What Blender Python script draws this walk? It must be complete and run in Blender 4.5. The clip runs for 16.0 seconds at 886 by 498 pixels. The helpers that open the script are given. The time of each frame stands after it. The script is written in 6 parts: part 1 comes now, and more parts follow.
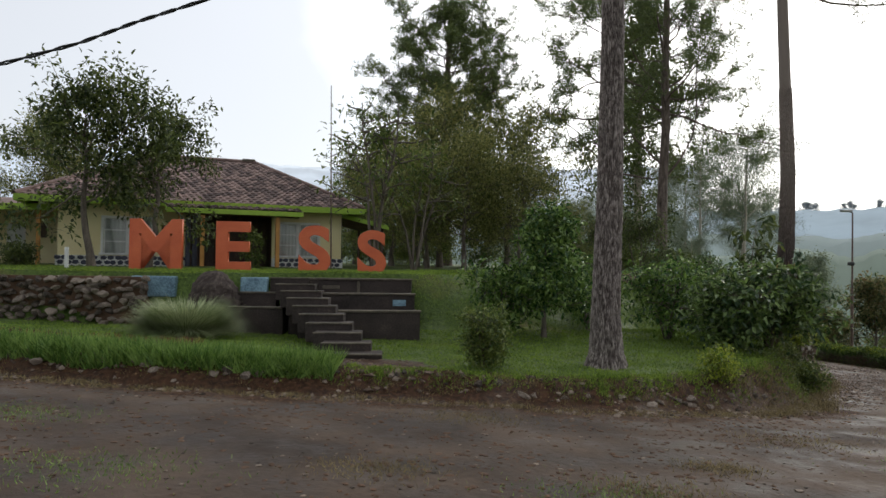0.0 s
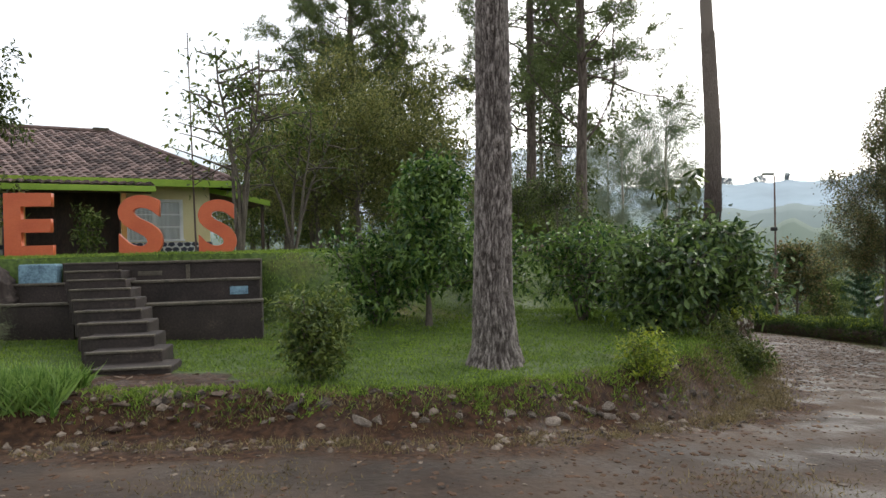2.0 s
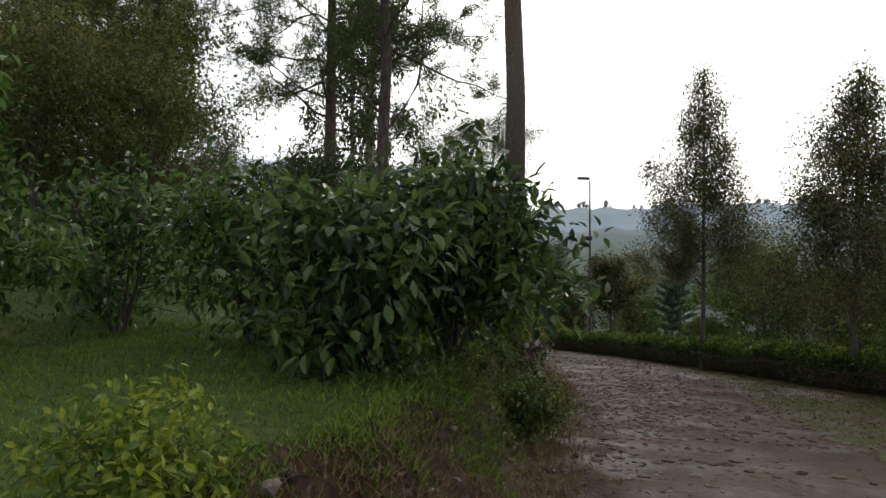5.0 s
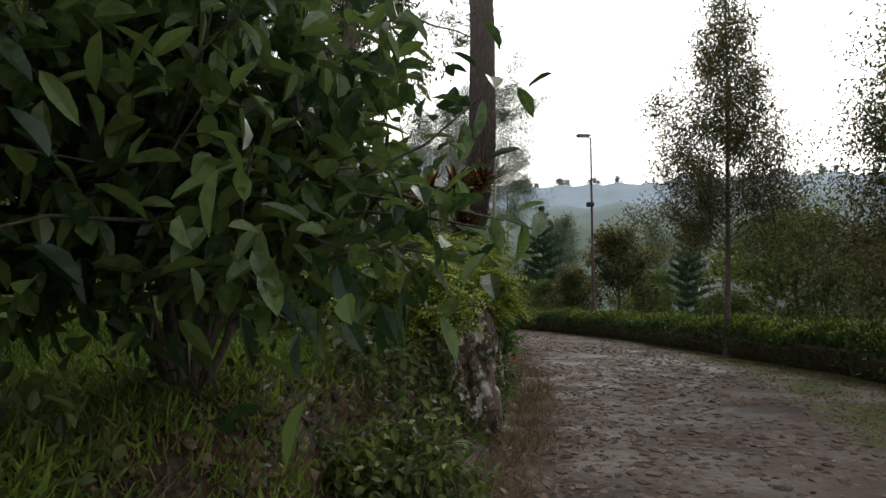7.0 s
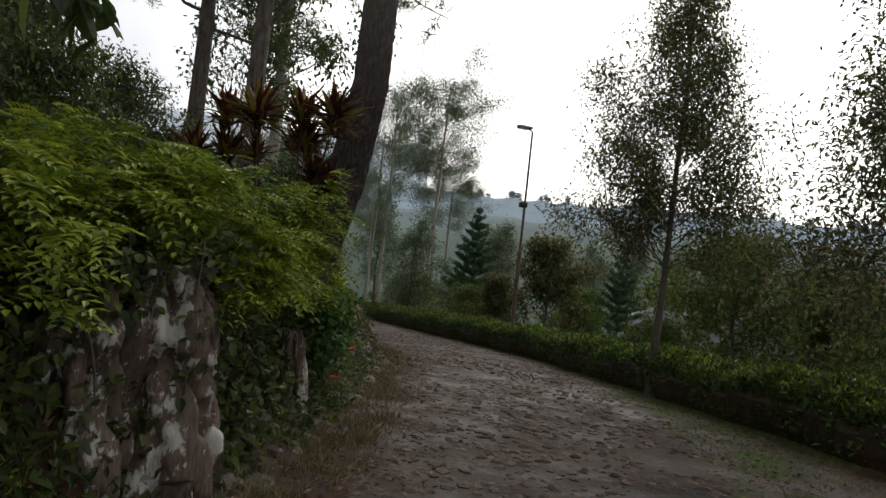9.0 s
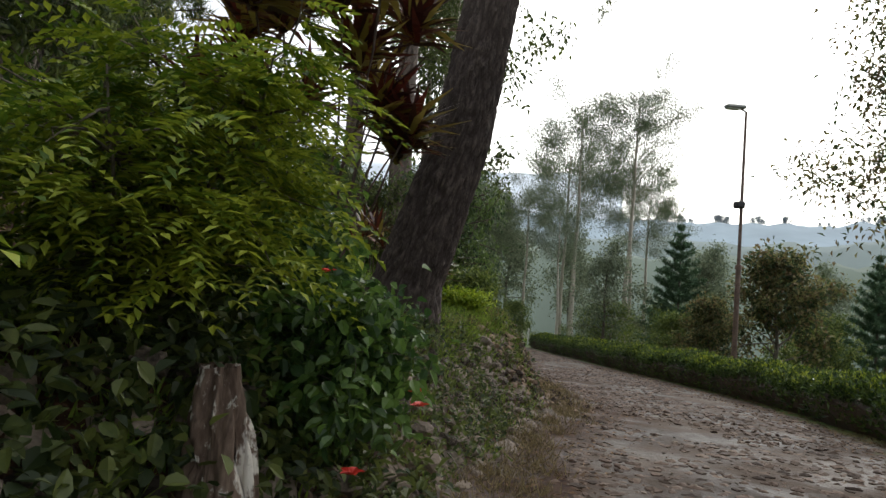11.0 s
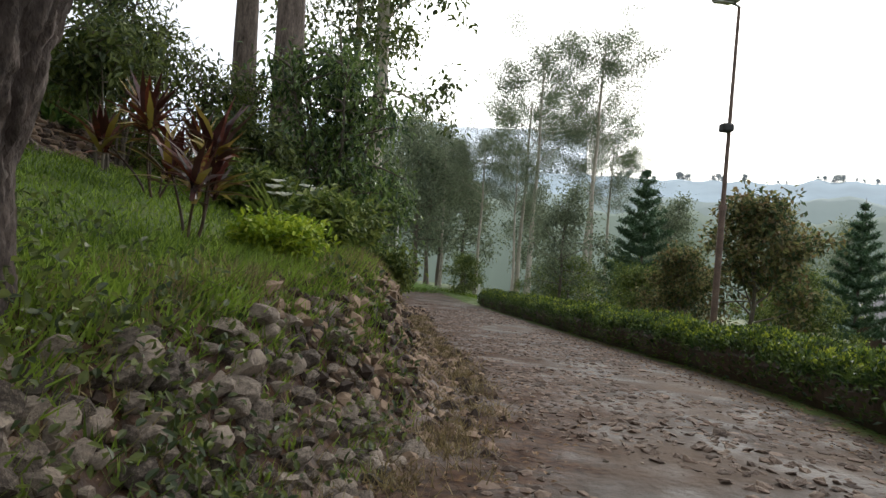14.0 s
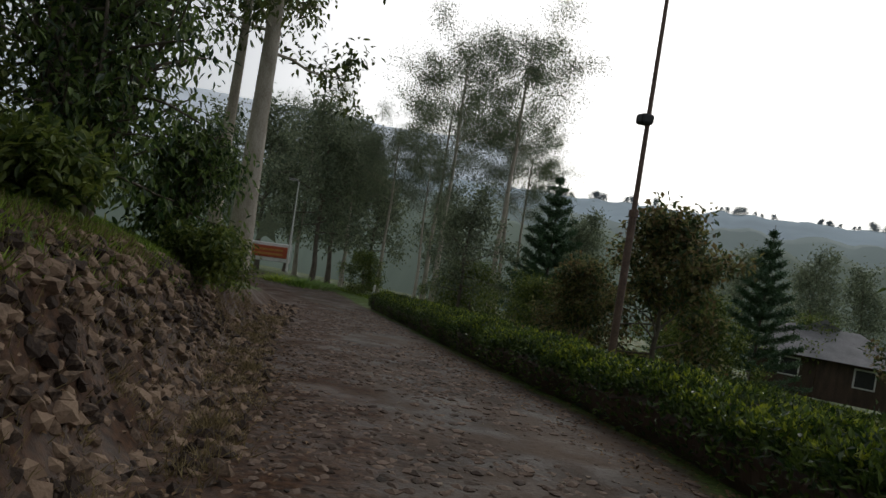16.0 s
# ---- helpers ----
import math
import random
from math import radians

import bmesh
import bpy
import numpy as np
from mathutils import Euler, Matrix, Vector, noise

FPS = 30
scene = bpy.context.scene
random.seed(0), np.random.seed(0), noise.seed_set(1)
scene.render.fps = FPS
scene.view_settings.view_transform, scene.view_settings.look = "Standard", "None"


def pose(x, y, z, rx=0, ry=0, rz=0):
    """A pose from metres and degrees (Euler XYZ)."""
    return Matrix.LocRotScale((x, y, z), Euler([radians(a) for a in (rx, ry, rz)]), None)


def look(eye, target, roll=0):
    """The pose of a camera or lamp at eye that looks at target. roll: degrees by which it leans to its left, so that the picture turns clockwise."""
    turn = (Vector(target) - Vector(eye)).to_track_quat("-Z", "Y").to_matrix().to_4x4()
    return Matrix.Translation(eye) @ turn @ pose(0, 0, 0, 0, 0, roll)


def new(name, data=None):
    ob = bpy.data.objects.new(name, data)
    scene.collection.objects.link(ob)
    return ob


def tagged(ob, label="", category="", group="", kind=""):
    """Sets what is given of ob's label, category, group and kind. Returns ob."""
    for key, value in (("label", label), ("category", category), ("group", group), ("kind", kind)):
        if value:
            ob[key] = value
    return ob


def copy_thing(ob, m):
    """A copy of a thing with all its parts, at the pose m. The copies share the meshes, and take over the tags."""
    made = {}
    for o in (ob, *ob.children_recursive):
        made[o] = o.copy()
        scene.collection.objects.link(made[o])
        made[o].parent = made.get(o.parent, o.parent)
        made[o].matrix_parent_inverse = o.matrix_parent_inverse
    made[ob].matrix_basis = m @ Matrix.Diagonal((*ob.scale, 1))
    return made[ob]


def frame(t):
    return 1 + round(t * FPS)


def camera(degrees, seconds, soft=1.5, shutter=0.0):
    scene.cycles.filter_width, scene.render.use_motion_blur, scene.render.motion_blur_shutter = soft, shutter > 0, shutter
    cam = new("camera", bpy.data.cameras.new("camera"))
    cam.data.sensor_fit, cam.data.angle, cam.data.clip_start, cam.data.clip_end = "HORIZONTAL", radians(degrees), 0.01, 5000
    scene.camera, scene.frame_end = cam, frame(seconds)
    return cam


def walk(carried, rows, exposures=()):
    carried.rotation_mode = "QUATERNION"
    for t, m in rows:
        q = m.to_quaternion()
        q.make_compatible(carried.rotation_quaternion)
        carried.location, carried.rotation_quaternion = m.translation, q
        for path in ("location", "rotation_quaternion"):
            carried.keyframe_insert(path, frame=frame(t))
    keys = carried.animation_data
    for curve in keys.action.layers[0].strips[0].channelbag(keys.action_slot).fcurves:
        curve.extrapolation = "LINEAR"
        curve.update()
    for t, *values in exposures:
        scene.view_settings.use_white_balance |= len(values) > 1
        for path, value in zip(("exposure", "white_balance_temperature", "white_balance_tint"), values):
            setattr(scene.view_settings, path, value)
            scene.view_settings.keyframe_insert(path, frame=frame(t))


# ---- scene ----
cam = camera(68.7, 16.0)
PATH = [
    (0.0, 0.041, -0.030, 1.740, 90.972, -0.927, -0.243),
    (0.5, 0.345, 0.810, 1.675, 90.368, 0.627, -0.308),
    (1.0, 0.707, 1.639, 1.599, 90.224, 0.943, -0.283),
    (1.5, 1.078, 2.392, 1.545, 88.953, 2.494, -3.353),
    (2.0, 1.433, 3.185, 1.471, 89.570, 1.183, -6.224),
    (2.5, 1.852, 3.930, 1.370, 89.635, 0.813, -6.344),
    (3.0, 2.379, 4.748, 1.270, 88.863, 3.467, -11.387),
    (3.5, 2.922, 5.566, 1.158, 91.225, 0.678, -16.239),
    (4.0, 3.616, 6.402, 1.032, 91.102, -0.355, -20.671),
    (6.5, 6.650, 10.205, 0.678, 90.228, 0.497, -18.638),
    (7.0, 7.295, 10.953, 0.562, 89.228, 1.150, -19.079),
    (7.5, 7.868, 11.553, 0.476, 88.634, 1.032, -23.924),
    (8.0, 8.465, 12.128, 0.424, 88.943, -0.633, -28.138),
    (8.5, 9.076, 12.712, 0.313, 88.329, -1.652, -28.405),
    (9.0, 9.572, 13.402, 0.183, 89.536, -6.016, -23.730),
    (9.5, 10.035, 14.096, 0.095, 89.218, -3.214, -18.436),
    (10.0, 10.444, 14.920, -0.049, 90.487, -4.138, -12.926),
    (12.5, 12.133, 18.685, -0.445, 91.373, -1.050, -1.432),
    (13.0, 12.368, 19.344, -0.505, 89.612, -2.667, -1.615),
    (13.5, 12.716, 19.959, -0.549, 90.164, -3.584, -6.275),
    (14.0, 13.048, 20.546, -0.585, 87.576, -3.683, -9.639),
    (14.5, 13.457, 21.131, -0.633, 87.042, -3.277, -12.010),
    (15.0, 13.834, 21.733, -0.659, 89.015, -7.511, -15.624),
    (15.5, 14.359, 22.402, -0.710, 89.128, -7.898, -18.131),
    (16.0, 14.772, 23.132, -0.745, 88.509, -8.503, -16.652),
]
# exposure follows the clip's own auto-exposure
EXPOSURES = [(0.0, 0.1), (1.0, 0.35), (2.0, 0.66), (3.0, 0.54), (3.5, 0.2), (4.0, -0.25), (6.5, -0.3), (7.0, -0.08), (7.5, 0.05), (8.0, -0.1), (8.5, -0.45), (9.5, -0.45), (10.0, -0.32), (12.5, 1.05), (13.0, 0.8), (13.5, 0.75), (14.0, 0.6), (14.5, 0.5), (15.0, 0.1), (15.5, -0.48), (16.0, -0.82)]
walk(cam, [(r[0], pose(*r[1:])) for r in PATH], EXPOSURES)

# ---- world, sun ----
SUN_AZ, SUN_EL = 38.0, 32.0  # degrees clockwise from +y, above the horizon
world = bpy.data.worlds.new("overcast_sky")
scene.world = world
world.use_nodes = True
wn, wl = world.node_tree.nodes, world.node_tree.links
wn.clear()
w_out = wn.new("ShaderNodeOutputWorld")
sky = wn.new("ShaderNodeTexSky")
sky.sky_type, sky.sun_disc = "NISHITA", False
sky.sun_elevation, sky.sun_rotation = radians(SUN_EL), radians(SUN_AZ)
bg_sky = wn.new("ShaderNodeBackground")
bg_sky.inputs["Strength"].default_value = 0.03
wl.new(sky.outputs[0], bg_sky.inputs[0])
w_tc = wn.new("ShaderNodeTexCoord")
w_dot = wn.new("ShaderNodeVectorMath")
w_dot.operation = "DOT_PRODUCT"
w_dot.inputs[1].default_value = (math.sin(radians(SUN_AZ)) * 0.95, math.cos(radians(SUN_AZ)) * 0.95, 0.30)
wl.new(w_tc.outputs["Generated"], w_dot.inputs[0])
w_noise = wn.new("ShaderNodeTexNoise")
w_noise.inputs["Scale"].default_value = 2.2
w_noise.inputs["Detail"].default_value = 5
wl.new(w_tc.outputs["Generated"], w_noise.inputs["Vector"])
w_add = wn.new("ShaderNodeMath")
w_add.operation = "MULTIPLY_ADD"
w_add.inputs[1].default_value = 0.22
wl.new(w_noise.outputs[0], w_add.inputs[0])
wl.new(w_dot.outputs["Value"], w_add.inputs[2])
w_ramp = wn.new("ShaderNodeValToRGB")
for spot, (p, c) in zip((0, 1), ((0.10, (0.56, 0.57, 0.59, 1)), (1.05, (2.1, 2.06, 2.0, 1)))):
    w_ramp.color_ramp.elements[spot].position, w_ramp.color_ramp.elements[spot].color = p, c
mid = w_ramp.color_ramp.elements.new(0.80)
mid.color = (0.76, 0.77, 0.79, 1)
wl.new(w_add.outputs[0], w_ramp.inputs[0])
bg_cloud = wn.new("ShaderNodeBackground")
bg_cloud.inputs["Strength"].default_value = 1.0
wl.new(w_ramp.outputs[0], bg_cloud.inputs[0])
w_sum = wn.new("ShaderNodeAddShader")
wl.new(bg_sky.outputs[0], w_sum.inputs[0])
wl.new(bg_cloud.outputs[0], w_sum.inputs[1])
wl.new(w_sum.outputs[0], w_out.inputs[0])

sun = new("sun", bpy.data.lights.new("sun", "SUN"))
sun.data.energy, sun.data.angle, sun.data.color = 0.5, radians(18), (1.0, 0.95, 0.87)
sun.matrix_world = look((0, 0, 60), (-math.sin(radians(SUN_AZ)) * 60, -math.cos(radians(SUN_AZ)) * 60, 60 - 60 * math.tan(radians(SUN_EL))))


# ---- materials ----
def material(name, dark, light, rough=0.8, scale=6.0, fine=60.0, bump=0.3, metal=0.0, island=0.0, translucent=0.0, spec=0.5, stretch=(1, 1, 1), obrand=0.0, third=None):
    """Two-scale noise colour between dark and light, fine bump; island: brightness spread between loose pieces."""
    m = bpy.data.materials.new(name)
    m.use_nodes = True
    n, l = m.node_tree.nodes, m.node_tree.links
    bsdf, out = n["Principled BSDF"], n["Material Output"]
    tc = n.new("ShaderNodeTexCoord")
    mp = n.new("ShaderNodeMapping")
    mp.inputs["Scale"].default_value = stretch
    l.new(tc.outputs["Object"], mp.inputs[0])
    big, small = n.new("ShaderNodeTexNoise"), n.new("ShaderNodeTexNoise")
    big.inputs["Scale"].default_value, big.inputs["Detail"].default_value = scale, 4
    small.inputs["Scale"].default_value, small.inputs["Detail"].default_value = fine, 3
    l.new(mp.outputs[0], big.inputs["Vector"])
    l.new(mp.outputs[0], small.inputs["Vector"])
    mix = n.new("ShaderNodeMath")
    mix.operation = "MULTIPLY_ADD"
    mix.inputs[1].default_value = 0.45
    l.new(small.outputs[0], mix.inputs[0])
    half = n.new("ShaderNodeMath")
    half.operation = "MULTIPLY"
    half.inputs[1].default_value = 0.55
    l.new(big.outputs[0], half.inputs[0])
    l.new(half.outputs[0], mix.inputs[2])
    ramp = n.new("ShaderNodeValToRGB")
    ramp.color_ramp.elements[0].position, ramp.color_ramp.elements[0].color = 0.34, (*dark, 1)
    ramp.color_ramp.elements[1].position, ramp.color_ramp.elements[1].color = 0.66, (*light, 1)
    if third:
        e = ramp.color_ramp.elements.new(0.60)
        e.color = (*third, 1)
    fac = mix.outputs[0]
    if island or obrand:
        src = n.new("ShaderNodeNewGeometry").outputs["Random Per Island"] if island else n.new("ShaderNodeObjectInfo").outputs["Random"]
        k = n.new("ShaderNodeMath")
        k.operation = "MULTIPLY_ADD"
        k.inputs[1].default_value = island or obrand
        l.new(src, k.inputs[0])
        sub = n.new("ShaderNodeMath")
        sub.operation = "SUBTRACT"
        sub.inputs[1].default_value = (island or obrand) / 2
        l.new(mix.outputs[0], sub.inputs[0])
        l.new(sub.outputs[0], k.inputs[2])
        fac = k.outputs[0]
    l.new(fac, ramp.inputs[0])
    l.new(ramp.outputs[0], bsdf.inputs["Base Color"])
    bsdf.inputs["Roughness"].default_value = rough
    bsdf.inputs["Metallic"].default_value = metal
    bsdf.inputs["Specular IOR Level"].default_value = spec
    if bump:
        b = n.new("ShaderNodeBump")
        b.inputs["Strength"].default_value = bump
        b.inputs["Distance"].default_value = 0.02
        l.new(mix.outputs[0], b.inputs["Height"])
        l.new(b.outputs[0], bsdf.inputs["Normal"])
    if translucent:
        t = n.new("ShaderNodeBsdfTranslucent")
        l.new(ramp.outputs[0], t.inputs[0])
        ms = n.new("ShaderNodeMixShader")
        ms.inputs[0].default_value = translucent
        l.new(bsdf.outputs[0], ms.inputs[1])
        l.new(t.outputs[0], ms.inputs[2])
        l.new(ms.outputs[0], out.inputs[0])
    return m


M = dict(
    grass=material("grass", (0.070, 0.125, 0.013), (0.26, 0.37, 0.045), 0.7, 1.2, 40, 0.4, island=0.35, translucent=0.3),
    dry_grass=material("dry_grass", (0.10, 0.075, 0.035), (0.30, 0.24, 0.11), 0.8, 2, 40, 0.3, island=0.4, translucent=0.2),
    border_grass=material("border_grass", (0.07, 0.15, 0.02), (0.24, 0.36, 0.08), 0.55, 2, 30, 0.2, island=0.5, translucent=0.3),
    pale_grass=material("pale_grass", (0.14, 0.20, 0.065), (0.46, 0.50, 0.28), 0.55, 2, 30, 0.2, island=0.5, translucent=0.25),
    coffee=material("coffee_leaf", (0.030, 0.078, 0.020), (0.19, 0.29, 0.065), 0.27, 3, 40, 0.2, island=0.5, translucent=0.34),
    dark_gloss=material("dark_glossy_leaf", (0.026, 0.060, 0.019), (0.165, 0.24, 0.063), 0.28, 3, 40, 0.2, island=0.5, translucent=0.34),
    leaf=material("tree_leaf", (0.052, 0.088, 0.018), (0.195, 0.24, 0.05), 0.5, 0.6, 30, 0.0, island=0.5, translucent=0.36),
    leaf_dark=material("dark_leaf", (0.036, 0.058, 0.017), (0.14, 0.17, 0.042), 0.5, 0.6, 30, 0.0, island=0.5, translucent=0.4),
    leaf_red=material("reddish_leaf", (0.055, 0.085, 0.032), (0.24, 0.235, 0.09), 0.5, 0.5, 30, 0.0, island=0.7, translucent=0.55, third=(0.20, 0.13, 0.06)),
    olive=material("olive_tree_leaf", (0.085, 0.105, 0.028), (0.29, 0.29, 0.085), 0.45, 0.5, 30, 0.0, island=0.6, translucent=0.4),
    hibiscus=material("hibiscus_leaf", (0.032, 0.076, 0.017), (0.125, 0.215, 0.042), 0.42, 2.5, 40, 0.2, island=0.5, translucent=0.4),
    fern=material("fern_leaf", (0.09, 0.16, 0.014), (0.37, 0.42, 0.04), 0.5, 1.5, 30, 0.0, island=0.4, translucent=0.35),
    lime=material("lime_leaf", (0.16, 0.26, 0.015), (0.40, 0.48, 0.04), 0.5, 1.5, 30, 0.0, island=0.4, translucent=0.35),
    needle=material("pine_needle", (0.05, 0.08, 0.022), (0.17, 0.21, 0.055), 0.6, 0.4, 20, 0.0, island=0.4, translucent=0.2),
    norfolk=material("norfolk_needle", (0.03, 0.075, 0.035), (0.09, 0.16, 0.07), 0.55, 0.6, 20, 0.0, island=0.4, translucent=0.15),
    # pale on purpose: the mist over far things is mixed into this colour
    far_leaf=material("hazy_distant_leaf", (0.12, 0.155, 0.10), (0.29, 0.33, 0.21), 0.8, 0.3, 10, 0.0, island=0.4, translucent=0.4),
    # bluish grey holds the haze in front of the far ridge, painted in
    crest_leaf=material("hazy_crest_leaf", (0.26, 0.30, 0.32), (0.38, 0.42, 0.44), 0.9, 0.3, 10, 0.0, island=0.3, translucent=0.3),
    strap=material("cordyline_leaf", (0.045, 0.014, 0.012), (0.30, 0.23, 0.05), 0.4, 2, 30, 0.1, island=0.7, translucent=0.2, third=(0.17, 0.035, 0.022)),
    tea=material("tea_leaf", (0.018, 0.045, 0.010), (0.11, 0.165, 0.030), 0.38, 1.5, 40, 0.0, island=0.5, translucent=0.25),
    pine_bark=material("pine_bark", (0.035, 0.024, 0.018), (0.22, 0.17, 0.14), 0.9, 9, 50, 1.0, stretch=(1, 1, 0.22)),
    bark=material("bark", (0.05, 0.04, 0.03), (0.20, 0.165, 0.13), 0.9, 6, 60, 0.6, stretch=(1, 1, 0.3)),
    pale_bark=material("pale_bark", (0.26, 0.22, 0.17), (0.55, 0.50, 0.42), 0.8, 4, 40, 0.3, stretch=(1, 1, 0.35)),
    stone=material("field_stone", (0.034, 0.024, 0.016), (0.29, 0.235, 0.185), 0.9, 9, 45, 0.9, obrand=0.35),
    stone_rest=material("field_stone_rest", (0.030, 0.021, 0.014), (0.26, 0.205, 0.155), 0.9, 9, 45, 0.9, island=0.45),
    cobble=material("road_cobble", (0.046, 0.027, 0.017), (0.18, 0.124, 0.088), 0.82, 3, 60, 0.5, obrand=0.3),
    cobble_rest=material("road_cobble_rest", (0.042, 0.025, 0.016), (0.165, 0.112, 0.080), 0.85, 3, 60, 0.5, island=0.35),
    concrete=material("old_concrete", (0.016, 0.012, 0.009), (0.082, 0.060, 0.046), 0.85, 2.2, 30, 0.5, third=(0.05, 0.036, 0.03)),
    concrete_top=material("mossy_step_edge", (0.035, 0.03, 0.02), (0.15, 0.125, 0.09), 0.85, 4, 40, 0.5),
    blue_paint=material("faded_blue_paint", (0.06, 0.11, 0.15), (0.26, 0.42, 0.50), 0.7, 4, 30, 0.2),
    yellow_wall=material("pale_yellow_plaster", (0.62, 0.52, 0.26), (0.78, 0.70, 0.42), 0.85, 0.7, 30, 0.15),
    lime_paint=material("lime_green_fascia", (0.22, 0.36, 0.03), (0.36, 0.52, 0.06), 0.6, 2, 40, 0.1),
    white_paint=material("white_paint", (0.55, 0.55, 0.52), (0.78, 0.78, 0.75), 0.6, 3, 40, 0.1),
    orange=material("orange_paint", (0.50, 0.085, 0.025), (0.64, 0.14, 0.045), 0.45, 2, 40, 0.1),
    orange_side=material("orange_letter_edge", (0.36, 0.06, 0.02), (0.46, 0.10, 0.04), 0.5, 2, 40, 0.1),
    roof_tile=material("weathered_roof_tile", (0.05, 0.030, 0.025), (0.26, 0.175, 0.15), 0.85, 1.5, 30, 0.4, obrand=0.45),
    roof_rest=material("weathered_roof_tile_rest", (0.05, 0.030, 0.025), (0.26, 0.175, 0.15), 0.85, 1.5, 30, 0.4, island=0.45),
    dark_wood=material("dark_wood", (0.03, 0.018, 0.012), (0.10, 0.06, 0.04), 0.6, 5, 40, 0.2, stretch=(1, 1, 0.2)),
    amber_wood=material("amber_painted_post", (0.38, 0.17, 0.035), (0.55, 0.27, 0.06), 0.55, 4, 40, 0.1),
    blue_stone=material("dark_blue_stone", (0.012, 0.014, 0.025), (0.05, 0.055, 0.085), 0.5, 4, 40, 0.2),
    mortar=material("white_mortar", (0.45, 0.45, 0.42), (0.7, 0.7, 0.66), 0.8, 4, 40, 0.2),
    curtain=material("net_curtain", (0.45, 0.44, 0.40), (0.68, 0.66, 0.60), 0.9, 3, 40, 0.2),
    steel=material("galvanised_steel", (0.20, 0.20, 0.19), (0.38, 0.38, 0.36), 0.45, 3, 40, 0.1, metal=0.7),
    rust=material("rusty_pole_paint", (0.07, 0.045, 0.035), (0.20, 0.13, 0.10), 0.7, 5, 40, 0.3),
    cable=material("cable_rubber", (0.012, 0.012, 0.013), (0.03, 0.03, 0.03), 0.6, 5, 40, 0.1),
    grey_roof=material("grey_roof", (0.10, 0.10, 0.105), (0.22, 0.22, 0.225), 0.7, 1.5, 20, 0.3),
    red_petal=material("red_petal", (0.55, 0.02, 0.015), (0.8, 0.06, 0.03), 0.5, 3, 30, 0.0, translucent=0.3),
    white_petal=material("white_petal", (0.7, 0.7, 0.62), (0.85, 0.85, 0.8), 0.5, 3, 30, 0.0, translucent=0.3),
    earthy_stone=material("earthy_field_stone", (0.024, 0.013, 0.007), (0.24, 0.165, 0.11), 0.94, 8, 45, 0.8, island=0.7),
    litter=material("fallen_leaf", (0.045, 0.024, 0.012), (0.21, 0.125, 0.06), 0.8, 3, 30, 0.1, island=0.6),
    soil=material("bank_soil", (0.05, 0.028, 0.016), (0.15, 0.085, 0.048), 0.95, 3, 40, 0.8),
)


def plated_bark(name, dark, light, scale=16):
    """Pine bark: dark furrows between pale flaking plates, told apart by the mesh's own relief."""
    m = material(name, dark, light, 0.92, scale, 70, 0.9, stretch=(1, 1, 0.5))
    n, l = m.node_tree.nodes, m.node_tree.links
    at = n.new("ShaderNodeAttribute")
    at.attribute_name = "plate"
    k = n.new("ShaderNodeMix")
    k.data_type = "RGBA"
    k.inputs[6].default_value = (0.028, 0.018, 0.014, 1)
    base = n["Principled BSDF"].inputs["Base Color"]
    l.new(base.links[0].from_socket, k.inputs[7])
    l.new(at.outputs["Fac"], k.inputs["Factor"])
    l.new(k.outputs[2], base)
    return m


M["plated"] = plated_bark("plated_pine_bark", (0.052, 0.036, 0.029), (0.47, 0.41, 0.365))
M["plated_dark"] = plated_bark("dark_plated_pine_bark", (0.017, 0.012, 0.009), (0.125, 0.096, 0.080))


def paler_above(m, z0, z1, pale):
    """Bark paler and greyer up the trunk, with veiling glare put into its colour."""
    n, l = m.node_tree.nodes, m.node_tree.links
    xyz, grade, k = n.new("ShaderNodeSeparateXYZ"), n.new("ShaderNodeMapRange"), n.new("ShaderNodeMix")
    l.new(n.new("ShaderNodeTexCoord").outputs["Object"], xyz.inputs[0])
    l.new(xyz.outputs["Z"], grade.inputs[0])
    grade.inputs[1].default_value, grade.inputs[2].default_value, grade.inputs[4].default_value = z0, z1, 0.75
    k.data_type = "RGBA"
    base = n["Principled BSDF"].inputs["Base Color"]
    l.new(base.links[0].from_socket, k.inputs[6])
    k.inputs[7].default_value = (*pale, 1)
    l.new(grade.outputs[0], k.inputs["Factor"])
    l.new(k.outputs[2], base)


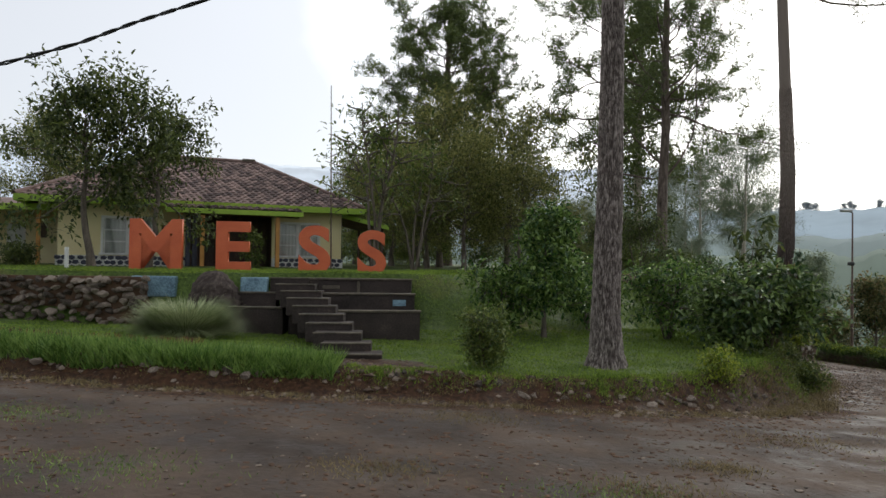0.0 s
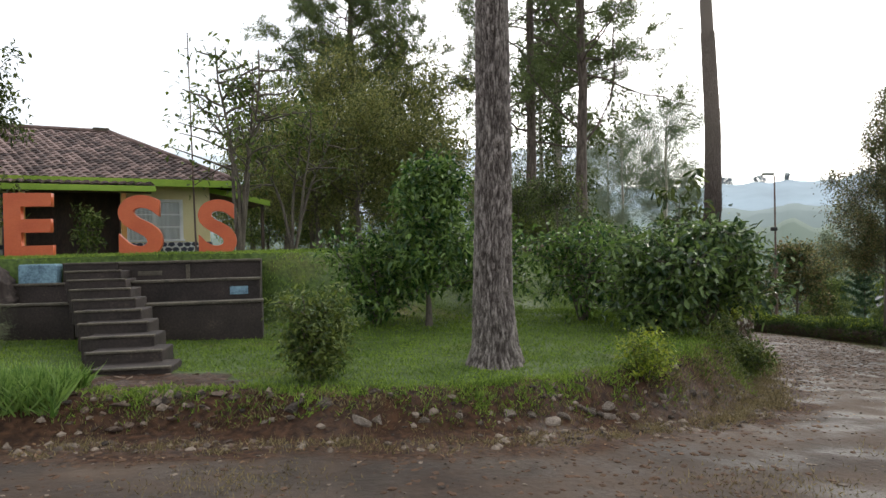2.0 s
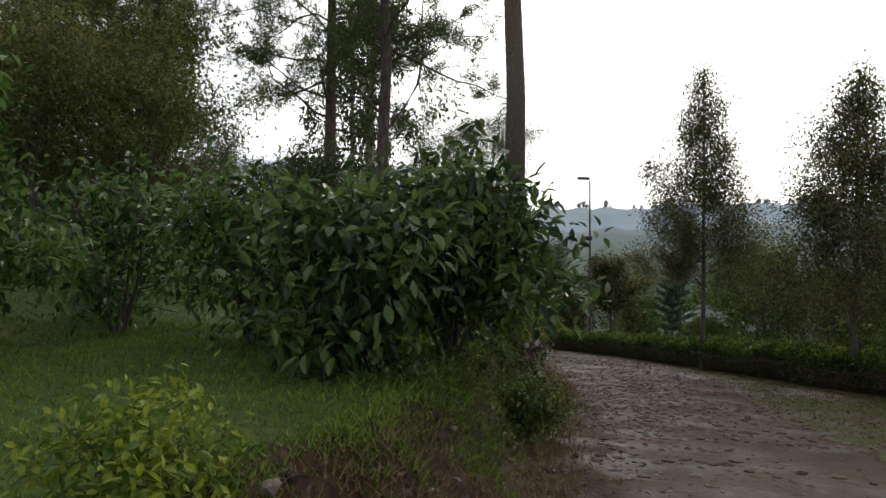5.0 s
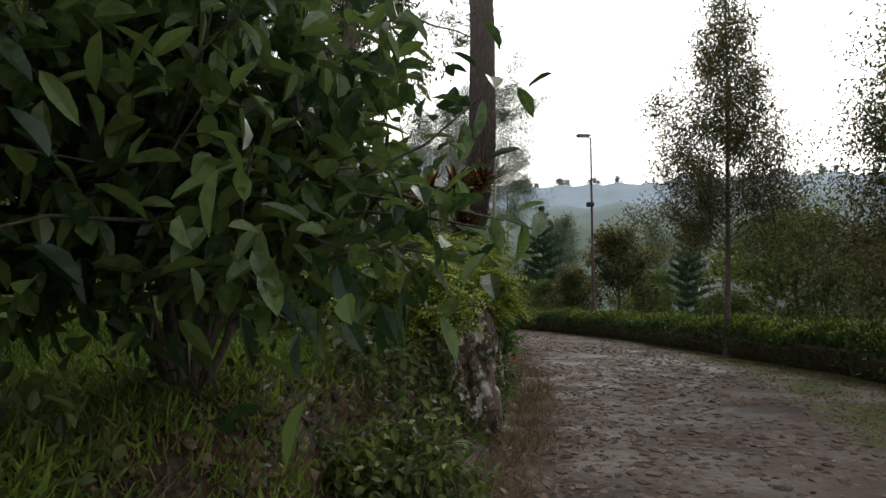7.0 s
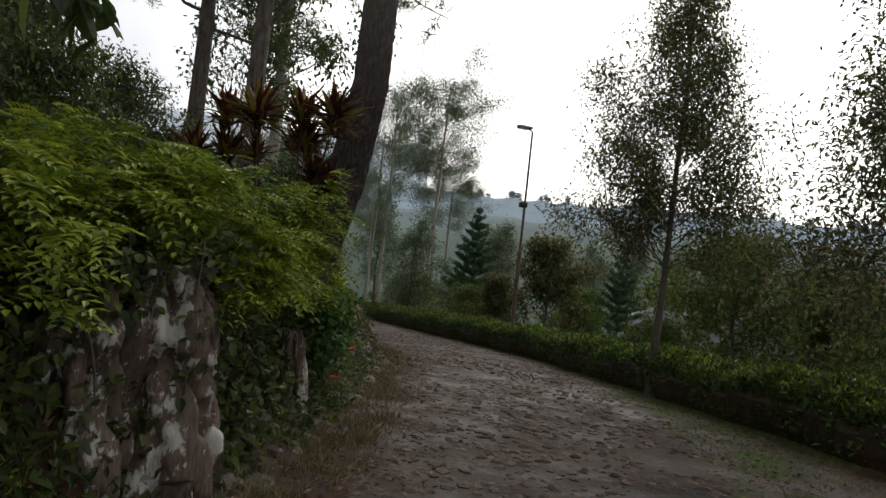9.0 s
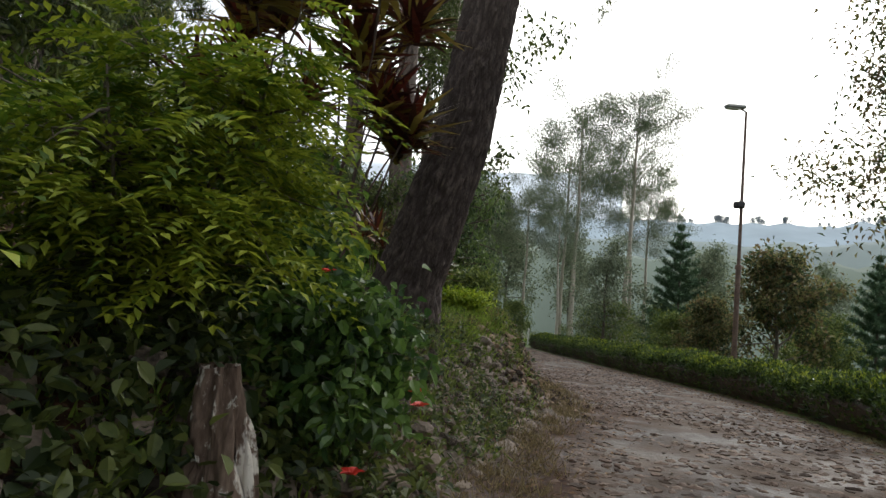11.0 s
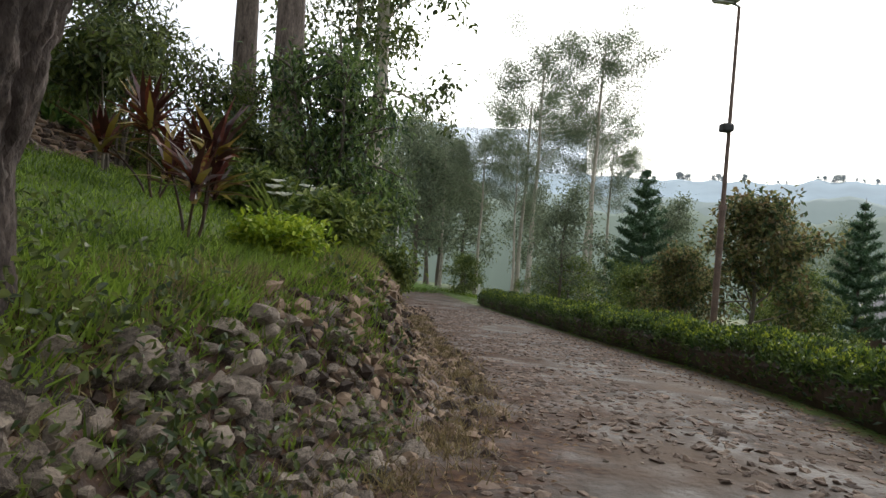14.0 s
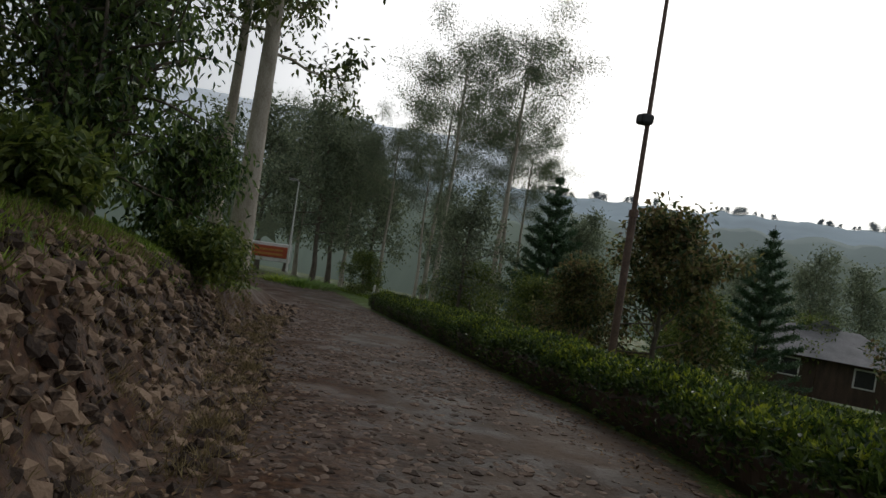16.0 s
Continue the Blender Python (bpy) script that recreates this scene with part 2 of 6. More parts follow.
def lichen_wood():
    """Brown weathered wood with flaking pale lichen and dark rotten hollows."""
    m = material("lichened_stump_wood", (0.07, 0.042, 0.028), (0.23, 0.165, 0.12), 0.9, 3, 50, 0.8, stretch=(1, 1, 0.35))
    n, l = m.node_tree.nodes, m.node_tree.links
    tc = n.new("ShaderNodeTexCoord")
    base = n["Principled BSDF"].inputs["Base Color"]
    for scale, squeeze, lo_, hi_, colour in ((5.5, 0.55, 0.53, 0.57, (0.62, 0.58, 0.50, 1)), (4.2, 0.4, 0.56, 0.62, (0.022, 0.014, 0.010, 1)), (16, 0.7, 0.60, 0.63, (0.55, 0.52, 0.45, 1))):
        mp, nz_, mr, k = n.new("ShaderNodeMapping"), n.new("ShaderNodeTexNoise"), n.new("ShaderNodeMapRange"), n.new("ShaderNodeMix")
        mp.inputs["Scale"].default_value, mp.inputs["Location"].default_value = (1, 1, squeeze), (scale, 2, 5)
        l.new(tc.outputs["Object"], mp.inputs[0])
        l.new(mp.outputs[0], nz_.inputs["Vector"])
        nz_.inputs["Scale"].default_value, nz_.inputs["Detail"].default_value, nz_.inputs["Roughness"].default_value = scale, 6, 0.65
        mr.inputs[1].default_value, mr.inputs[2].default_value = lo_, hi_
        l.new(nz_.outputs[0], mr.inputs[0])
        k.data_type = "RGBA"
        l.new(mr.outputs[0], k.inputs["Factor"])
        l.new(base.links[0].from_socket, k.inputs[6])
        k.inputs[7].default_value = colour
        l.new(k.outputs[2], base)
    return m


M["dead_stump"] = lichen_wood()
paler_above(M["plated_dark"], 2.8, 6.5, (0.27, 0.22, 0.185))

# ---- mesh helpers ----
rng = np.random.default_rng(7)


def mesh_of(name, pieces, mats, smooth=False):
    """One mesh from (vertices, faces, material index) pieces; each piece's faces have one number of corners."""
    me = bpy.data.meshes.new(name)
    V, loops, totals, mi, off = [], [], [], [], 0
    for v, f, k in pieces:
        v, f = np.asarray(v, float).reshape(-1, 3), np.asarray(f, int)
        V.append(v)
        loops.append((f + off).ravel())
        totals.append(np.full(len(f), f.shape[1]))
        mi.append(np.full(len(f), k))
        off += len(v)
    V, loops, totals, mi = (np.concatenate(a) for a in (V, loops, totals, mi))
    me.vertices.add(len(V))
    me.vertices.foreach_set("co", V.ravel().astype(np.float32))
    me.loops.add(len(loops))
    me.loops.foreach_set("vertex_index", loops.astype(np.int32))
    me.polygons.add(len(totals))
    me.polygons.foreach_set("loop_start", np.concatenate([[0], np.cumsum(totals)[:-1]]).astype(np.int32))
    me.polygons.foreach_set("loop_total", totals.astype(np.int32))
    me.polygons.foreach_set("material_index", mi.astype(np.int32))
    me.polygons.foreach_set("use_smooth", np.full(len(totals), smooth))
    for m in mats:
        me.materials.append(m)
    me.update(calc_edges=True)
    me.validate()
    return me


def part(name, pieces, mats, parent=None, label="", smooth=False):
    """One mesh object, under a thing if parent is given. Vertices are in the parent's own space."""
    if not isinstance(mats, (list, tuple)):
        mats = [mats]
    if not isinstance(pieces, list):
        pieces = [pieces]
    pieces = [p if len(p) == 3 else (*p, 0) for p in pieces]
    ob = new(name, mesh_of(name, pieces, mats, smooth))
    if parent:
        ob.parent = parent
    if label:
        ob["label"] = label
    return ob


def thing(name, at, label, category, group="", rz=0.0, kind=""):
    ob = new(name)
    ob.empty_display_size = 0.2
    ob.matrix_basis = pose(*at, 0, 0, rz)
    return tagged(ob, label, category, group, kind)


BOXF = np.array([[0, 3, 2, 1], [4, 5, 6, 7], [0, 1, 5, 4], [1, 2, 6, 5], [2, 3, 7, 6], [3, 0, 4, 7]])


def box(x0, x1, y0, y1, z0, z1, k=0):
    return (np.array([[x0, y0, z0], [x1, y0, z0], [x1, y1, z0], [x0, y1, z0], [x0, y0, z1], [x1, y0, z1], [x1, y1, z1], [x0, y1, z1]], float), BOXF, k)


def bev_box(x0, x1, y0, y1, z0, z1, b=0.012):
    """A box with bevelled edges, as one piece."""
    bm = bmesh.new()
    bmesh.ops.create_cube(bm, size=1)
    bmesh.ops.scale(bm, vec=(x1 - x0, y1 - y0, z1 - z0), verts=bm.verts)
    bmesh.ops.translate(bm, vec=((x0 + x1) / 2, (y0 + y1) / 2, (z0 + z1) / 2), verts=bm.verts)
    bmesh.ops.bevel(bm, geom=bm.edges[:], offset=b, segments=2, affect="EDGES", profile=0.5)
    bmesh.ops.triangulate(bm, faces=bm.faces[:])
    bm.verts.index_update()
    v, f = np.array([p.co[:] for p in bm.verts]), np.array([[q.index for q in g.verts] for g in bm.faces])
    bm.free()
    return (v, f)


def tube(points, radii, sides=8, cap=True, wob=0.0):
    """A tapered tube along a line of points."""
    p = np.asarray(points, float)
    r = np.broadcast_to(np.asarray(radii, float), len(p))
    t = np.gradient(p, axis=0)
    t /= np.linalg.norm(t, axis=1, keepdims=True) + 1e-9
    ref = np.where(np.abs(t[:, 2:3]) > 0.9, [[1.0, 0, 0]], [[0, 0, 1.0]])
    a = np.cross(t, ref)
    a /= np.linalg.norm(a, axis=1, keepdims=True) + 1e-9
    b = np.cross(t, a)
    th = np.linspace(0, 2 * math.pi, sides, endpoint=False)
    rr = r[:, None] * (1 + wob * rng.uniform(-1, 1, (len(p), sides)))
    V = p[:, None] + rr[..., None] * (np.cos(th)[None, :, None] * a[:, None] + np.sin(th)[None, :, None] * b[:, None])
    i, j = np.meshgrid(np.arange(len(p) - 1), np.arange(sides), indexing="ij")
    q = np.stack([i * sides + j, i * sides + (j + 1) % sides, (i + 1) * sides + (j + 1) % sides, (i + 1) * sides + j], -1).reshape(-1, 4)
    return (V.reshape(-1, 3), q)


def turf_blades(pos, axis, length, width):
    """Single pointed blades."""
    n = len(pos)
    side = np.cross(axis, unit(n))
    side /= np.linalg.norm(side, axis=1, keepdims=True) + 1e-9
    axis = axis / np.linalg.norm(axis, axis=1, keepdims=True)
    W = np.broadcast_to(width, n)[:, None] * 0.7
    V = np.stack([pos - side * W, pos + side * W, pos + axis * np.broadcast_to(length, n)[:, None]], 1)
    return (V.reshape(-1, 3), np.arange(3 * n).reshape(-1, 3))


def blades(pos, axis, normal, length, width, kind="diamond", fold=0.25, curl=0.0):
    """Many leaves: base places, directions, upper sides, lengths and widths."""
    n = len(pos)
    axis = axis / (np.linalg.norm(axis, axis=1, keepdims=True) + 1e-9)
    side = np.cross(axis, normal)
    side /= np.linalg.norm(side, axis=1, keepdims=True) + 1e-9
    up = np.cross(side, axis)
    L, W = np.broadcast_to(length, n)[:, None], np.broadcast_to(width, n)[:, None]
    if kind == "diamond":
        mid = pos + axis * L * 0.45
        V = np.stack([pos, mid + side * W / 2 + up * W * fold, pos + axis * L - up * L * curl, mid - side * W / 2 + up * W * fold], 1)
        F = np.arange(n)[:, None] * 4 + np.arange(4)[None]
        return (V.reshape(-1, 3), F)
    if kind == "leaf":
        # folded along the midrib, widest in the middle, tip bent down
        wave = rng.uniform(-0.08, 0.08, (n, 1)) * W
        s1, s2 = pos + axis * L * 0.5 - up * L * curl * 0.3, pos + axis * L - up * L * curl
        rim = [(0.18, 0.34, 0.06), (0.48, 0.50, 0.3), (0.80, 0.30, 0.68)]
        lft = [pos + axis * L * u + side * W * w + up * (W * fold * w * 2 + wave) - up * L * curl * c for u, w, c in rim]
        rgt = [pos + axis * L * u - side * W * w + up * (W * fold * w * 2 - wave) - up * L * curl * c for u, w, c in rim]
        V = np.stack([pos, s1, s2, *lft, *rgt], 1)
        base = np.arange(n)[:, None] * 9
        F = np.concatenate([base + [q] for q in ([0, 3, 4, 1], [1, 4, 5, 2], [0, 1, 7, 6], [1, 2, 8, 7])])
        return (V.reshape(-1, 3), F)
    # blade: a bent strip that ends in a point
    m1, m2 = pos + axis * L * 0.5 - up * L * curl * 0.2, pos + axis * L - up * L * curl
    V = np.stack([pos - side * W * 0.3, pos + side * W * 0.3, m1 + side * W * 0.5, m1 - side * W * 0.5, m2 + side * W * 0.03, m2 - side * W * 0.03], 1)
    base = np.arange(n)[:, None] * 6
    return (V.reshape(-1, 3), np.concatenate([base + [[0, 1, 2, 3]], base + [[3, 2, 4, 5]]]))


def unit(n):
    v = rng.normal(size=(n, 3))
    return v / np.linalg.norm(v, axis=1, keepdims=True)


# ---- the lie of the land ----
LEFT_EDGE = np.array([(-60, 9.6), (-6.4, 9.4), (-3.6, 8.95), (-1.2, 9.3), (2.6, 9.25), (5.2, 10.3), (6.3, 11.1), (8.1, 14.1), (10.25, 17.5), (11.65, 20.3), (12.9, 23.4), (14.1, 26.0), (14.6, 29.7), (14.9, 35.0), (15.6, 40.4), (16.4, 48.0), (15.6, 57.0), (11.0, 65.0), (-4.0, 71.0), (-60.0, 78.0)])
HEDGE_LINE = np.array([(13.6, 4.0), (14.6, 11.0), (15.6, 14.5), (16.3, 16.5), (16.9, 19.0), (17.6, 22.0), (18.4, 25.0), (19.3, 28.5), (19.5, 31.0), (19.5, 34.0), (19.7, 38.0), (20.2, 45.0), (20.6, 53.0), (20.6, 60.0), (16.5, 69.0), (4.0, 77.0), (-60.0, 88.0)])
BROW = np.array([(-60, 14.9), (-9.0, 14.7), (-4.2, 15.0), (-0.6, 16.6), (2.0, 18.6), (6.0, 20.8), (7.4, 24.5), (7.6, 29.0), (7.4, 36.0), (6.0, 50.0), (0.0, 58.0), (-60.0, 66.0)])
TERRACE = 1.37


def side_distance(line, x, y):
    """Distance to a line of points, positive to the left of its direction."""
    best, sign = np.full(np.shape(x), 1e9), np.ones(np.shape(x))
    for (ax, ay), (bx, by) in zip(line[:-1], line[1:]):
        dx, dy = bx - ax, by - ay
        u = np.clip(((x - ax) * dx + (y - ay) * dy) / (dx * dx + dy * dy), 0, 1)
        d = np.hypot(x - ax - u * dx, y - ay - u * dy)
        s = np.where(dx * (y - ay) - dy * (x - ax) >= 0, 1.0, -1.0)
        near = d < best
        best, sign = np.where(near, d, best), np.where(near, s, sign)
    return best * sign


def smooth(a):
    a = np.clip(a, 0, 1)
    return a * a * (3 - 2 * a)


def wavy(x, y, s):
    return (np.sin(x * 1.7 * s + 0.6) * np.cos(y * 1.3 * s + 1.1) + 0.6 * np.sin(x * 3.1 * s - y * 2.3 * s) + 0.4 * np.cos(x * 5.3 * s + y * 4.7 * s)) / 2


def road_plane(x, y):
    xx, yy = 55 * np.tanh(x / 55.0), np.where(y < 55, y, 55 + 25 * np.tanh((y - 55) / 25.0 * 0.45))
    return 0.489 - 0.0452 * xx - 0.0828 * np.where(yy > -20, yy, -20.0)


def land(x, y):
    """Height of the ground."""
    x, y = np.asarray(x, float), np.asarray(y, float)
    z = road_plane(x, y) + 0.012 * wavy(x, y, 1.0) + 0.02 * wavy(x, y, 0.31)
    s = side_distance(LEFT_EDGE, x, y) + 0.10 * wavy(x, y, 0.9)
    u = x + y
    rise = np.interp(u, [-50, 6, 10.7, 14.1, 18, 21.6, 28, 34.4, 38.6, 41.3, 49, 60, 72], [0.36, 0.34, 0.34, 0.45, 0.70, 0.92, 1.0, 0.98, 1.06, 1.32, 1.0, 0.4, 0.12])
    width = np.interp(u, [8, 16, 22, 40], [0.45, 0.7, 0.6, 0.9])
    bench = road_plane(x, y) + rise + 0.045 * np.clip(s, 0, 8) + np.interp(u, [30, 35, 38, 50, 60], [0, 0.14, 0.25, 0.2, 0]) * np.clip(s - 0.8, 0, 3.5) + 0.03 * wavy(x, y, 0.8)
    z = np.where(s > 0, z + (bench - z) * smooth(s / width), z)
    b = side_distance(BROW, x, y)
    soft = np.interp(x, [-1.0, -0.4, 3.0], [0.12, 0.9, 2.6])
    back = TERRACE + 0.03 * wavy(x, y, 0.4) + 0.02 * np.clip(b, 0, 60) * (b > 14)
    z = np.where(b > -soft, z + (back - z) * smooth((b + soft) / soft), z)
    r = -side_distance(HEDGE_LINE, x, y)
    z = np.where(r > 1.4, z - 0.055 * np.clip(r - 1.4, 0, 45) - 0.25 * smooth((r - 1.4) / 3), z)
    return z


def land1(x, y):
    return float(land(np.array([x]), np.array([y]))[0])


def axis_of(lo, hi, step, far, grow=1.35):
    a = list(np.arange(lo, hi + 1e-6, step))
    d, p, q = step, a[0], a[-1]
    while p > -far or q < far:
        d *= grow
        p, q = p - d, q + d
        a = [p, *a, q]
    return np.array(a)


gx, gy = axis_of(-14, 24, 0.24, 2500, 1.14), axis_of(2, 42, 0.24, 2500, 1.14)
X, Y = np.meshgrid(gx, gy, indexing="ij")
Z = land(X, Y)
i, j = np.meshgrid(np.arange(len(gx) - 1), np.arange(len(gy) - 1), indexing="ij")
quads = np.stack([i * len(gy) + j, (i + 1) * len(gy) + j, (i + 1) * len(gy) + j + 1, i * len(gy) + j + 1], -1).reshape(-1, 4)
ground = part("ground", (np.stack([X, Y, Z], -1).reshape(-1, 3), quads), M["soil"], smooth=True)
tagged(ground, "sloping ground of damp earth, grass and a worn stone road", "ground", kind="structure")
lawn_d = side_distance(LEFT_EDGE, X, Y)
hedge_d = -side_distance(HEDGE_LINE, X, Y)
strip = np.array([(11.5, 13.2), (12.8, 15.3), (14.0, 16.9), (15.3, 18.9), (16.3, 20.4), (17.3, 22.8), (18.3, 25.5), (19.2, 28.6), (19.6, 31)])
strip_d = -side_distance(strip, X, Y)
verge = np.clip(strip_d / 0.8 + 0.55, 0, 0.9) * (Y > 8) * (Y < 31) * (hedge_d < 0.5)
grassy = np.clip(np.maximum(np.maximum(lawn_d - 0.75, hedge_d + 0.1), np.where((Y < 29) & (Y > 8), np.minimum(strip_d * 0.6, 0.0), -1.0)) * 1.2 + 0.5, 0, 1)
brow_d = side_distance(BROW, X, Y)
gravel_path = (np.abs(X + 1.0 - (11 - Y) * 0.28) < 0.65 + (11 - Y) * 0.22) & (Y > 8.7) & (Y < 11.1)
rubble = (brow_d < -0.1) & (brow_d > -2.4) & (Y > 20) & (Y < 40) & (X > 5)
grassy = np.where(rubble | gravel_path, 0.1, grassy)
for name, value in (("grassy", grassy), ("bank", np.maximum(np.clip(1.6 - np.abs(lawn_d - 0.1 + np.clip((Y - 22) / 12, 0, 0.5)) / (0.85 + np.clip((Y - 22) / 12, 0, 0.5)), 0, 1), np.maximum(verge, (rubble | gravel_path) * 1.0))), ("paved", np.clip((X + Y - 18) / 8, 0, 1))):
    a = ground.data.attributes.new(name, "FLOAT", "POINT")
    a.data.foreach_set("value", value.ravel().astype(np.float32))


def ground_material():
    m = bpy.data.materials.new("ground_surface")
    m.use_nodes = True
    n, l = m.node_tree.nodes, m.node_tree.links
    bsdf = n["Principled BSDF"]
    bsdf.inputs["Specular IOR Level"].default_value = 0.2
    tc = n.new("ShaderNodeTexCoord")

    def nz(scale, detail=5):
        k = n.new("ShaderNodeTexNoise")
        k.inputs["Scale"].default_value, k.inputs["Detail"].default_value = scale, detail
        l.new(tc.outputs["Object"], k.inputs["Vector"])
        return k.outputs[0]

    def ramp(src, *stops):
        r = n.new("ShaderNodeValToRGB")
        e = r.color_ramp.elements
        while len(e) < len(stops):
            e.new(0.5)
        for k, (p, c) in enumerate(stops):
            e[k].position, e[k].color = p, (*c, 1)
        l.new(src, r.inputs[0])
        return r.outputs[0]

    def mixc(fac, a, b):
        k = n.new("ShaderNodeMix")
        k.data_type = "RGBA"
        l.new(fac, k.inputs["Factor"])
        l.new(a, k.inputs[6])
        l.new(b, k.inputs[7])
        return k.outputs[2]

    def attr(name):
        k = n.new("ShaderNodeAttribute")
        k.attribute_name = name
        return k.outputs["Fac"]

    def threshold(value, noise_, amount, lo=0.45, hi=0.6):
        k = n.new("ShaderNodeMath")
        k.operation = "MULTIPLY_ADD"
        k.inputs[1].default_value = amount
        l.new(noise_, k.inputs[0])
        k2 = n.new("ShaderNodeMath")
        k2.operation = "SUBTRACT"
        k2.inputs[1].default_value = amount / 2
        l.new(value, k2.inputs[0])
        l.new(k2.outputs[0], k.inputs[2])
        r = n.new("ShaderNodeMapRange")
        r.inputs[1].default_value, r.inputs[2].default_value = lo, hi
        l.new(k.outputs[0], r.inputs[0])
        return r.outputs[0]

    coarse, mid_, fine, grit = nz(0.35), nz(1.6), nz(14), nz(90, 3)
    tar = ramp(mid_, (0.30, (0.028, 0.018, 0.012)), (0.55, (0.064, 0.043, 0.031)), (0.75, (0.13, 0.093, 0.067)))
    tar2 = ramp(fine, (0.35, (0.026, 0.016, 0.011)), (0.7, (0.11, 0.078, 0.056)))
    paved = mixc(grit, tar, tar2)
    wet = ramp(nz(0.8, 6), (0.40, (0.022, 0.015, 0.011)), (0.62, (0.12, 0.089, 0.066)))
    paved = mixc(nz(3.5, 6), paved, wet)
    earth = ramp(fine, (0.35, (0.022, 0.010, 0.005)), (0.7, (0.088, 0.043, 0.021)))
    road = mixc(threshold(attr("bank"), mid_, 0.8, 0.45, 0.75), paved, earth)
    turf = ramp(fine, (0.3, (0.035, 0.060, 0.012)), (0.7, (0.10, 0.15, 0.03)))
    tired = ramp(fine, (0.3, (0.09, 0.065, 0.03)), (0.7, (0.20, 0.16, 0.07)))
    turf = mixc(threshold(coarse, mid_, 0.3, 0.55, 0.75), turf, tired)
    l.new(mixc(threshold(attr("grassy"), mid_, 0.7, 0.42, 0.62), road, turf), bsdf.inputs["Base Color"])
    rr = n.new("ShaderNodeMapRange")
    rr.inputs[1].default_value, rr.inputs[2].default_value, rr.inputs[3].default_value, rr.inputs[4].default_value = 0.38, 0.62, 0.50, 0.92
    l.new(mid_, rr.inputs[0])
    l.new(rr.outputs[0], bsdf.inputs["Roughness"])
    b = n.new("ShaderNodeBump")
    b.inputs["Strength"].default_value, b.inputs["Distance"].default_value = 0.7, 0.025
    l.new(fine, b.inputs["Height"])
    b2 = n.new("ShaderNodeBump")
    b2.inputs["Strength"].default_value, b2.inputs["Distance"].default_value = 0.6, 0.008
    l.new(grit, b2.inputs["Height"])
    l.new(b.outputs[0], b2.inputs["Normal"])
    l.new(b2.outputs[0], bsdf.inputs["Normal"])
    return m


ground.data.materials[0] = ground_material()


# ---- trees and shrubs ----
def bark_trunk(points, radii, sides=140, ring=0.035, depth=0.036, fa=8.0, fz=9.0):
    """A trunk with long furrowed bark plates."""
    p, r = np.asarray(points, float), np.asarray(radii, float)
    s = np.r_[0, np.cumsum(np.linalg.norm(np.diff(p, axis=0), axis=1))]
    t = np.linspace(0, s[-1], int(s[-1] / ring))
    q = np.stack([np.interp(t, s, p[:, k]) for k in range(3)], 1)
    rr = np.interp(t, s, r)
    V, F = tube(q, rr, sides)
    V = V.reshape(len(q), sides, 3)
    out = V - q[:, None]
    out /= np.linalg.norm(out, axis=2, keepdims=True) + 1e-9
    amp = np.array([[noise.turbulence((math.cos(a) * fa + p[0][0] * 9, math.sin(a) * fa, tt * fz), 4, False, noise_basis="PERLIN_ORIGINAL") for a in np.arange(sides) / sides * 2 * math.pi] for tt in t])
    ridge = np.abs(amp - np.median(amp))
    ridge = 1 - np.clip(ridge / (np.percentile(ridge, 80) + 1e-6), 0, 1)
    V = V + out * (depth * (0.6 - ridge))[..., None]
    return (V.reshape(-1, 3), F, 1 - ridge.ravel())


def bark_part(name, points, radii, mat, parent, sides=140, ring=0.035, depth=0.036, fa=8.0, fz=9.0):
    V, F, plate = bark_trunk(points, radii, sides, ring, depth, fa, fz)
    ob = part(name, (V, F), mat, parent, smooth=True)
    ob.data.attributes.new("plate", "FLOAT", "POINT").data.foreach_set("value", plate.astype(np.float32))
    return ob


def bend(p0, direction, length, n=6, wob=0.12, lift=0.0):
    """A wandering line from p0; lift turns it up (or down) on its way."""
    d = np.array(direction, float)
    d /= np.linalg.norm(d)
    pts = [np.array(p0, float)]
    for _ in range(n):
        d = d + rng.normal(size=3) * wob + [0, 0, lift]
        d /= np.linalg.norm(d)
        pts.append(pts[-1] + d * length / n)
    return np.array(pts)


def along(pts, u):
    s = u * (len(pts) - 1)
    k = min(int(s), len(pts) - 2)
    return pts[k] + (pts[k + 1] - pts[k]) * (s - k)


def leaf_cloud(spots, count, spread, length, width, kind, droop=0.3, fold=0.25, curl=0.1, up=0.6, flat=1.0):
    """Leaves scattered about a list of spots."""
    c = np.repeat(np.asarray(spots, float), count, axis=0)
    n = len(c)
    off = rng.normal(size=(n, 3)) * spread * [1, 1, flat]
    axis = unit(n) + off / (np.linalg.norm(off, axis=1, keepdims=True) + 1e-6) * 0.6
    axis[:, 2] -= droop
    normal = unit(n) * (1 - up) + np.array([0, 0, up])
    return blades(c + off, axis, normal, length * rng.uniform(0.6, 1.2, n), width * rng.uniform(0.7, 1.15, n), kind, fold, curl)


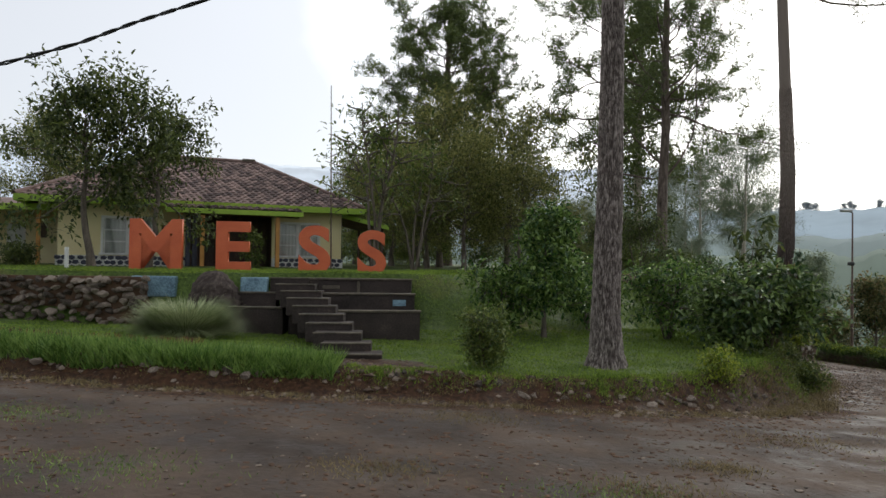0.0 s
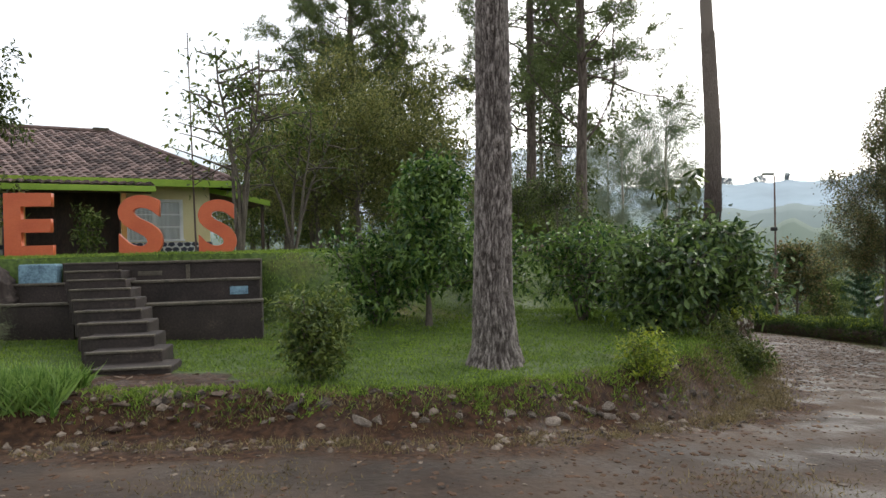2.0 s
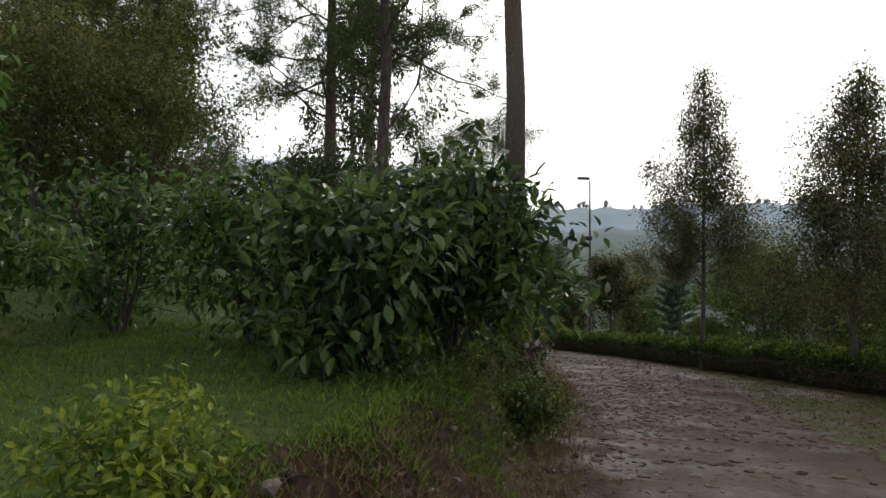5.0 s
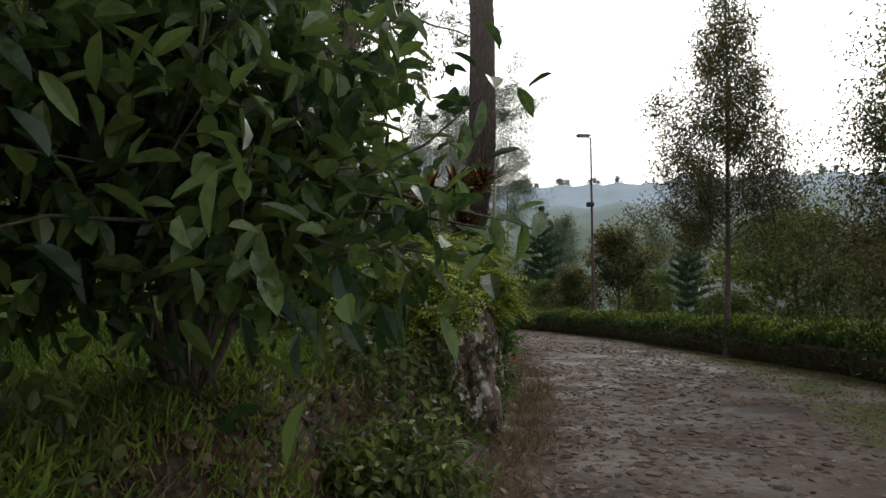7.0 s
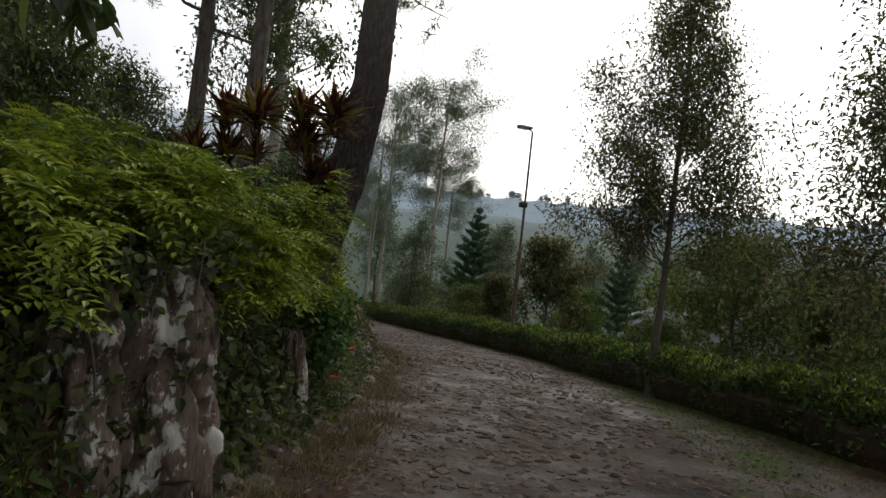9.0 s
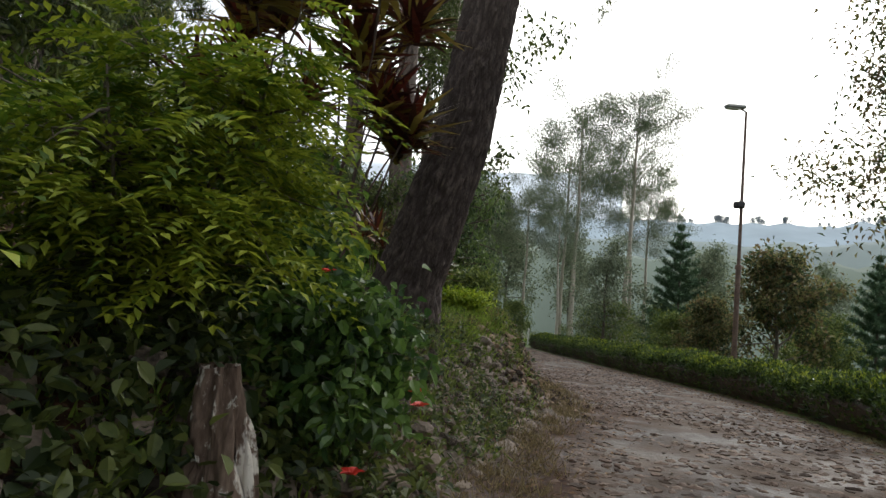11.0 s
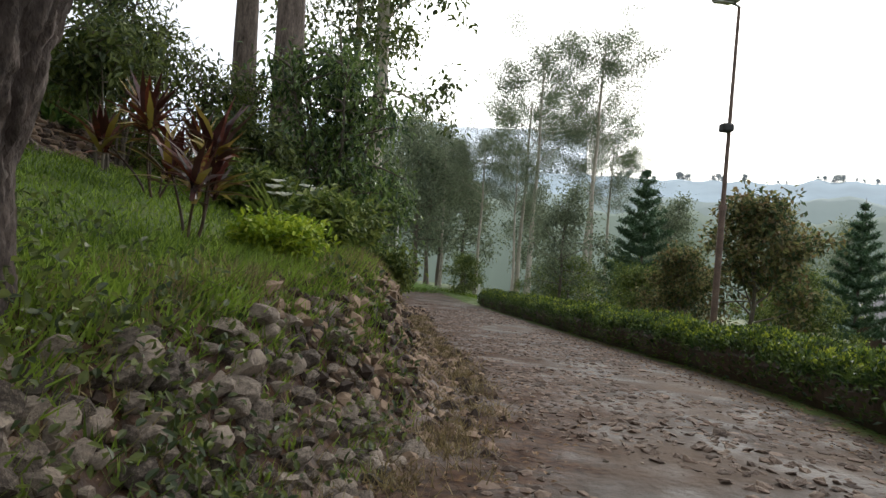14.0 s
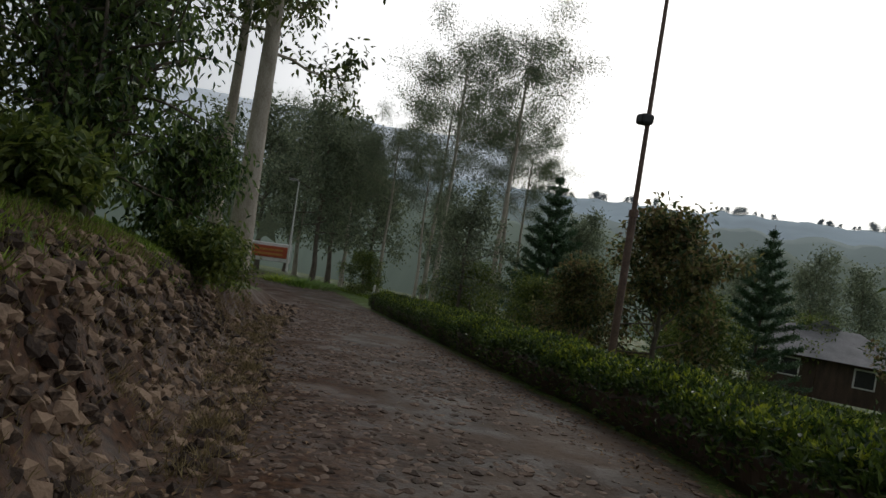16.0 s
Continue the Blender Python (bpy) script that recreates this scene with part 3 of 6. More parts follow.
def fronds(spots, count, length, leaflet, width):
    """Arching feathery fronds with paired leaflets about a list of spots."""
    c = np.repeat(np.asarray(spots, float), count, axis=0)
    n = len(c)
    a = np.arctan2(c[:, 1], c[:, 0]) + rng.normal(size=n) * 0.9
    d = np.stack([np.cos(a), np.sin(a), rng.uniform(-0.5, 0.6, n)], 1)
    d /= np.linalg.norm(d, axis=1, keepdims=True)
    side = np.stack([-np.sin(a), np.cos(a), rng.normal(size=n) * 0.35], 1)
    L = length * rng.uniform(0.6, 1.2, n)
    pos, ax = [], []
    for k in range(14):
        u = (k // 2 + 1) / 7
        pos.append(c + d * (L * u)[:, None] - [0, 0, 1] * (L * 0.35 * u * u)[:, None])
        ax.append(side * (1 if k % 2 else -1) * (1.1 - 0.5 * u) + d * 0.55 - [0, 0, 0.25])
    pos, ax = np.concatenate(pos), np.concatenate(ax)
    return blades(pos, ax, np.tile([0, 0, 1.0], (len(pos), 1)) + unit(len(pos)) * 0.25, leaflet * rng.uniform(0.7, 1.1, len(pos)), width, "diamond")


def needle_tufts(spots, count, length, width, spread):
    c = np.repeat(np.asarray(spots, float), count, axis=0)
    n = len(c)
    axis = unit(n)
    axis[:, 2] += 0.35
    side = np.cross(axis, unit(n))
    side /= np.linalg.norm(side, axis=1, keepdims=True) + 1e-9
    axis /= np.linalg.norm(axis, axis=1, keepdims=True)
    c = c + rng.normal(size=(n, 3)) * spread
    L, W = (length * rng.uniform(0.6, 1.2, n))[:, None], width
    V = np.stack([c - side * W, c + side * W, c + axis * L], 1)
    return (V.reshape(-1, 3), np.arange(3 * n).reshape(-1, 3))


def grow(name, at, label, category, trunk, r0, limbs, twigs, leaf, bark, leafmat, group="", top_r=0.3, sides=10, trunk_wob=0.05, furrowed=0.0, twig_len=0.9, limb_r=0.3, limb_wob=0.15, twig_from=0.3, kind="leaf", flat=1.0, taper=0.0):
    """A tree: trunk (points from its foot), limbs [(u along the trunk, direction, length, lift)], leaf = (count, spread, length, width[, droop])."""
    t = thing(name, at, label, category, group)
    trunk = np.asarray(trunk, float)
    rad = r0 * np.linspace(1, top_r, len(trunk))
    rad[0] *= 1.4
    rad[1] *= 1.08
    if furrowed:
        low = [k for k in range(len(trunk)) if trunk[k][2] <= furrowed]
        bark_part("trunk", trunk[: len(low)], rad[: len(low)], bark, t, fz=5.0)
        wood, spots = [tube(trunk[len(low) - 1 :], rad[len(low) - 1 :], sides, wob=trunk_wob)], []
    else:
        wood, spots = [tube(trunk, rad, sides, wob=trunk_wob)], []
    for u, d, length, lift in limbs:
        p = along(trunk, u)
        line = bend(p, d, length, 6, limb_wob, lift)
        lr = max(r0 * (1 - (1 - top_r) * u) * limb_r, 0.008)
        wood.append(tube(line, lr * np.linspace(1, 0.25, len(line)), 6))
        q_ = min(1.0, length / taper) if taper else 1.0  # short boughs carry fewer, shorter twigs
        for _ in range(max(1, round(twigs * q_))):
            v = rng.uniform(twig_from, 1.0)
            q = along(line, v)
            dd = np.array(d) * 0.5 + unit(1)[0] + [0, 0, 0.25]
            tw = bend(q, dd, twig_len * (0.3 + 0.7 * q_) * rng.uniform(0.5, 1.1), 3, 0.2, lift * 0.5)
            if _ % 2 == 0:
                wood.append(tube(tw, max(lr * 0.25, 0.004) * np.linspace(1, 0.4, len(tw)), 3))
            spots += [tw[1], tw[2], tw[3]]
    part("upper_trunk" if furrowed else "trunk", wood, bark, t, smooth=True)
    if kind == "needle":
        crown = needle_tufts(spots, leaf[0], leaf[2], leaf[3], leaf[1])
    else:
        crown = leaf_cloud(spots, leaf[0], leaf[1], leaf[2], leaf[3], kind, *(leaf[4:5] or (0.3,)), flat=flat)
    part("crown", crown, leafmat, t)
    return t


def ring_limbs(n, u0, u1, length0, length1, rise0, rise1, lift=0.03, spread=0.25, arc=None):
    """Limbs round a trunk, from u0 up to u1, with lengths and steepness changing on the way."""
    out = []
    for k in range(n):
        f = k / max(n - 1, 1)
        a = k * 2.39996 + rng.uniform(-0.4, 0.4) if arc is None else rng.uniform(*arc)
        rise = rise0 + (rise1 - rise0) * f + rng.uniform(-0.15, 0.15)
        out.append((min(u0 + (u1 - u0) * f + rng.uniform(-0.02, 0.02), 0.99), (math.cos(a), math.sin(a), rise), (length0 + (length1 - length0) * f) * rng.uniform(1 - spread, 1 + spread), lift))
    return out


def straight(h, wob=0.0, n=9, lean=(0, 0)):
    z = np.linspace(0, h, n)
    p = np.stack([lean[0] * z, lean[1] * z, z], 1)
    p[1:, :2] += np.cumsum(rng.normal(size=(n - 1, 2)) * wob, axis=0)
    return p


def bush(name, x, y, label, h, r, stems, leaf, bark, leafmat, kind="leaf", category="shrub", z=None, limbs_per=4, low=0.15, group="", twigs=3, rise=0.9):
    """A shrub of several stems with leafy twigs."""
    z = land1(x, y) if z is None else z
    t = thing(name, (x, y, z - 0.02), label, category, group)
    wood, spots = [], []
    for k in range(stems):
        a = k * 2.39996 + rng.uniform(-0.5, 0.5)
        line = bend((0.06 * math.cos(a), 0.06 * math.sin(a), 0), (math.cos(a) * r / h * rng.uniform(0.15, 0.7), math.sin(a) * r / h * rng.uniform(0.15, 0.7), 1.0), h * rng.uniform(0.75, 0.98), 6, 0.08)
        wood.append(tube(line, 0.009 * max(h, 0.6) * np.linspace(1.3, 0.35, len(line)), 5))
        for m in range(limbs_per * 2):
            u = rng.uniform(low, 1.0)
            q = along(line, u)
            b = rng.uniform(0, 2 * math.pi)
            reach = r * (1 - 0.55 * abs(u - 0.45) / 0.55) * rng.uniform(0.45, 0.95)
            tw = bend(q, (math.cos(b), math.sin(b), rng.uniform(-0.1, rise)), reach, 4, 0.15, -0.04)
            wood.append(tube(tw, 0.005 * max(h, 0.6) * np.linspace(1.2, 0.4, len(tw)), 4))
            spots += [tw[k2] for k2 in range(1, 5)][-twigs:]
    part("stem", wood, bark, t, smooth=True)
    crown = fronds(spots, *leaf[:4]) if kind == "frond" else leaf_cloud(spots, *leaf[:4], kind, *(leaf[4:5] or (0.3,)))
    part("foliage", crown, leafmat, t)
    return t


# ---- trees by the road ----
PINE_LABEL = "tall pine with furrowed grey-brown bark"


def pine(x, y, h, r, label, trunk=None, u0=0.45, limbs=30, length=4.2, tufts=44, group="pines", twigs=11, tuft=0.36, wid=0.013, furrowed=0.0, bark="pine_bark", crown=None, extra=()):
    z = land1(x, y) - 0.1
    trunk = straight(h, 0.05) if trunk is None else np.asarray(trunk, float)
    return grow("pine_tree", (x, y, z), label, "tree", trunk, r, (crown or ring_limbs(limbs, u0, 0.98, length, length * 0.3, 0.15, 0.7)) + list(extra), twigs, (tufts, 0.12, tuft, wid), M[bark], M["needle"], group, top_r=0.35, sides=14, twig_len=1.5, limb_r=0.28, limb_wob=0.2, furrowed=furrowed, kind="needle", taper=4.0)


pine(2.95, 11.25, 24, 0.285, PINE_LABEL + " on the lawn edge", trunk=[(0, 0, 0), (0, 0, 0.35), (-0.02, 0, 1), (0.03, 0, 3), (0.05, 0, 6), (0.04, 0, 9), (0.1, 0, 16), (0.1, 0, 24)], u0=0.77, furrowed=9.1, bark="plated", limbs=20, tufts=20)
pine(11.5, 22.95, 23, 0.33, "leaning pine with dark furrowed bark on the stony bank", trunk=[(0, 0, 0), (0.12, 0, 0.5), (0.55, -0.05, 1.9), (0.78, -0.1, 3.4), (0.82, -0.1, 6), (0.7, -0.1, 9), (0.55, 0, 14), (0.5, 0, 20), (0.5, 0, 23)], u0=0.73, furrowed=9.1, bark="plated_dark", limbs=22, tufts=26, extra=[(0.71, (1.0, -0.2, 0.2), 5.0, -0.20), (0.73, (0.8, 0.4, 0.2), 5.0, -0.18), (0.75, (0.9, -0.5, 0.2), 5.6, -0.17)])
TALL_CROWN = ring_limbs(14, 0.40, 0.62, 5.2, 6.6, 0.1, 0.25) + ring_limbs(22, 0.62, 0.98, 6.8, 3.0, 0.2, 0.7)
pine(10.4, 39.2, 22, 0.36, PINE_LABEL + " among bushes", crown=TALL_CROWN, twigs=14, tufts=30, tuft=0.40, wid=0.017)
pine(11.9, 34.8, 21, 0.34, PINE_LABEL + " with a forked limb", crown=ring_limbs(26, 0.52, 0.98, 6.4, 2.6, 0.15, 0.7), twigs=13, tufts=30, tuft=0.40, wid=0.017, extra=[(0.36, (1.0, -0.4, 0.45), 8.5, 0.30), (0.40, (-1.0, -0.3, 0.3), 4.5, 0.05)])
pine(0.4, 44.0, 17.6, 0.36, "broad old pine behind the bungalow", crown=ring_limbs(14, 0.42, 0.58, 4.2, 5.2, 0.1, 0.3) + ring_limbs(24, 0.58, 0.84, 5.2, 4.4, 0.2, 0.5) + ring_limbs(12, 0.84, 0.98, 3.4, 1.3, 0.5, 0.9), tufts=40, twigs=13, tuft=0.40, wid=0.020)

# young trees in the verge: slender cones of short boughs with small leaves
def verge_tree(x, y, h, w, n, label, u0=0.2, lobes=(), twigs=14):
    limbs = []
    for k in range(n):
        f = k / (n - 1)
        a = k * 2.39996 + rng.uniform(-0.4, 0.4)
        reach = w * (min(1.0, 0.6 + f * 2.0) * (1 - f) ** 0.9 + 0.04) * rng.uniform(0.75, 1.3)
        limbs.append((u0 + (0.985 - u0) * f ** 1.25, (math.cos(a), math.sin(a), rng.uniform(0.35, 0.8) + 0.5 * f), reach * 1.15, 0.02))
    limbs += [(u, (math.cos(a), math.sin(a), 0.75), r, 0.03) for u, a, r in lobes]
    return grow("young_tree", (x, y, land1(x, y) - 0.05), label, "tree", straight(h, 0.025), 0.07, limbs, twigs, (15, 0.14, 0.09, 0.038), M["bark"], M["leaf_red"], "verge trees", top_r=0.2, twig_len=0.5, twig_from=0.25, limb_r=0.22, kind="diamond", taper=1.7)


verge_tree(17.75, 22.3, 8.4, 2.0, 80, "slender young tree with small reddish-green leaves in the road verge", 0.28, lobes=[(0.28, 2.6 + 0.3 * k, 2.1) for k in range(3)])
verge_tree(16.75, 17.1, 6.3, 2.2, 84, "bushy young tree with dark reddish-green leaves beside the hedge", 0.2, twigs=13)

# coffee and other shrubs on the lawn
bush("coffee_bush", 7.15, 13.95, "glossy dark green coffee bush above the road bank", 1.9, 1.25, 13, (8, 0.12, 0.16, 0.075, 0.45), M["bark"], M["dark_gloss"], limbs_per=7, low=0.3)
bush("coffee_bush", 6.0, 13.3, "shady dark green coffee bush at the lawn corner", 1.6, 1.0, 9, (8, 0.12, 0.15, 0.07, 0.45), M["bark"], M["dark_gloss"], limbs_per=6, low=0.12)
bush("coffee_bush", 5.4, 15.2, "glossy dark green coffee bush behind the lawn", 2.0, 1.2, 8, (7, 0.12, 0.15, 0.065, 0.45), M["bark"], M["coffee"], limbs_per=6, low=0.2)
bush("coffee_bush", 7.7, 17.2, "low glossy coffee bush above the road bank", 1.0, 0.9, 9, (9, 0.11, 0.14, 0.06, 0.4), M["bark"], M["coffee"], limbs_per=6, low=0.3)
grow("round_shrub", (2.4, 14.6, land1(2.4, 14.6) - 0.05), "round-topped leafy shrub on the lawn", "shrub", straight(2.6, 0.02), 0.055, ring_limbs(30, 0.5, 0.98, 0.85, 0.5, 0.2, 1.2, lift=0.0) + ring_limbs(20, 0.22, 0.45, 1.15, 1.0, 0.5, 0.2, lift=-0.06), 7, (7, 0.09, 0.14, 0.06, 0.35), M["bark"], M["coffee"], twig_len=0.35)
bush("low_shrub", 1.5, 15.0, "dark leafy shrub at the foot of the grass bank", 1.7, 0.95, 8, (9, 0.11, 0.14, 0.06, 0.4), M["bark"], M["coffee"], limbs_per=5)
bush("small_shrub", 0.78, 10.45, "small dense green shrub on the lawn edge", 1.05, 0.45, 11, (15, 0.06, 0.075, 0.034, 0.1), M["bark"], M["leaf"], limbs_per=5)
bush("fern_shrub", 4.62, 10.6, "low light green feathery shrub on the lawn edge", 0.52, 0.38, 6, (10, 0.06, 0.06, 0.026, 0.1), M["bark"], M["fern"], limbs_per=4)
BROADLEAF = (0.12, 0.15, 0.065, 0.45)
bush("coffee_bush", 3.9, 16.6, "glossy dark green coffee bush at the foot of the grass bank", 2.1, 1.2, 7, (6, *BROADLEAF), M["bark"], M["coffee"], limbs_per=6)
bush("coffee_bush", 6.9, 17.4, "tall dark green coffee bush behind the lawn", 2.2, 1.2, 7, (6, *BROADLEAF), M["bark"], M["coffee"], limbs_per=6)
bush("small_shrub", 8.1, 14.2, "low leafy shrub on the edge of the road bank", 0.7, 0.5, 7, (14, 0.06, 0.08, 0.035, 0.1), M["bark"], M["leaf"], limbs_per=4)

# the bank by the old stumps
FERN = (3, 0.26, 0.065, 0.028)
bush("fern_shrub", 9.3, 17.65, "yellow-green feathery shrub over the old stump", 1.05, 0.85, 12, FERN, M["bark"], M["fern"], limbs_per=6, kind="frond")
bush("fern_shrub", 10.35, 19.2, "yellow-green feathery shrub above the stone bank", 1.2, 0.75, 11, FERN, M["bark"], M["fern"], limbs_per=6, kind="frond")
bush("fern_shrub", 8.7, 16.6, "yellow-green feathery shrub over the old stump", 0.8, 0.8, 9, FERN, M["bark"], M["fern"], limbs_per=5, kind="frond")
bush("hibiscus_bush", 11.0, 19.85, "leafy green hibiscus bush with red flowers on the bank", 0.72, 0.6, 14, (14, 0.08, 0.075, 0.055, 0.5), M["bark"], M["hibiscus"], limbs_per=6)
bush("hibiscus_bush", 10.55, 20.3, "leafy green hibiscus bush with red flowers on the bank", 0.75, 0.62, 10, (13, 0.08, 0.085, 0.062, 0.5), M["bark"], M["hibiscus"], limbs_per=6)
bush("leafy_tree", 13.05, 31.0, "dark drooping leafy tree on the bank beside the road", 3.7, 1.3, 10, (13, 0.16, 0.135, 0.05, 0.9), M["bark"], M["dark_gloss"], limbs_per=7, category="tree", twigs=4)
bush("leafy_tree", 13.7, 34.0, "dark drooping leafy tree on the bank beside the road", 2.4, 1.0, 8, (12, 0.15, 0.135, 0.05, 0.9), M["bark"], M["dark_gloss"], limbs_per=6, category="tree", twigs=4)
bush("lime_shrub", 12.63, 25.8, "small bright lime-green shrub on the bank", 0.30, 0.34, 9, (16, 0.05, 0.06, 0.03, 0.0), M["bark"], M["lime"], limbs_per=4)
for x, y, h, r in ((7.4, 24.0, 2.4, 1.1), (7.0, 26.5, 2.4, 1.2), (8.0, 22.6, 1.9, 1.0), (9.6, 24.4, 2.4, 0.7), (8.5, 30.0, 3.0, 1.3), (9.7, 31.5, 2.4, 1.0), (8.4, 34.5, 3.6, 1.4), (10.4, 28.6, 1.7, 0.8), (11.9, 29.7, 1.2, 0.7), (11.1, 31.6, 2.4, 1.1)):
    bush("bank_tree", x, y, "thin-stemmed leafy tree on the terraced bank", h, r, 5, (13, 0.14, 0.12, 0.045, 0.5), M["bark"], M["leaf_dark"], limbs_per=7, low=0.6, category="tree", group="bank trees")
for x, y, h, r in ((8.2, 28.6, 1.0, 1.0), (11.9, 29.0, 0.6, 0.5), (12.2, 28.8, 0.6, 0.5), (13.2, 28.9, 0.7, 0.5), (14.2, 33.0, 0.9, 0.6), (14.4, 36.5, 1.2, 0.8), (7.2, 25.6, 1.2, 1.0), (6.9, 27.8, 1.1, 1.1), (7.2, 30.4, 1.2, 1.1), (8.3, 31.6, 1.0, 1.0), (9.4, 33.4, 1.1, 1.0), (10.8, 31.8, 0.9, 0.8), (7.0, 33.8, 1.2, 1.1), (11.7, 30.2, 0.8, 0.7), (12.9, 27.4, 0.45, 0.4)):
    bush("bank_shrub", x, y, "low green shrub on the grassy bank", h, r, 8, (9, 0.08, 0.11, 0.05, 0.2), M["bark"], M["leaf"], limbs_per=5, group="bank shrubs")


def cordyline(x, y, h, heads, n, label, z=None, size=0.5):
    """Stems that carry rosettes of strap leaves."""
    z = land1(x, y) if z is None else z
    t = thing("cordyline", (x, y, z - 0.02), label, "plant")
    pos, ax = [], []
    for k in range(heads):
        a = k * 2.39996
        line = bend((0.05 * math.cos(a), 0.05 * math.sin(a), 0), (0.35 * math.cos(a), 0.35 * math.sin(a), 1), h * rng.uniform(0.62, 1.0), 5, 0.08)
        part("stem", tube(line, [0.013, 0.012, 0.011, 0.010, 0.009, 0.008], 6), M["dark_wood"], t, smooth=True)
        th, el = rng.uniform(0, 2 * math.pi, n), rng.uniform(0.0, 1.4, n)
        pos.append(np.repeat(line[-1][None], n, 0) + rng.normal(size=(n, 3)) * 0.02 - [0, 0, 1] * rng.uniform(0, 0.15, (n, 1)))
        ax.append(np.stack([np.cos(th) * np.cos(el), np.sin(th) * np.cos(el), np.sin(el)], 1))
    pos, ax = np.concatenate(pos), np.concatenate(ax)
    part("foliage", blades(pos, ax, np.tile([0, 0, 1.0], (len(pos), 1)) + unit(len(pos)) * 0.2, rng.uniform(0.6, 1.1, len(pos)) * size, 0.06, "strip", curl=0.2), M["strap"], t, "red and yellow strap leaves")
    return t


cordyline(12.05, 25.4, 0.75, 4, 26, "red and yellow cordyline plant on the grassy bank", size=0.42)
cordyline(10.75, 21.4, 2.5, 14, 90, "tall dark red cordyline clump beside the leaning pine", size=0.45)
cordyline(11.3, 27.3, 0.9, 5, 30, "dark red cordyline plant on the bank", size=0.5)


def rosette(name, x, y, n, length, width, mat, label, category="plant", curl=0.45, lo=0.5, hi=1.4, spread=0.1, group="", z=None):
    """A clump of arching grass blades."""
    z = land1(x, y) if z is None else z
    t = thing(name, (x, y, z - 0.02), label, category, group)
    th, el = rng.uniform(0, 2 * math.pi, n), rng.uniform(lo, hi, n)
    pos = np.stack([np.cos(th), np.sin(th), 0 * th], 1) * rng.uniform(0, 1, (n, 1)) * spread
    ax = np.stack([np.cos(th) * np.cos(el), np.sin(th) * np.cos(el), np.sin(el)], 1)
    part("foliage", blades(pos, ax, np.tile([0, 0, 1.0], (n, 1)), rng.uniform(0.6, 1.1, n) * length, width, "strip", curl=curl), mat, t)
    return t


rosette("pampas_clump", -5.0, 12.9, 9500, 0.80, 0.014, M["pale_grass"], "large pale green ornamental grass clump on the lawn", curl=0.6, spread=0.5, lo=0.6, hi=1.5)
lily = rosette("lily_clump", 12.5, 28.3, 160, 0.75, 0.045, M["leaf"], "lily clump with white trumpet flowers on the bank", curl=0.4, spread=0.3)


def flower(parent, p, mat, size, petals=5):
    """One open flower."""
    th = np.arange(petals) / petals * 2 * math.pi
    ax = np.stack([np.cos(th), np.sin(th), 0.5 + 0 * th], 1)
    return part("flower", blades(np.repeat([p], petals, 0), ax, np.tile([0, 0, 1.0], (petals, 1)), size, size * 0.7, "leaf", curl=0.2), mat, parent)


for k in range(11):
    flower(lily, (rng.uniform(-0.35, 0.35), rng.uniform(-0.4, 0.3), rng.uniform(0.42, 0.6)), M["white_petal"], 0.10)
hib = [o for o in scene.objects if o.name.startswith("hibiscus_bush")]
for p, k in (((0.52, 0.05, 0.16), 0), ((0.5, 0.0, 0.24), 0), ((0.2, -0.55, 0.0), 0), ((0.45, -0.4, 0.3), 1)):
    flower(hib[k], p, M["red_petal"], 0.06)


# gnarled dead stumps set in the bank
def stump(x, y, h, r, label, z=None, lean=(0, 0)):
    z = land1(x, y) if z is None else z
    t = thing("dead_stump", (x, y, z), label, "tree stump")
    top = [(0, 0, -0.2), (lean[0] * 0.3, lean[1] * 0.3, h * 0.3), (lean[0] * 0.7, lean[1] * 0.7, h * 0.7), (*lean, h)]
    bark_part("bole", top, np.array([1.2, 1.0, 0.92, 0.6]) * r, M["dead_stump"], t, 110, 0.02, 0.17 * r / 0.28, 1.4, 1.6)
    for k in range(5):
        a = k / 5 * 2 * math.pi + rng.uniform(-0.4, 0.4)
        hh = h * rng.uniform(0.35, 0.85)
        pts = [(r * 1.15 * math.cos(a), r * 1.15 * math.sin(a), -0.2), (r * 0.95 * math.cos(a), r * 0.95 * math.sin(a), hh * 0.3), (r * 0.8 * math.cos(a + 0.1), r * 0.8 * math.sin(a + 0.1), hh * 0.75), (r * 0.6 * math.cos(a + 0.2), r * 0.6 * math.sin(a + 0.2), hh)]
        bark_part("root", pts, np.array([0.42, 0.36, 0.28, 0.1]) * r, M["dead_stump"], t, 48, 0.025, 0.05, 1.6, 1.4)
    return t


bush("fern_shrub", 9.85, 17.45, "yellow-green feathery shrub hanging over the old stump", 0.42, 0.5, 7, FERN, M["bark"], M["fern"], limbs_per=4, kind="frond", z=-0.22)
stump(9.62, 17.15, 1.15, 0.27, "gnarled dead tree stump with flaking pale lichen in the road bank", z=-1.2, lean=(0.03, -0.05))
stump(9.28, 16.85, 0.95, 0.2, "broken lichened stump leaning on the bank", z=-1.1)
stump(10.72, 18.95, 0.62, 0.10, "thin pale dead stump in the stone bank", z=-1.3)

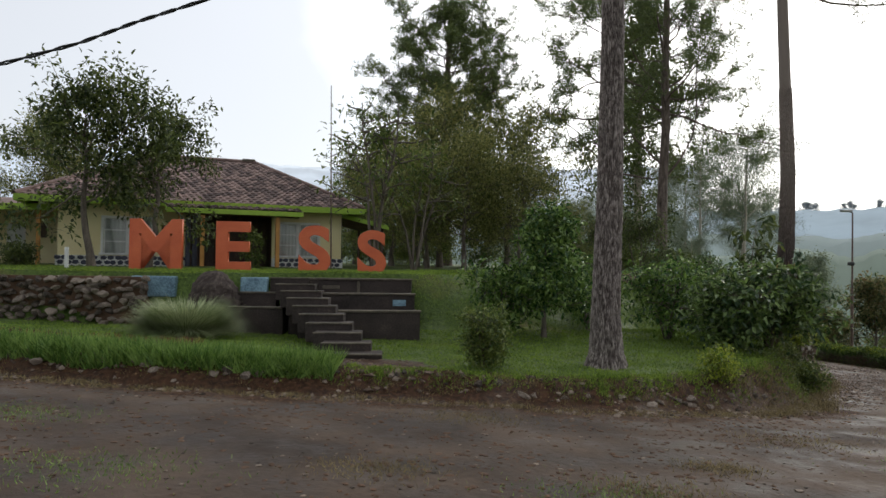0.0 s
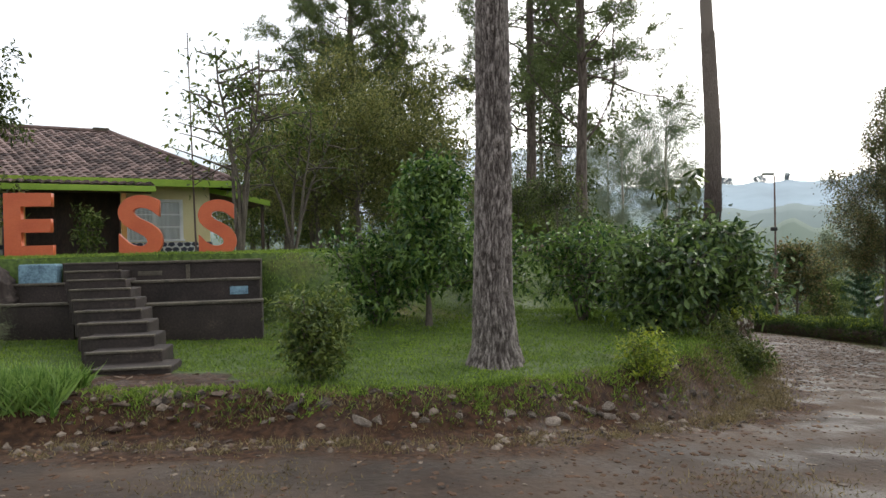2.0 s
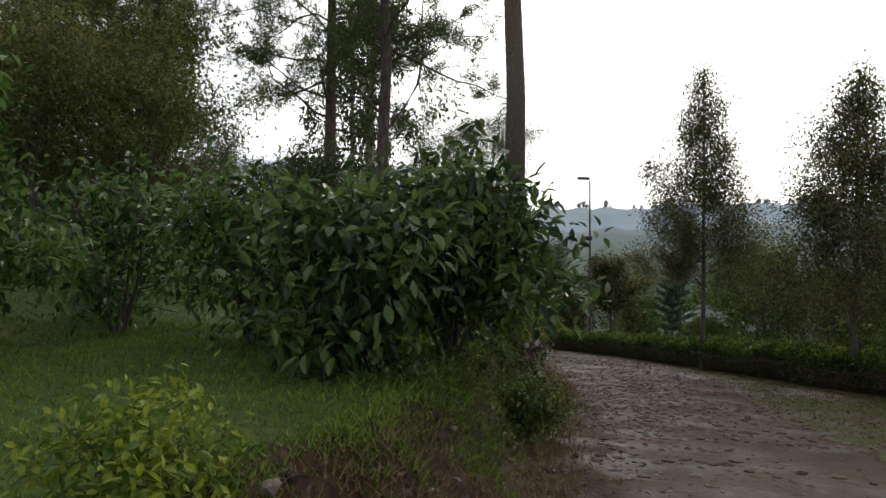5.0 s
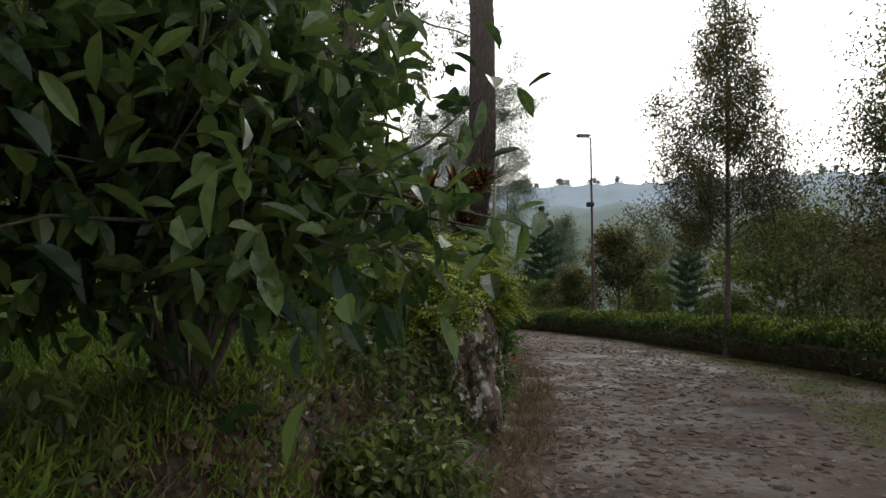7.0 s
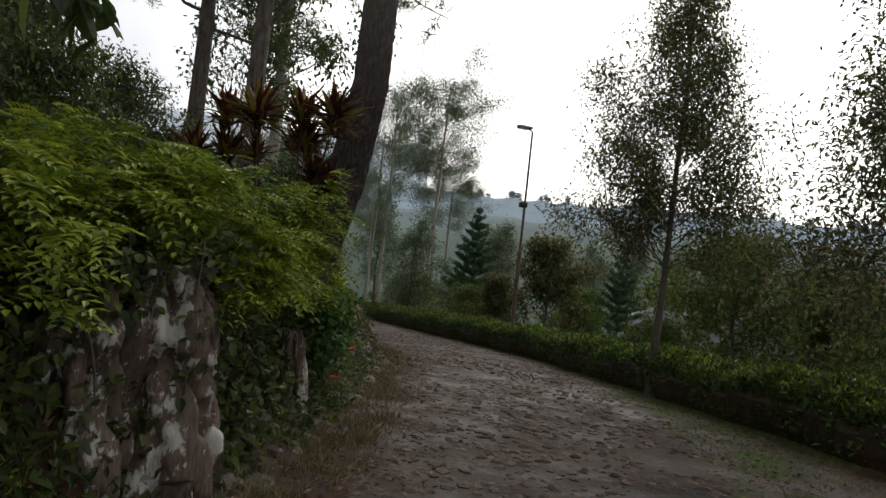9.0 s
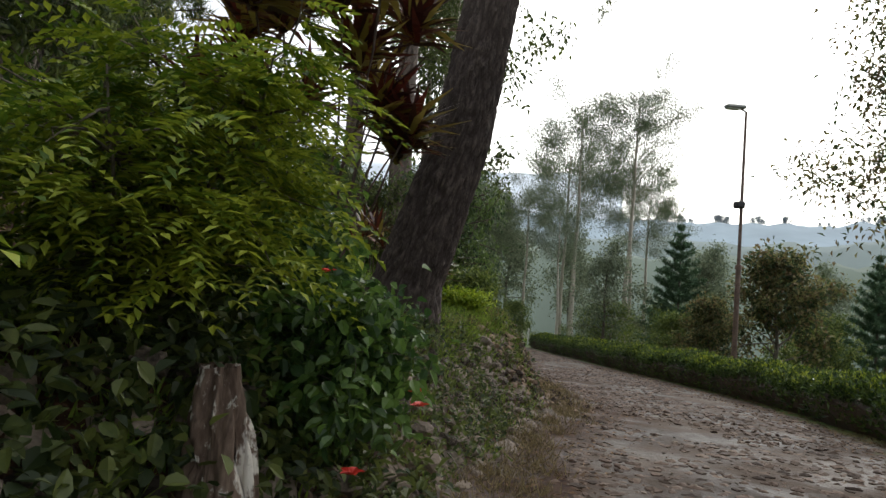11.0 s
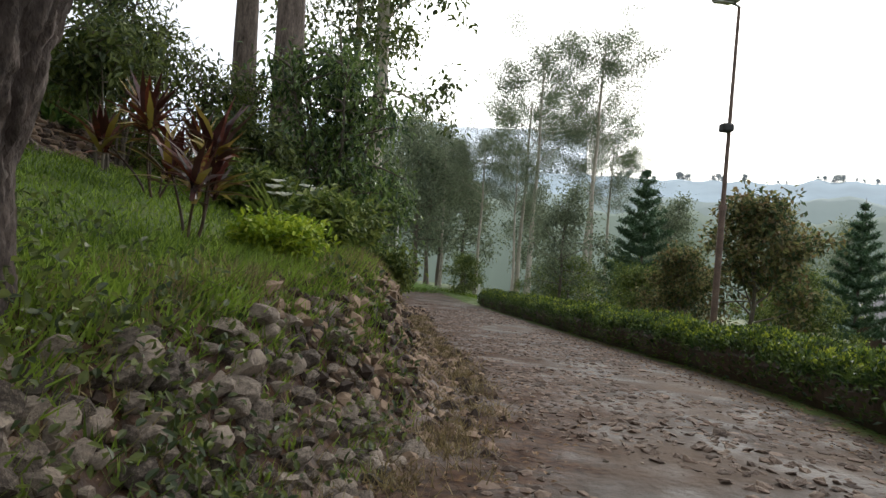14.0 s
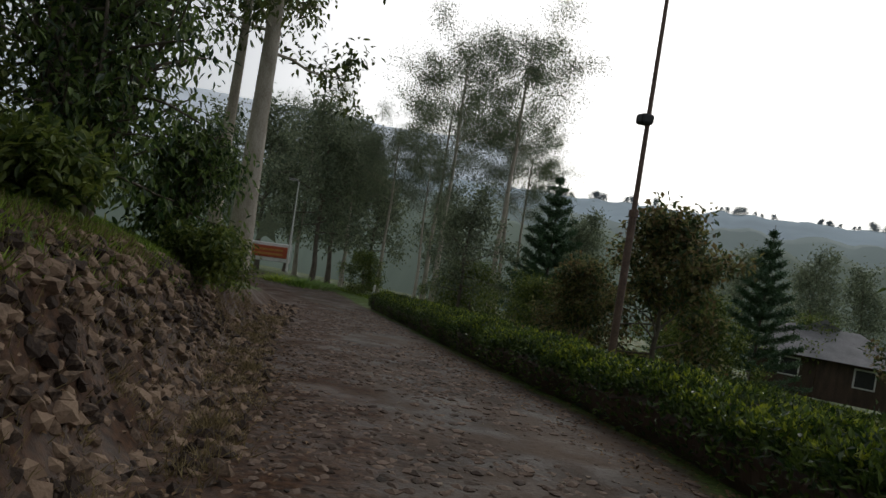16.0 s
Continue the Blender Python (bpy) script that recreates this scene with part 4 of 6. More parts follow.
# creeper over the stumps
def creeper(cx_, cy_, r, z0, z1, n, label):
    a, z = rng.uniform(-2.6, 0.9, n), z1 - (z1 - z0) * rng.random(n) ** 1.8
    a = np.where(rng.random(n) < 0.55, rng.choice([-2.3, -1.1, 0.2], n) + rng.normal(size=n) * 0.22, a)
    t = thing("creeper", (cx_, cy_, z0), label, "creeper", "creepers")
    for q in (-2.3, -1.1, 0.2):
        part("vine", tube(bend((math.cos(q) * r * 0.98, math.sin(q) * r * 0.98, 0), (0, 0, 1), z1 - z0, 6, 0.06), 0.007, 5), M["bark"], t, smooth=True)
    part("foliage", leaf_cloud(np.column_stack([np.cos(a) * r, np.sin(a) * r, z - z0]), 9, 0.06, 0.07, 0.048, "leaf", 0.5), M["leaf_dark"], t)


creeper(9.62, 17.15, 0.32, -0.75, 0.08, 34, "dark green creeper hanging over a dead stump")
creeper(9.28, 16.85, 0.26, -0.85, -0.05, 30, "dark green creeper hanging over a broken stump")

# ---- hedge along the road ----
def strip_points(line, step):
    out = []
    for a, b in zip(line[:-1], line[1:]):
        n = max(1, int(np.linalg.norm(b - a) / step))
        out += [a + (b - a) * k / n for k in range(n)]
    return np.array([*out, line[-1]])


def hedge_along(line, label, n, prof, zoff=0.0, leaf=(0.06, 0.12)):
    hl = strip_points(np.asarray(line, float), 0.3)
    tn = np.gradient(hl, axis=0)
    tn /= np.linalg.norm(tn, axis=1, keepdims=True)
    rt = np.stack([tn[:, 1], -tn[:, 0]], 1)
    P = len(prof)
    foot = land(hl[:, 0] + rt[:, 0] * 0.3, hl[:, 1] + rt[:, 1] * 0.3) + zoff
    HV = np.array([[(*(hl[k] + rt[k] * (o + 0.05 * math.sin(k * 0.9 + o * 3))), foot[k] + h * (1 + 0.08 * math.sin(k * 0.53) + 0.06 * math.sin(k * 1.7) + 0.05 * math.sin(k * 2.9 + o * 4))) for o, h in prof] for k in range(len(hl))])
    k1, k2 = np.meshgrid(np.arange(len(hl) - 1), np.arange(P - 1), indexing="ij")
    HF = np.stack([k1 * P + k2, k1 * P + k2 + 1, (k1 + 1) * P + k2 + 1, (k1 + 1) * P + k2], -1).reshape(-1, 4)
    t = thing("tea_hedge", (float(hl[0][0]), float(hl[0][1]), float(foot[0])), label, "hedge", "tea hedges")
    org = np.array([hl[0][0], hl[0][1], foot[0]])
    # one dark sheet under the leaves stands in for branches and inner shade
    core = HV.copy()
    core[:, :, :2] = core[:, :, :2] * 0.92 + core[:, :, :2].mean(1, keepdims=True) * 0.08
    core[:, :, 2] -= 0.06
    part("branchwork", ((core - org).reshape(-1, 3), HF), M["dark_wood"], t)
    a = rng.uniform(0, len(hl) - 1.001, n)
    b = np.where(rng.random(n) < 0.76, rng.uniform(2.2, min(5.6, P - 1.001), n), rng.uniform(0.4, P - 1.001, n))
    ai, bi = a.astype(int), b.astype(int)
    fa, fb = (a - ai)[:, None], (b - bi)[:, None]
    spots = (HV[ai, bi] * (1 - fa) + HV[ai + 1, bi] * fa) * (1 - fb) + (HV[ai, bi + 1] * (1 - fa) + HV[ai + 1, bi + 1] * fa) * fb
    spots += rng.normal(size=(n, 3)) * (0.02 + 0.05 * rng.random((n, 1)) ** 3)
    outw = np.concatenate([rt[ai] * (b / (P - 1) * 2 - 1)[:, None], (0.5 + 0 * a)[:, None]], 1)
    part("foliage", blades(spots - org, outw + unit(n) * 0.8, unit(n) * 0.5 + [0, 0, 0.6], rng.uniform(*leaf, n), rng.uniform(0.03, 0.05, n), "diamond"), M["tea"], t)
    m = n // 4
    k = rng.integers(0, len(hl) - 1, m)
    b = rng.uniform(2.6, 5.2, m)
    bi = b.astype(int)
    fb = (b - bi)[:, None]
    top = HV[k, bi] * (1 - fb) + HV[k, bi + 1] * fb + (HV[k + 1, bi] - HV[k, bi]) * rng.random((m, 1)) + rng.normal(size=(m, 3)) * 0.025 + [0, 0, 0.02]
    part("young_leaves", blades(top - org, unit(m) * 0.7 + [0, 0, 0.8], unit(m), rng.uniform(*leaf, m) * 0.8, rng.uniform(0.025, 0.04, m), "diamond"), M["fern"], t, "fresh yellow-green top leaves")
    return t


PROF = [(0.20, -0.05), (0.05, 0.20), (0.0, 0.44), (0.16, 0.64), (0.55, 0.76), (1.0, 0.70), (1.22, 0.5), (1.22, -0.3)]
hedge_along(HEDGE_LINE[:13], "clipped dark green tea hedge beside the stone road", 95000, PROF)
hedge_along([(22.3, 40.0), (22.6, 47.0), (23.2, 55.0), (26.0, 61.0)], "second clipped tea hedge below the road hedge", 16000, PROF, leaf=(0.09, 0.15))
hedge_along([(23.0, 24.0), (25.0, 30.0), (26.0, 36.0)], "low tea hedge on the slope below the road", 12000, PROF, leaf=(0.09, 0.15))
hedge_along([(20.8, 14.0), (22.0, 18.0), (23.0, 22.0)], "low tea hedge on the slope below the road", 12000, PROF, leaf=(0.09, 0.15))


# ---- street lamps ----
def street_lamp(x, y, h, label, z=None, mat="rust", k=1.0):
    z = land1(x, y) if z is None else z
    t = thing("street_lamp", (x, y, z), label, "street lamp")
    part("pole", [tube([(0, 0, -0.2), (0, 0, h * 0.45)], [0.075, 0.07], 12), tube([(0, 0, h * 0.45), (0, 0, h)], [0.05, 0.035], 12)], M[mat], t, smooth=True)
    part("collar", tube([(0, 0, h * 0.44), (0, 0, h * 0.455)], [0.09, 0.09], 12), M[mat], t)
    part("arm", tube([(0, 0, h), (-0.15, 0, h + 0.06), (-0.4, 0, h + 0.07)], 0.028, 8), M["steel"], t)
    part("lamp_head", bev_box(-0.62, -0.05, -0.13, 0.13, h + 0.06, h + 0.17, 0.04), M["steel"], t, "grey lamp head")
    part("lens", bev_box(-0.58, -0.2, -0.1, 0.1, h + 0.035, h + 0.06, 0.01), M["white_paint"], t)
    if k:
        part("control_box", bev_box(-0.2, 0.06, -0.13, 0.13, h * 0.655, h * 0.655 + 0.2, 0.05), M["cable"], t, "dark floodlight box")
    return t


street_lamp(21.6, 33.8, 8.0, "tall rusty street lamp pole beyond the hedge", z=-3.45)
street_lamp(17.4, 64.1, 5.4, "pale street lamp pole where the road bends", mat="white_paint", k=0, z=-4.4)

# overhead cable, tied to the pine
cable = thing("overhead_cable", (0, 0, 0), "sagging black overhead cable tied to the pine", "cable")
cv = np.array([(-40, 10.5, 9.0), (-28, 10.4, 6.0), (-18, 10.3, 4.4), (-12, 10.2, 4.1), (-9, 10.1, 4.25), (-6.84, 10, 4.66), (-5.6, 10, 5.02), (-4.74, 10, 5.36), (-3.9, 10.1, 5.7), (0, 10.6, 7.2), (2.95, 11.1, 8.5)])
cs = np.linspace(0, len(cv) - 1, 60)
c1 = np.stack([np.interp(cs, np.arange(len(cv)), cv[:, k]) for k in range(3)], 1)
for k in range(2):
    tw = c1 + np.stack([0 * cs, 0.02 * np.cos(cs * 9 + k * math.pi), 0.02 * np.sin(cs * 9 + k * math.pi)], 1)
    part("strand", tube(tw, 0.016, 6), M["cable"], cable, smooth=True)


# ---- stone banks, edging and cobbles ----
def rock(seed, flat=0.7, sub=2):
    r = np.random.default_rng(seed)
    bm = bmesh.new()
    bmesh.ops.create_icosphere(bm, subdivisions=sub, radius=0.5)
    cutters = [(Vector(r.normal(size=3)).normalized(), r.uniform(0.22, 0.38)) for _ in range(10)]
    for v in bm.verts:
        for nrm, off in cutters:
            over = v.co.dot(nrm) - off
            if over > 0:
                v.co -= nrm * over
        v.co *= 1.35
        v.co.z *= flat
    bm.verts.index_update()
    v, f = np.array([p.co[:] for p in bm.verts]), np.array([[q.index for q in g.verts] for g in bm.faces])
    bm.free()
    return v, f


ROCKS = [rock(k) for k in range(7)]
PEBBLES = [rock(80 + k, 0.7, 1) for k in range(7)]
FLATS = [rock(40 + k, 0.35, 1) for k in range(7)]


def turn_z(n):
    a = rng.uniform(0, 2 * math.pi, n)
    c, s, o = np.cos(a), np.sin(a), np.zeros(n)
    return np.stack([np.stack([c, -s, o], 1), np.stack([s, c, o], 1), np.stack([o, o, o + 1], 1)], 1)


def scatter_joined(name, protos, pos, size, mat, parent, squash=None):
    """Many small stones as one mesh of loose pieces."""
    pieces, rot, pick = [], turn_z(len(pos)), rng.integers(0, len(protos), len(pos))
    for k, (v, f) in enumerate(protos):
        m = np.where(pick == k)[0]
        if not len(m):
            continue
        sc = size[m][:, None, None] * rng.uniform(0.8, 1.25, (len(m), 1, 3))
        V = np.einsum("nij,nvj->nvi", rot[m], v[None] * sc) + pos[m][:, None]
        F = f[None] + (np.arange(len(m)) * len(v))[:, None, None]
        pieces.append((V.reshape(-1, 3), F.reshape(-1, 3)))
    ob = part(name, pieces, mat, parent)
    return tagged(ob, kind="stuff")


def scatter_parts(name, protos, pos, size, mat, parent):
    """Stones as objects of their own that share a few meshes."""
    meshes = [mesh_of(name, [(v, f, 0)], [mat]) for v, f in protos]
    for p, s in zip(pos, size):
        ob = new(name, meshes[rng.integers(len(meshes))])
        ob.parent = parent
        ob.matrix_basis = Matrix.LocRotScale(Vector(p), Euler((rng.uniform(-0.5, 0.5), rng.uniform(-0.5, 0.5), rng.uniform(0, 6.28))), Vector((s * rng.uniform(0.8, 1.3), s * rng.uniform(0.8, 1.2), s * rng.uniform(0.8, 1.2))))


def edge_spots(n, y0, y1, smax, smin=0.0, x0=-99, x1=99):
    """Places on the bank's face between two stretches of the edge, pushed out a little."""
    line = strip_points(LEFT_EDGE, 0.1)
    line = line[(line[:, 1] > y0) & (line[:, 1] < y1) & (line[:, 0] > x0) & (line[:, 0] < x1)]
    tn = np.gradient(line, axis=0)
    tn /= np.linalg.norm(tn, axis=1, keepdims=True)
    k = rng.integers(0, len(line), n)
    s = rng.uniform(smin, smax, n)
    p = line[k] + np.stack([-tn[k, 1], tn[k, 0]], 1) * s[:, None] + rng.normal(size=(n, 2)) * 0.04
    return np.column_stack([p, land(p[:, 0], p[:, 1])])


def thin(pos, gap):
    """Drops places that lie closer than gap to one kept before."""
    kept, grid = [], {}
    for k, p in enumerate(pos):
        c = tuple((p // gap).astype(int))
        if all(np.linalg.norm(pos[q] - p) > gap for dx in (-1, 0, 1) for dy in (-1, 0, 1) for dz in (-1, 0, 1) for q in grid.get((c[0] + dx, c[1] + dy, c[2] + dz), ())):
            grid.setdefault(c, []).append(k)
            kept.append(k)
    return pos[kept]


bank_wall = thing("bank_wall", (0, 0, 0), "rough dry-stone bank of loose grey field stones", "stone wall", kind="structure")
near = thin(edge_spots(6500, 21.2, 24.9, 0.62, -0.05), 0.105)
near = near[rng.permutation(len(near))]
scatter_parts("stone", ROCKS, near[:300] - [0, 0, 0.03], rng.choice([0.11, 0.15, 0.19, 0.24], 300, p=[0.36, 0.38, 0.22, 0.04]), M["stone"], bank_wall)
rest = np.concatenate([near[300:], thin(edge_spots(3000, 16.8, 21.3, 0.5), 0.13)])
gaps = np.concatenate([thin(edge_spots(4000, 12.5, 25.2, 0.6), 0.08), edge_spots(700, 11.0, 26.0, 0.2, -0.4)])
earthy = np.concatenate([thin(edge_spots(9000, 24.4, 34.0, 0.95, -0.1), 0.085), edge_spots(1600, 25.0, 46.0, 0.3, -0.6)])
scatter_joined("earthy_stones", PEBBLES, earthy - [0, 0, 0.02], rng.uniform(0.05, 0.19, len(earthy)), M["earthy_stone"], bank_wall)
scatter_joined("wall_stones", ROCKS, rest - [0, 0, 0.03], rng.uniform(0.11, 0.20, len(rest)), M["stone_rest"], bank_wall)
scatter_joined("small_stones", PEBBLES, gaps - [0, 0, 0.03], rng.uniform(0.03, 0.09, len(gaps)), M["earthy_stone"], bank_wall)

# rubble slope up to the terrace, with a row of leafy plants along its brow
slope_wall = thing("rubble_slope", (0, 0, 0), "sloping rubble wall of field stones below the upper terrace", "stone wall", kind="structure")
rs = np.column_stack([rng.uniform(5.5, 12.0, 16000), rng.uniform(20.0, 38.0, 16000)])
rb_ = side_distance(BROW, rs[:, 0], rs[:, 1])
rs = rs[(rb_ < -0.2) & (rb_ > -2.3)]
rs = thin(np.column_stack([rs, land(rs[:, 0], rs[:, 1])]), 0.125)
rs = rs[np.argsort(np.abs(rs[:, 1] - 27))]
scatter_parts("stone", ROCKS, rs[:300] - [0, 0, 0.02], rng.uniform(0.10, 0.21, 300), M["stone"], slope_wall)
scatter_joined("wall_stones", ROCKS, rs[300:], rng.uniform(0.09, 0.20, len(rs) - 300), M["earthy_stone"], slope_wall)
kerb = thing("edging_wall", (0, 0, 0), "low edging of rough field stones along the lawn", "stone edging", kind="structure")
lo = thin(edge_spots(900, 8.0, 12.0, 0.35, -0.05, -7.5, 7.0), 0.16)
lo = lo[(lo[:, 0] < -2.3) | (lo[:, 0] > 0.2)]
scatter_parts("stone", ROCKS, lo[:120] - [0, 0, 0.05], rng.uniform(0.09, 0.19, len(lo[:120])), M["stone"], kerb)
lo2 = edge_spots(600, 8.0, 14.0, 0.5, -0.5, -9, 8.5)
scatter_joined("small_stones", PEBBLES, lo2, rng.uniform(0.03, 0.10, len(lo2)), M["stone_rest"], kerb)

cob = thing("stone_paving", (0, 0, 0), "worn uneven stone paving of the village road", "paving", kind="structure")
cx, cy = np.meshgrid(np.arange(4, 21, 0.105), np.arange(10, 50, 0.105), indexing="ij")
cp = np.stack([cx.ravel(), cy.ravel()], 1) + rng.uniform(-0.05, 0.05, (cx.size, 2))
de, dh = side_distance(LEFT_EDGE, cp[:, 0], cp[:, 1]), -side_distance(HEDGE_LINE, cp[:, 0], cp[:, 1])
ds = -side_distance(strip, cp[:, 0], cp[:, 1])
patch = wavy(cp[:, 0], cp[:, 1], 0.55) + 0.5 * wavy(cp[:, 0], cp[:, 1], 1.3)
keep = (de < -0.55 - 0.15 * rng.random(len(cp))) & (dh < -0.25) & ((ds < 0.0) | (cp[:, 1] > 28.5)) & (cp.sum(1) > 20 + 4 * rng.random(len(cp))) & (patch < 0.38) & (rng.random(len(cp)) < 0.8)
cp = cp[keep]
cz = land(cp[:, 0], cp[:, 1]) + rng.uniform(-0.016, 0.004, len(cp))
cp = np.column_stack([cp, cz])
sel = np.where((cp[:, 0] > 14.6) & (cp[:, 0] < 17.4) & (cp[:, 1] > 23.6) & (cp[:, 1] < 26.4))[0][:300]
scatter_parts("cobble", FLATS, cp[sel], rng.uniform(0.07, 0.13, len(sel)), M["cobble"], cob)
others = np.delete(cp, sel, axis=0)
scatter_joined("cobbles", FLATS, others, rng.uniform(0.06, 0.125, len(others)), M["cobble_rest"], cob)
gp = np.stack([rng.uniform(-7, 19, 9000), rng.uniform(3, 34, 9000)], 1)
gp = gp[(side_distance(LEFT_EDGE, gp[:, 0], gp[:, 1]) < 0.0) & (-side_distance(HEDGE_LINE, gp[:, 0], gp[:, 1]) < 0.1)]
gravel = scatter_joined("loose_gravel", FLATS, np.column_stack([gp, land(gp[:, 0], gp[:, 1]) + 0.004]), rng.uniform(0.012, 0.05, len(gp)) * rng.choice([0.7, 1.0, 1.6], len(gp), p=[0.6, 0.33, 0.07]), M["stone_rest"], None)
tagged(gravel, "loose gravel and small stones strewn over the road", "gravel", kind="stuff")

ec = np.stack([rng.uniform(-7, 9, 7000), rng.uniform(3.0, 10.5, 7000)], 1)
ec = ec[(side_distance(LEFT_EDGE, ec[:, 0], ec[:, 1]) < 0.1) & (wavy(ec[:, 0], ec[:, 1], 0.8) + rng.normal(size=len(ec)) * 0.3 > -0.1)]
clods = scatter_joined("earth_crumbs", FLATS, np.column_stack([ec, land(ec[:, 0], ec[:, 1]) + 0.002]), rng.uniform(0.015, 0.07, len(ec)), M["soil"], None)
tagged(clods, "dark earth crumbs and clods on the road", "earth", kind="stuff")

# ---- bungalow ----
glass = bpy.data.materials.new("window_glass")
glass.use_nodes = True
gb = glass.node_tree.nodes["Principled BSDF"]
gb.inputs["Base Color"].default_value = (0.8, 0.85, 0.85, 1)
gb.inputs["Roughness"].default_value = 0.05
gb.inputs["Transmission Weight"].default_value = 1.0

HX, HY, HR = -12.6, 21.4, 22.0
house = thing("bungalow", (HX, HY, TERRACE - 0.12), "pale yellow bungalow with lime green eaves and a weathered tile roof", "house", rz=HR)
FL, DEP, WH = 9.5, 9.8, 2.35  # front length, depth, wall height
WIN = ((1.35, 2.85), (7.1, 8.6))
SILL, HEAD = 0.55, 1.72
IN0, IN1 = 4.0, 6.9  # the entrance bay
# front wall in upright pieces round its openings
cuts = [(0, WIN[0][0]), (WIN[0][1], IN0), (IN1, WIN[1][0]), (WIN[1][1], FL)]
wall = [box(a, b, 0, 0.2, 0, WH) for a, b in cuts]
for a, b in WIN:
    wall += [box(a, b, 0, 0.2, 0, SILL), box(a, b, 0, 0.2, HEAD, WH)]
wall.append(box(IN0, IN1, 0, 0.2, 2.1, WH))
for piece in wall:
    part("front_wall", piece, M["yellow_wall"], house)
part("side_wall", box(0, 0.2, 0.2, DEP, 0, WH), M["yellow_wall"], house)
part("side_wall", box(FL - 0.2, FL, 0.2, DEP, 0, WH), M["yellow_wall"], house)
part("back_wall", box(0.2, FL - 0.2, DEP - 0.2, DEP, 0, WH), M["yellow_wall"], house)
part("porch_wall", [box(IN0, IN1, 1.6, 1.75, 0, WH), box(IN0 - 0.1, IN0, 0.2, 1.75, 0, WH), box(IN1, IN1 + 0.1, 0.2, 1.75, 0, WH)], M["dark_wood"], house)
part("door", bev_box(5.0, 5.9, 1.52, 1.6, 0.0, 2.0, 0.01), M["dark_wood"], house, "dark wooden entrance door")
part("floor_slab", box(0.2, FL - 0.2, 0.2, DEP - 0.2, -0.15, 0.02), M["concrete_top"], house)
part("ceiling", box(0.2, FL - 0.2, 0.2, DEP - 0.2, WH - 0.05, WH - 0.01), M["white_paint"], house)
for a, b in WIN:
    w = part("window", [bev_box(a - 0.08, b + 0.08, -0.04, 0.03, HEAD, HEAD + 0.09), bev_box(a - 0.08, a, -0.04, 0.03, SILL, HEAD), bev_box(b, b + 0.08, -0.04, 0.03, SILL, HEAD), bev_box((a + b) / 2 - 0.05, (a + b) / 2 + 0.05, -0.03, 0.04, SILL, HEAD)], M["white_paint"], house, "white framed casement window")
    part("sill", bev_box(a - 0.12, b + 0.12, -0.1, 0.06, SILL - 0.07, SILL), M["white_paint"], w)
    for k in range(2):
        x0, x1 = (a, (a + b) / 2 - 0.05) if k == 0 else ((a + b) / 2 + 0.05, b)
        bars = [bev_box(x0, x1, 0.0, 0.04, SILL + (HEAD - SILL) * q - 0.018, SILL + (HEAD - SILL) * q + 0.018, 0.006) for q in (1 / 3, 2 / 3)]
        bars += [bev_box(x0 + (x1 - x0) * q - 0.025 * (q in (0, 1)), x0 + (x1 - x0) * q + 0.025, 0.0, 0.04, SILL, HEAD, 0.006) for q in (0.03, 0.97)]
        part("casement", bars, M["white_paint"], w)
        pane = part("pane", box(x0, x1, 0.015, 0.022, SILL, HEAD), glass, w)
        pane.visible_shadow = False
    cx_ = np.linspace(a, b, 40)
    cyv = 0.14 + 0.02 * np.sin(np.arange(40) * 1.9)
    CV = np.concatenate([np.stack([cx_, cyv, 0 * cx_ + SILL], 1), np.stack([cx_, cyv, 0 * cx_ + HEAD], 1)])
    part("curtain", (CV, np.array([[k, k + 1, k + 41, k + 40] for k in range(39)])), M["curtain"], w, "pale net curtain", smooth=True)
part("vent", bev_box(3.15, 3.32, -0.02, 0.02, 1.35, 1.55, 0.01), M["dark_wood"], house)

# dark stone dado with white joints
for a, b in ((-0.05, IN0), (IN1, FL + 0.05)):
    part("dado", box(a, b, -0.06, -0.003, -0.1, 0.46), M["mortar"], house, "white mortar bed")
stone_polys = []
for row in range(3):
    for col in range(44):
        u = col * 0.225 + 0.11 * (row % 2) + rng.uniform(-0.03, 0.03)
        if (u < IN0 - 0.12 or u > IN1 + 0.12) and u < FL:
            n6 = rng.integers(5, 7)
            th = np.arange(n6) / n6 * 2 * math.pi + rng.uniform(0, 1)
            c = np.array([u, 0.06 + row * 0.165])
            ringp = c + np.stack([np.cos(th) * 0.115, np.sin(th) * 0.088], 1) * rng.uniform(0.85, 1.08, (n6, 1))
            ringp[:, 1] = ringp[:, 1].clip(-0.08, 0.46)
            V = np.concatenate([np.column_stack([ringp[:, 0], np.full(n6, -0.058), ringp[:, 1]]), np.column_stack([c[0] + (ringp[:, 0] - c[0]) * 0.8, np.full(n6, -0.085), c[1] + (ringp[:, 1] - c[1]) * 0.8])])
            me = mesh_of("stone", [(V, np.array([[k, (k + 1) % n6, n6 + (k + 1) % n6, n6 + k] for k in range(n6)]), 0), (V, np.array([[n6 + k for k in range(n6)]]), 0)], [M["blue_stone"]])
            so = new("stone", me)
            so.parent = house

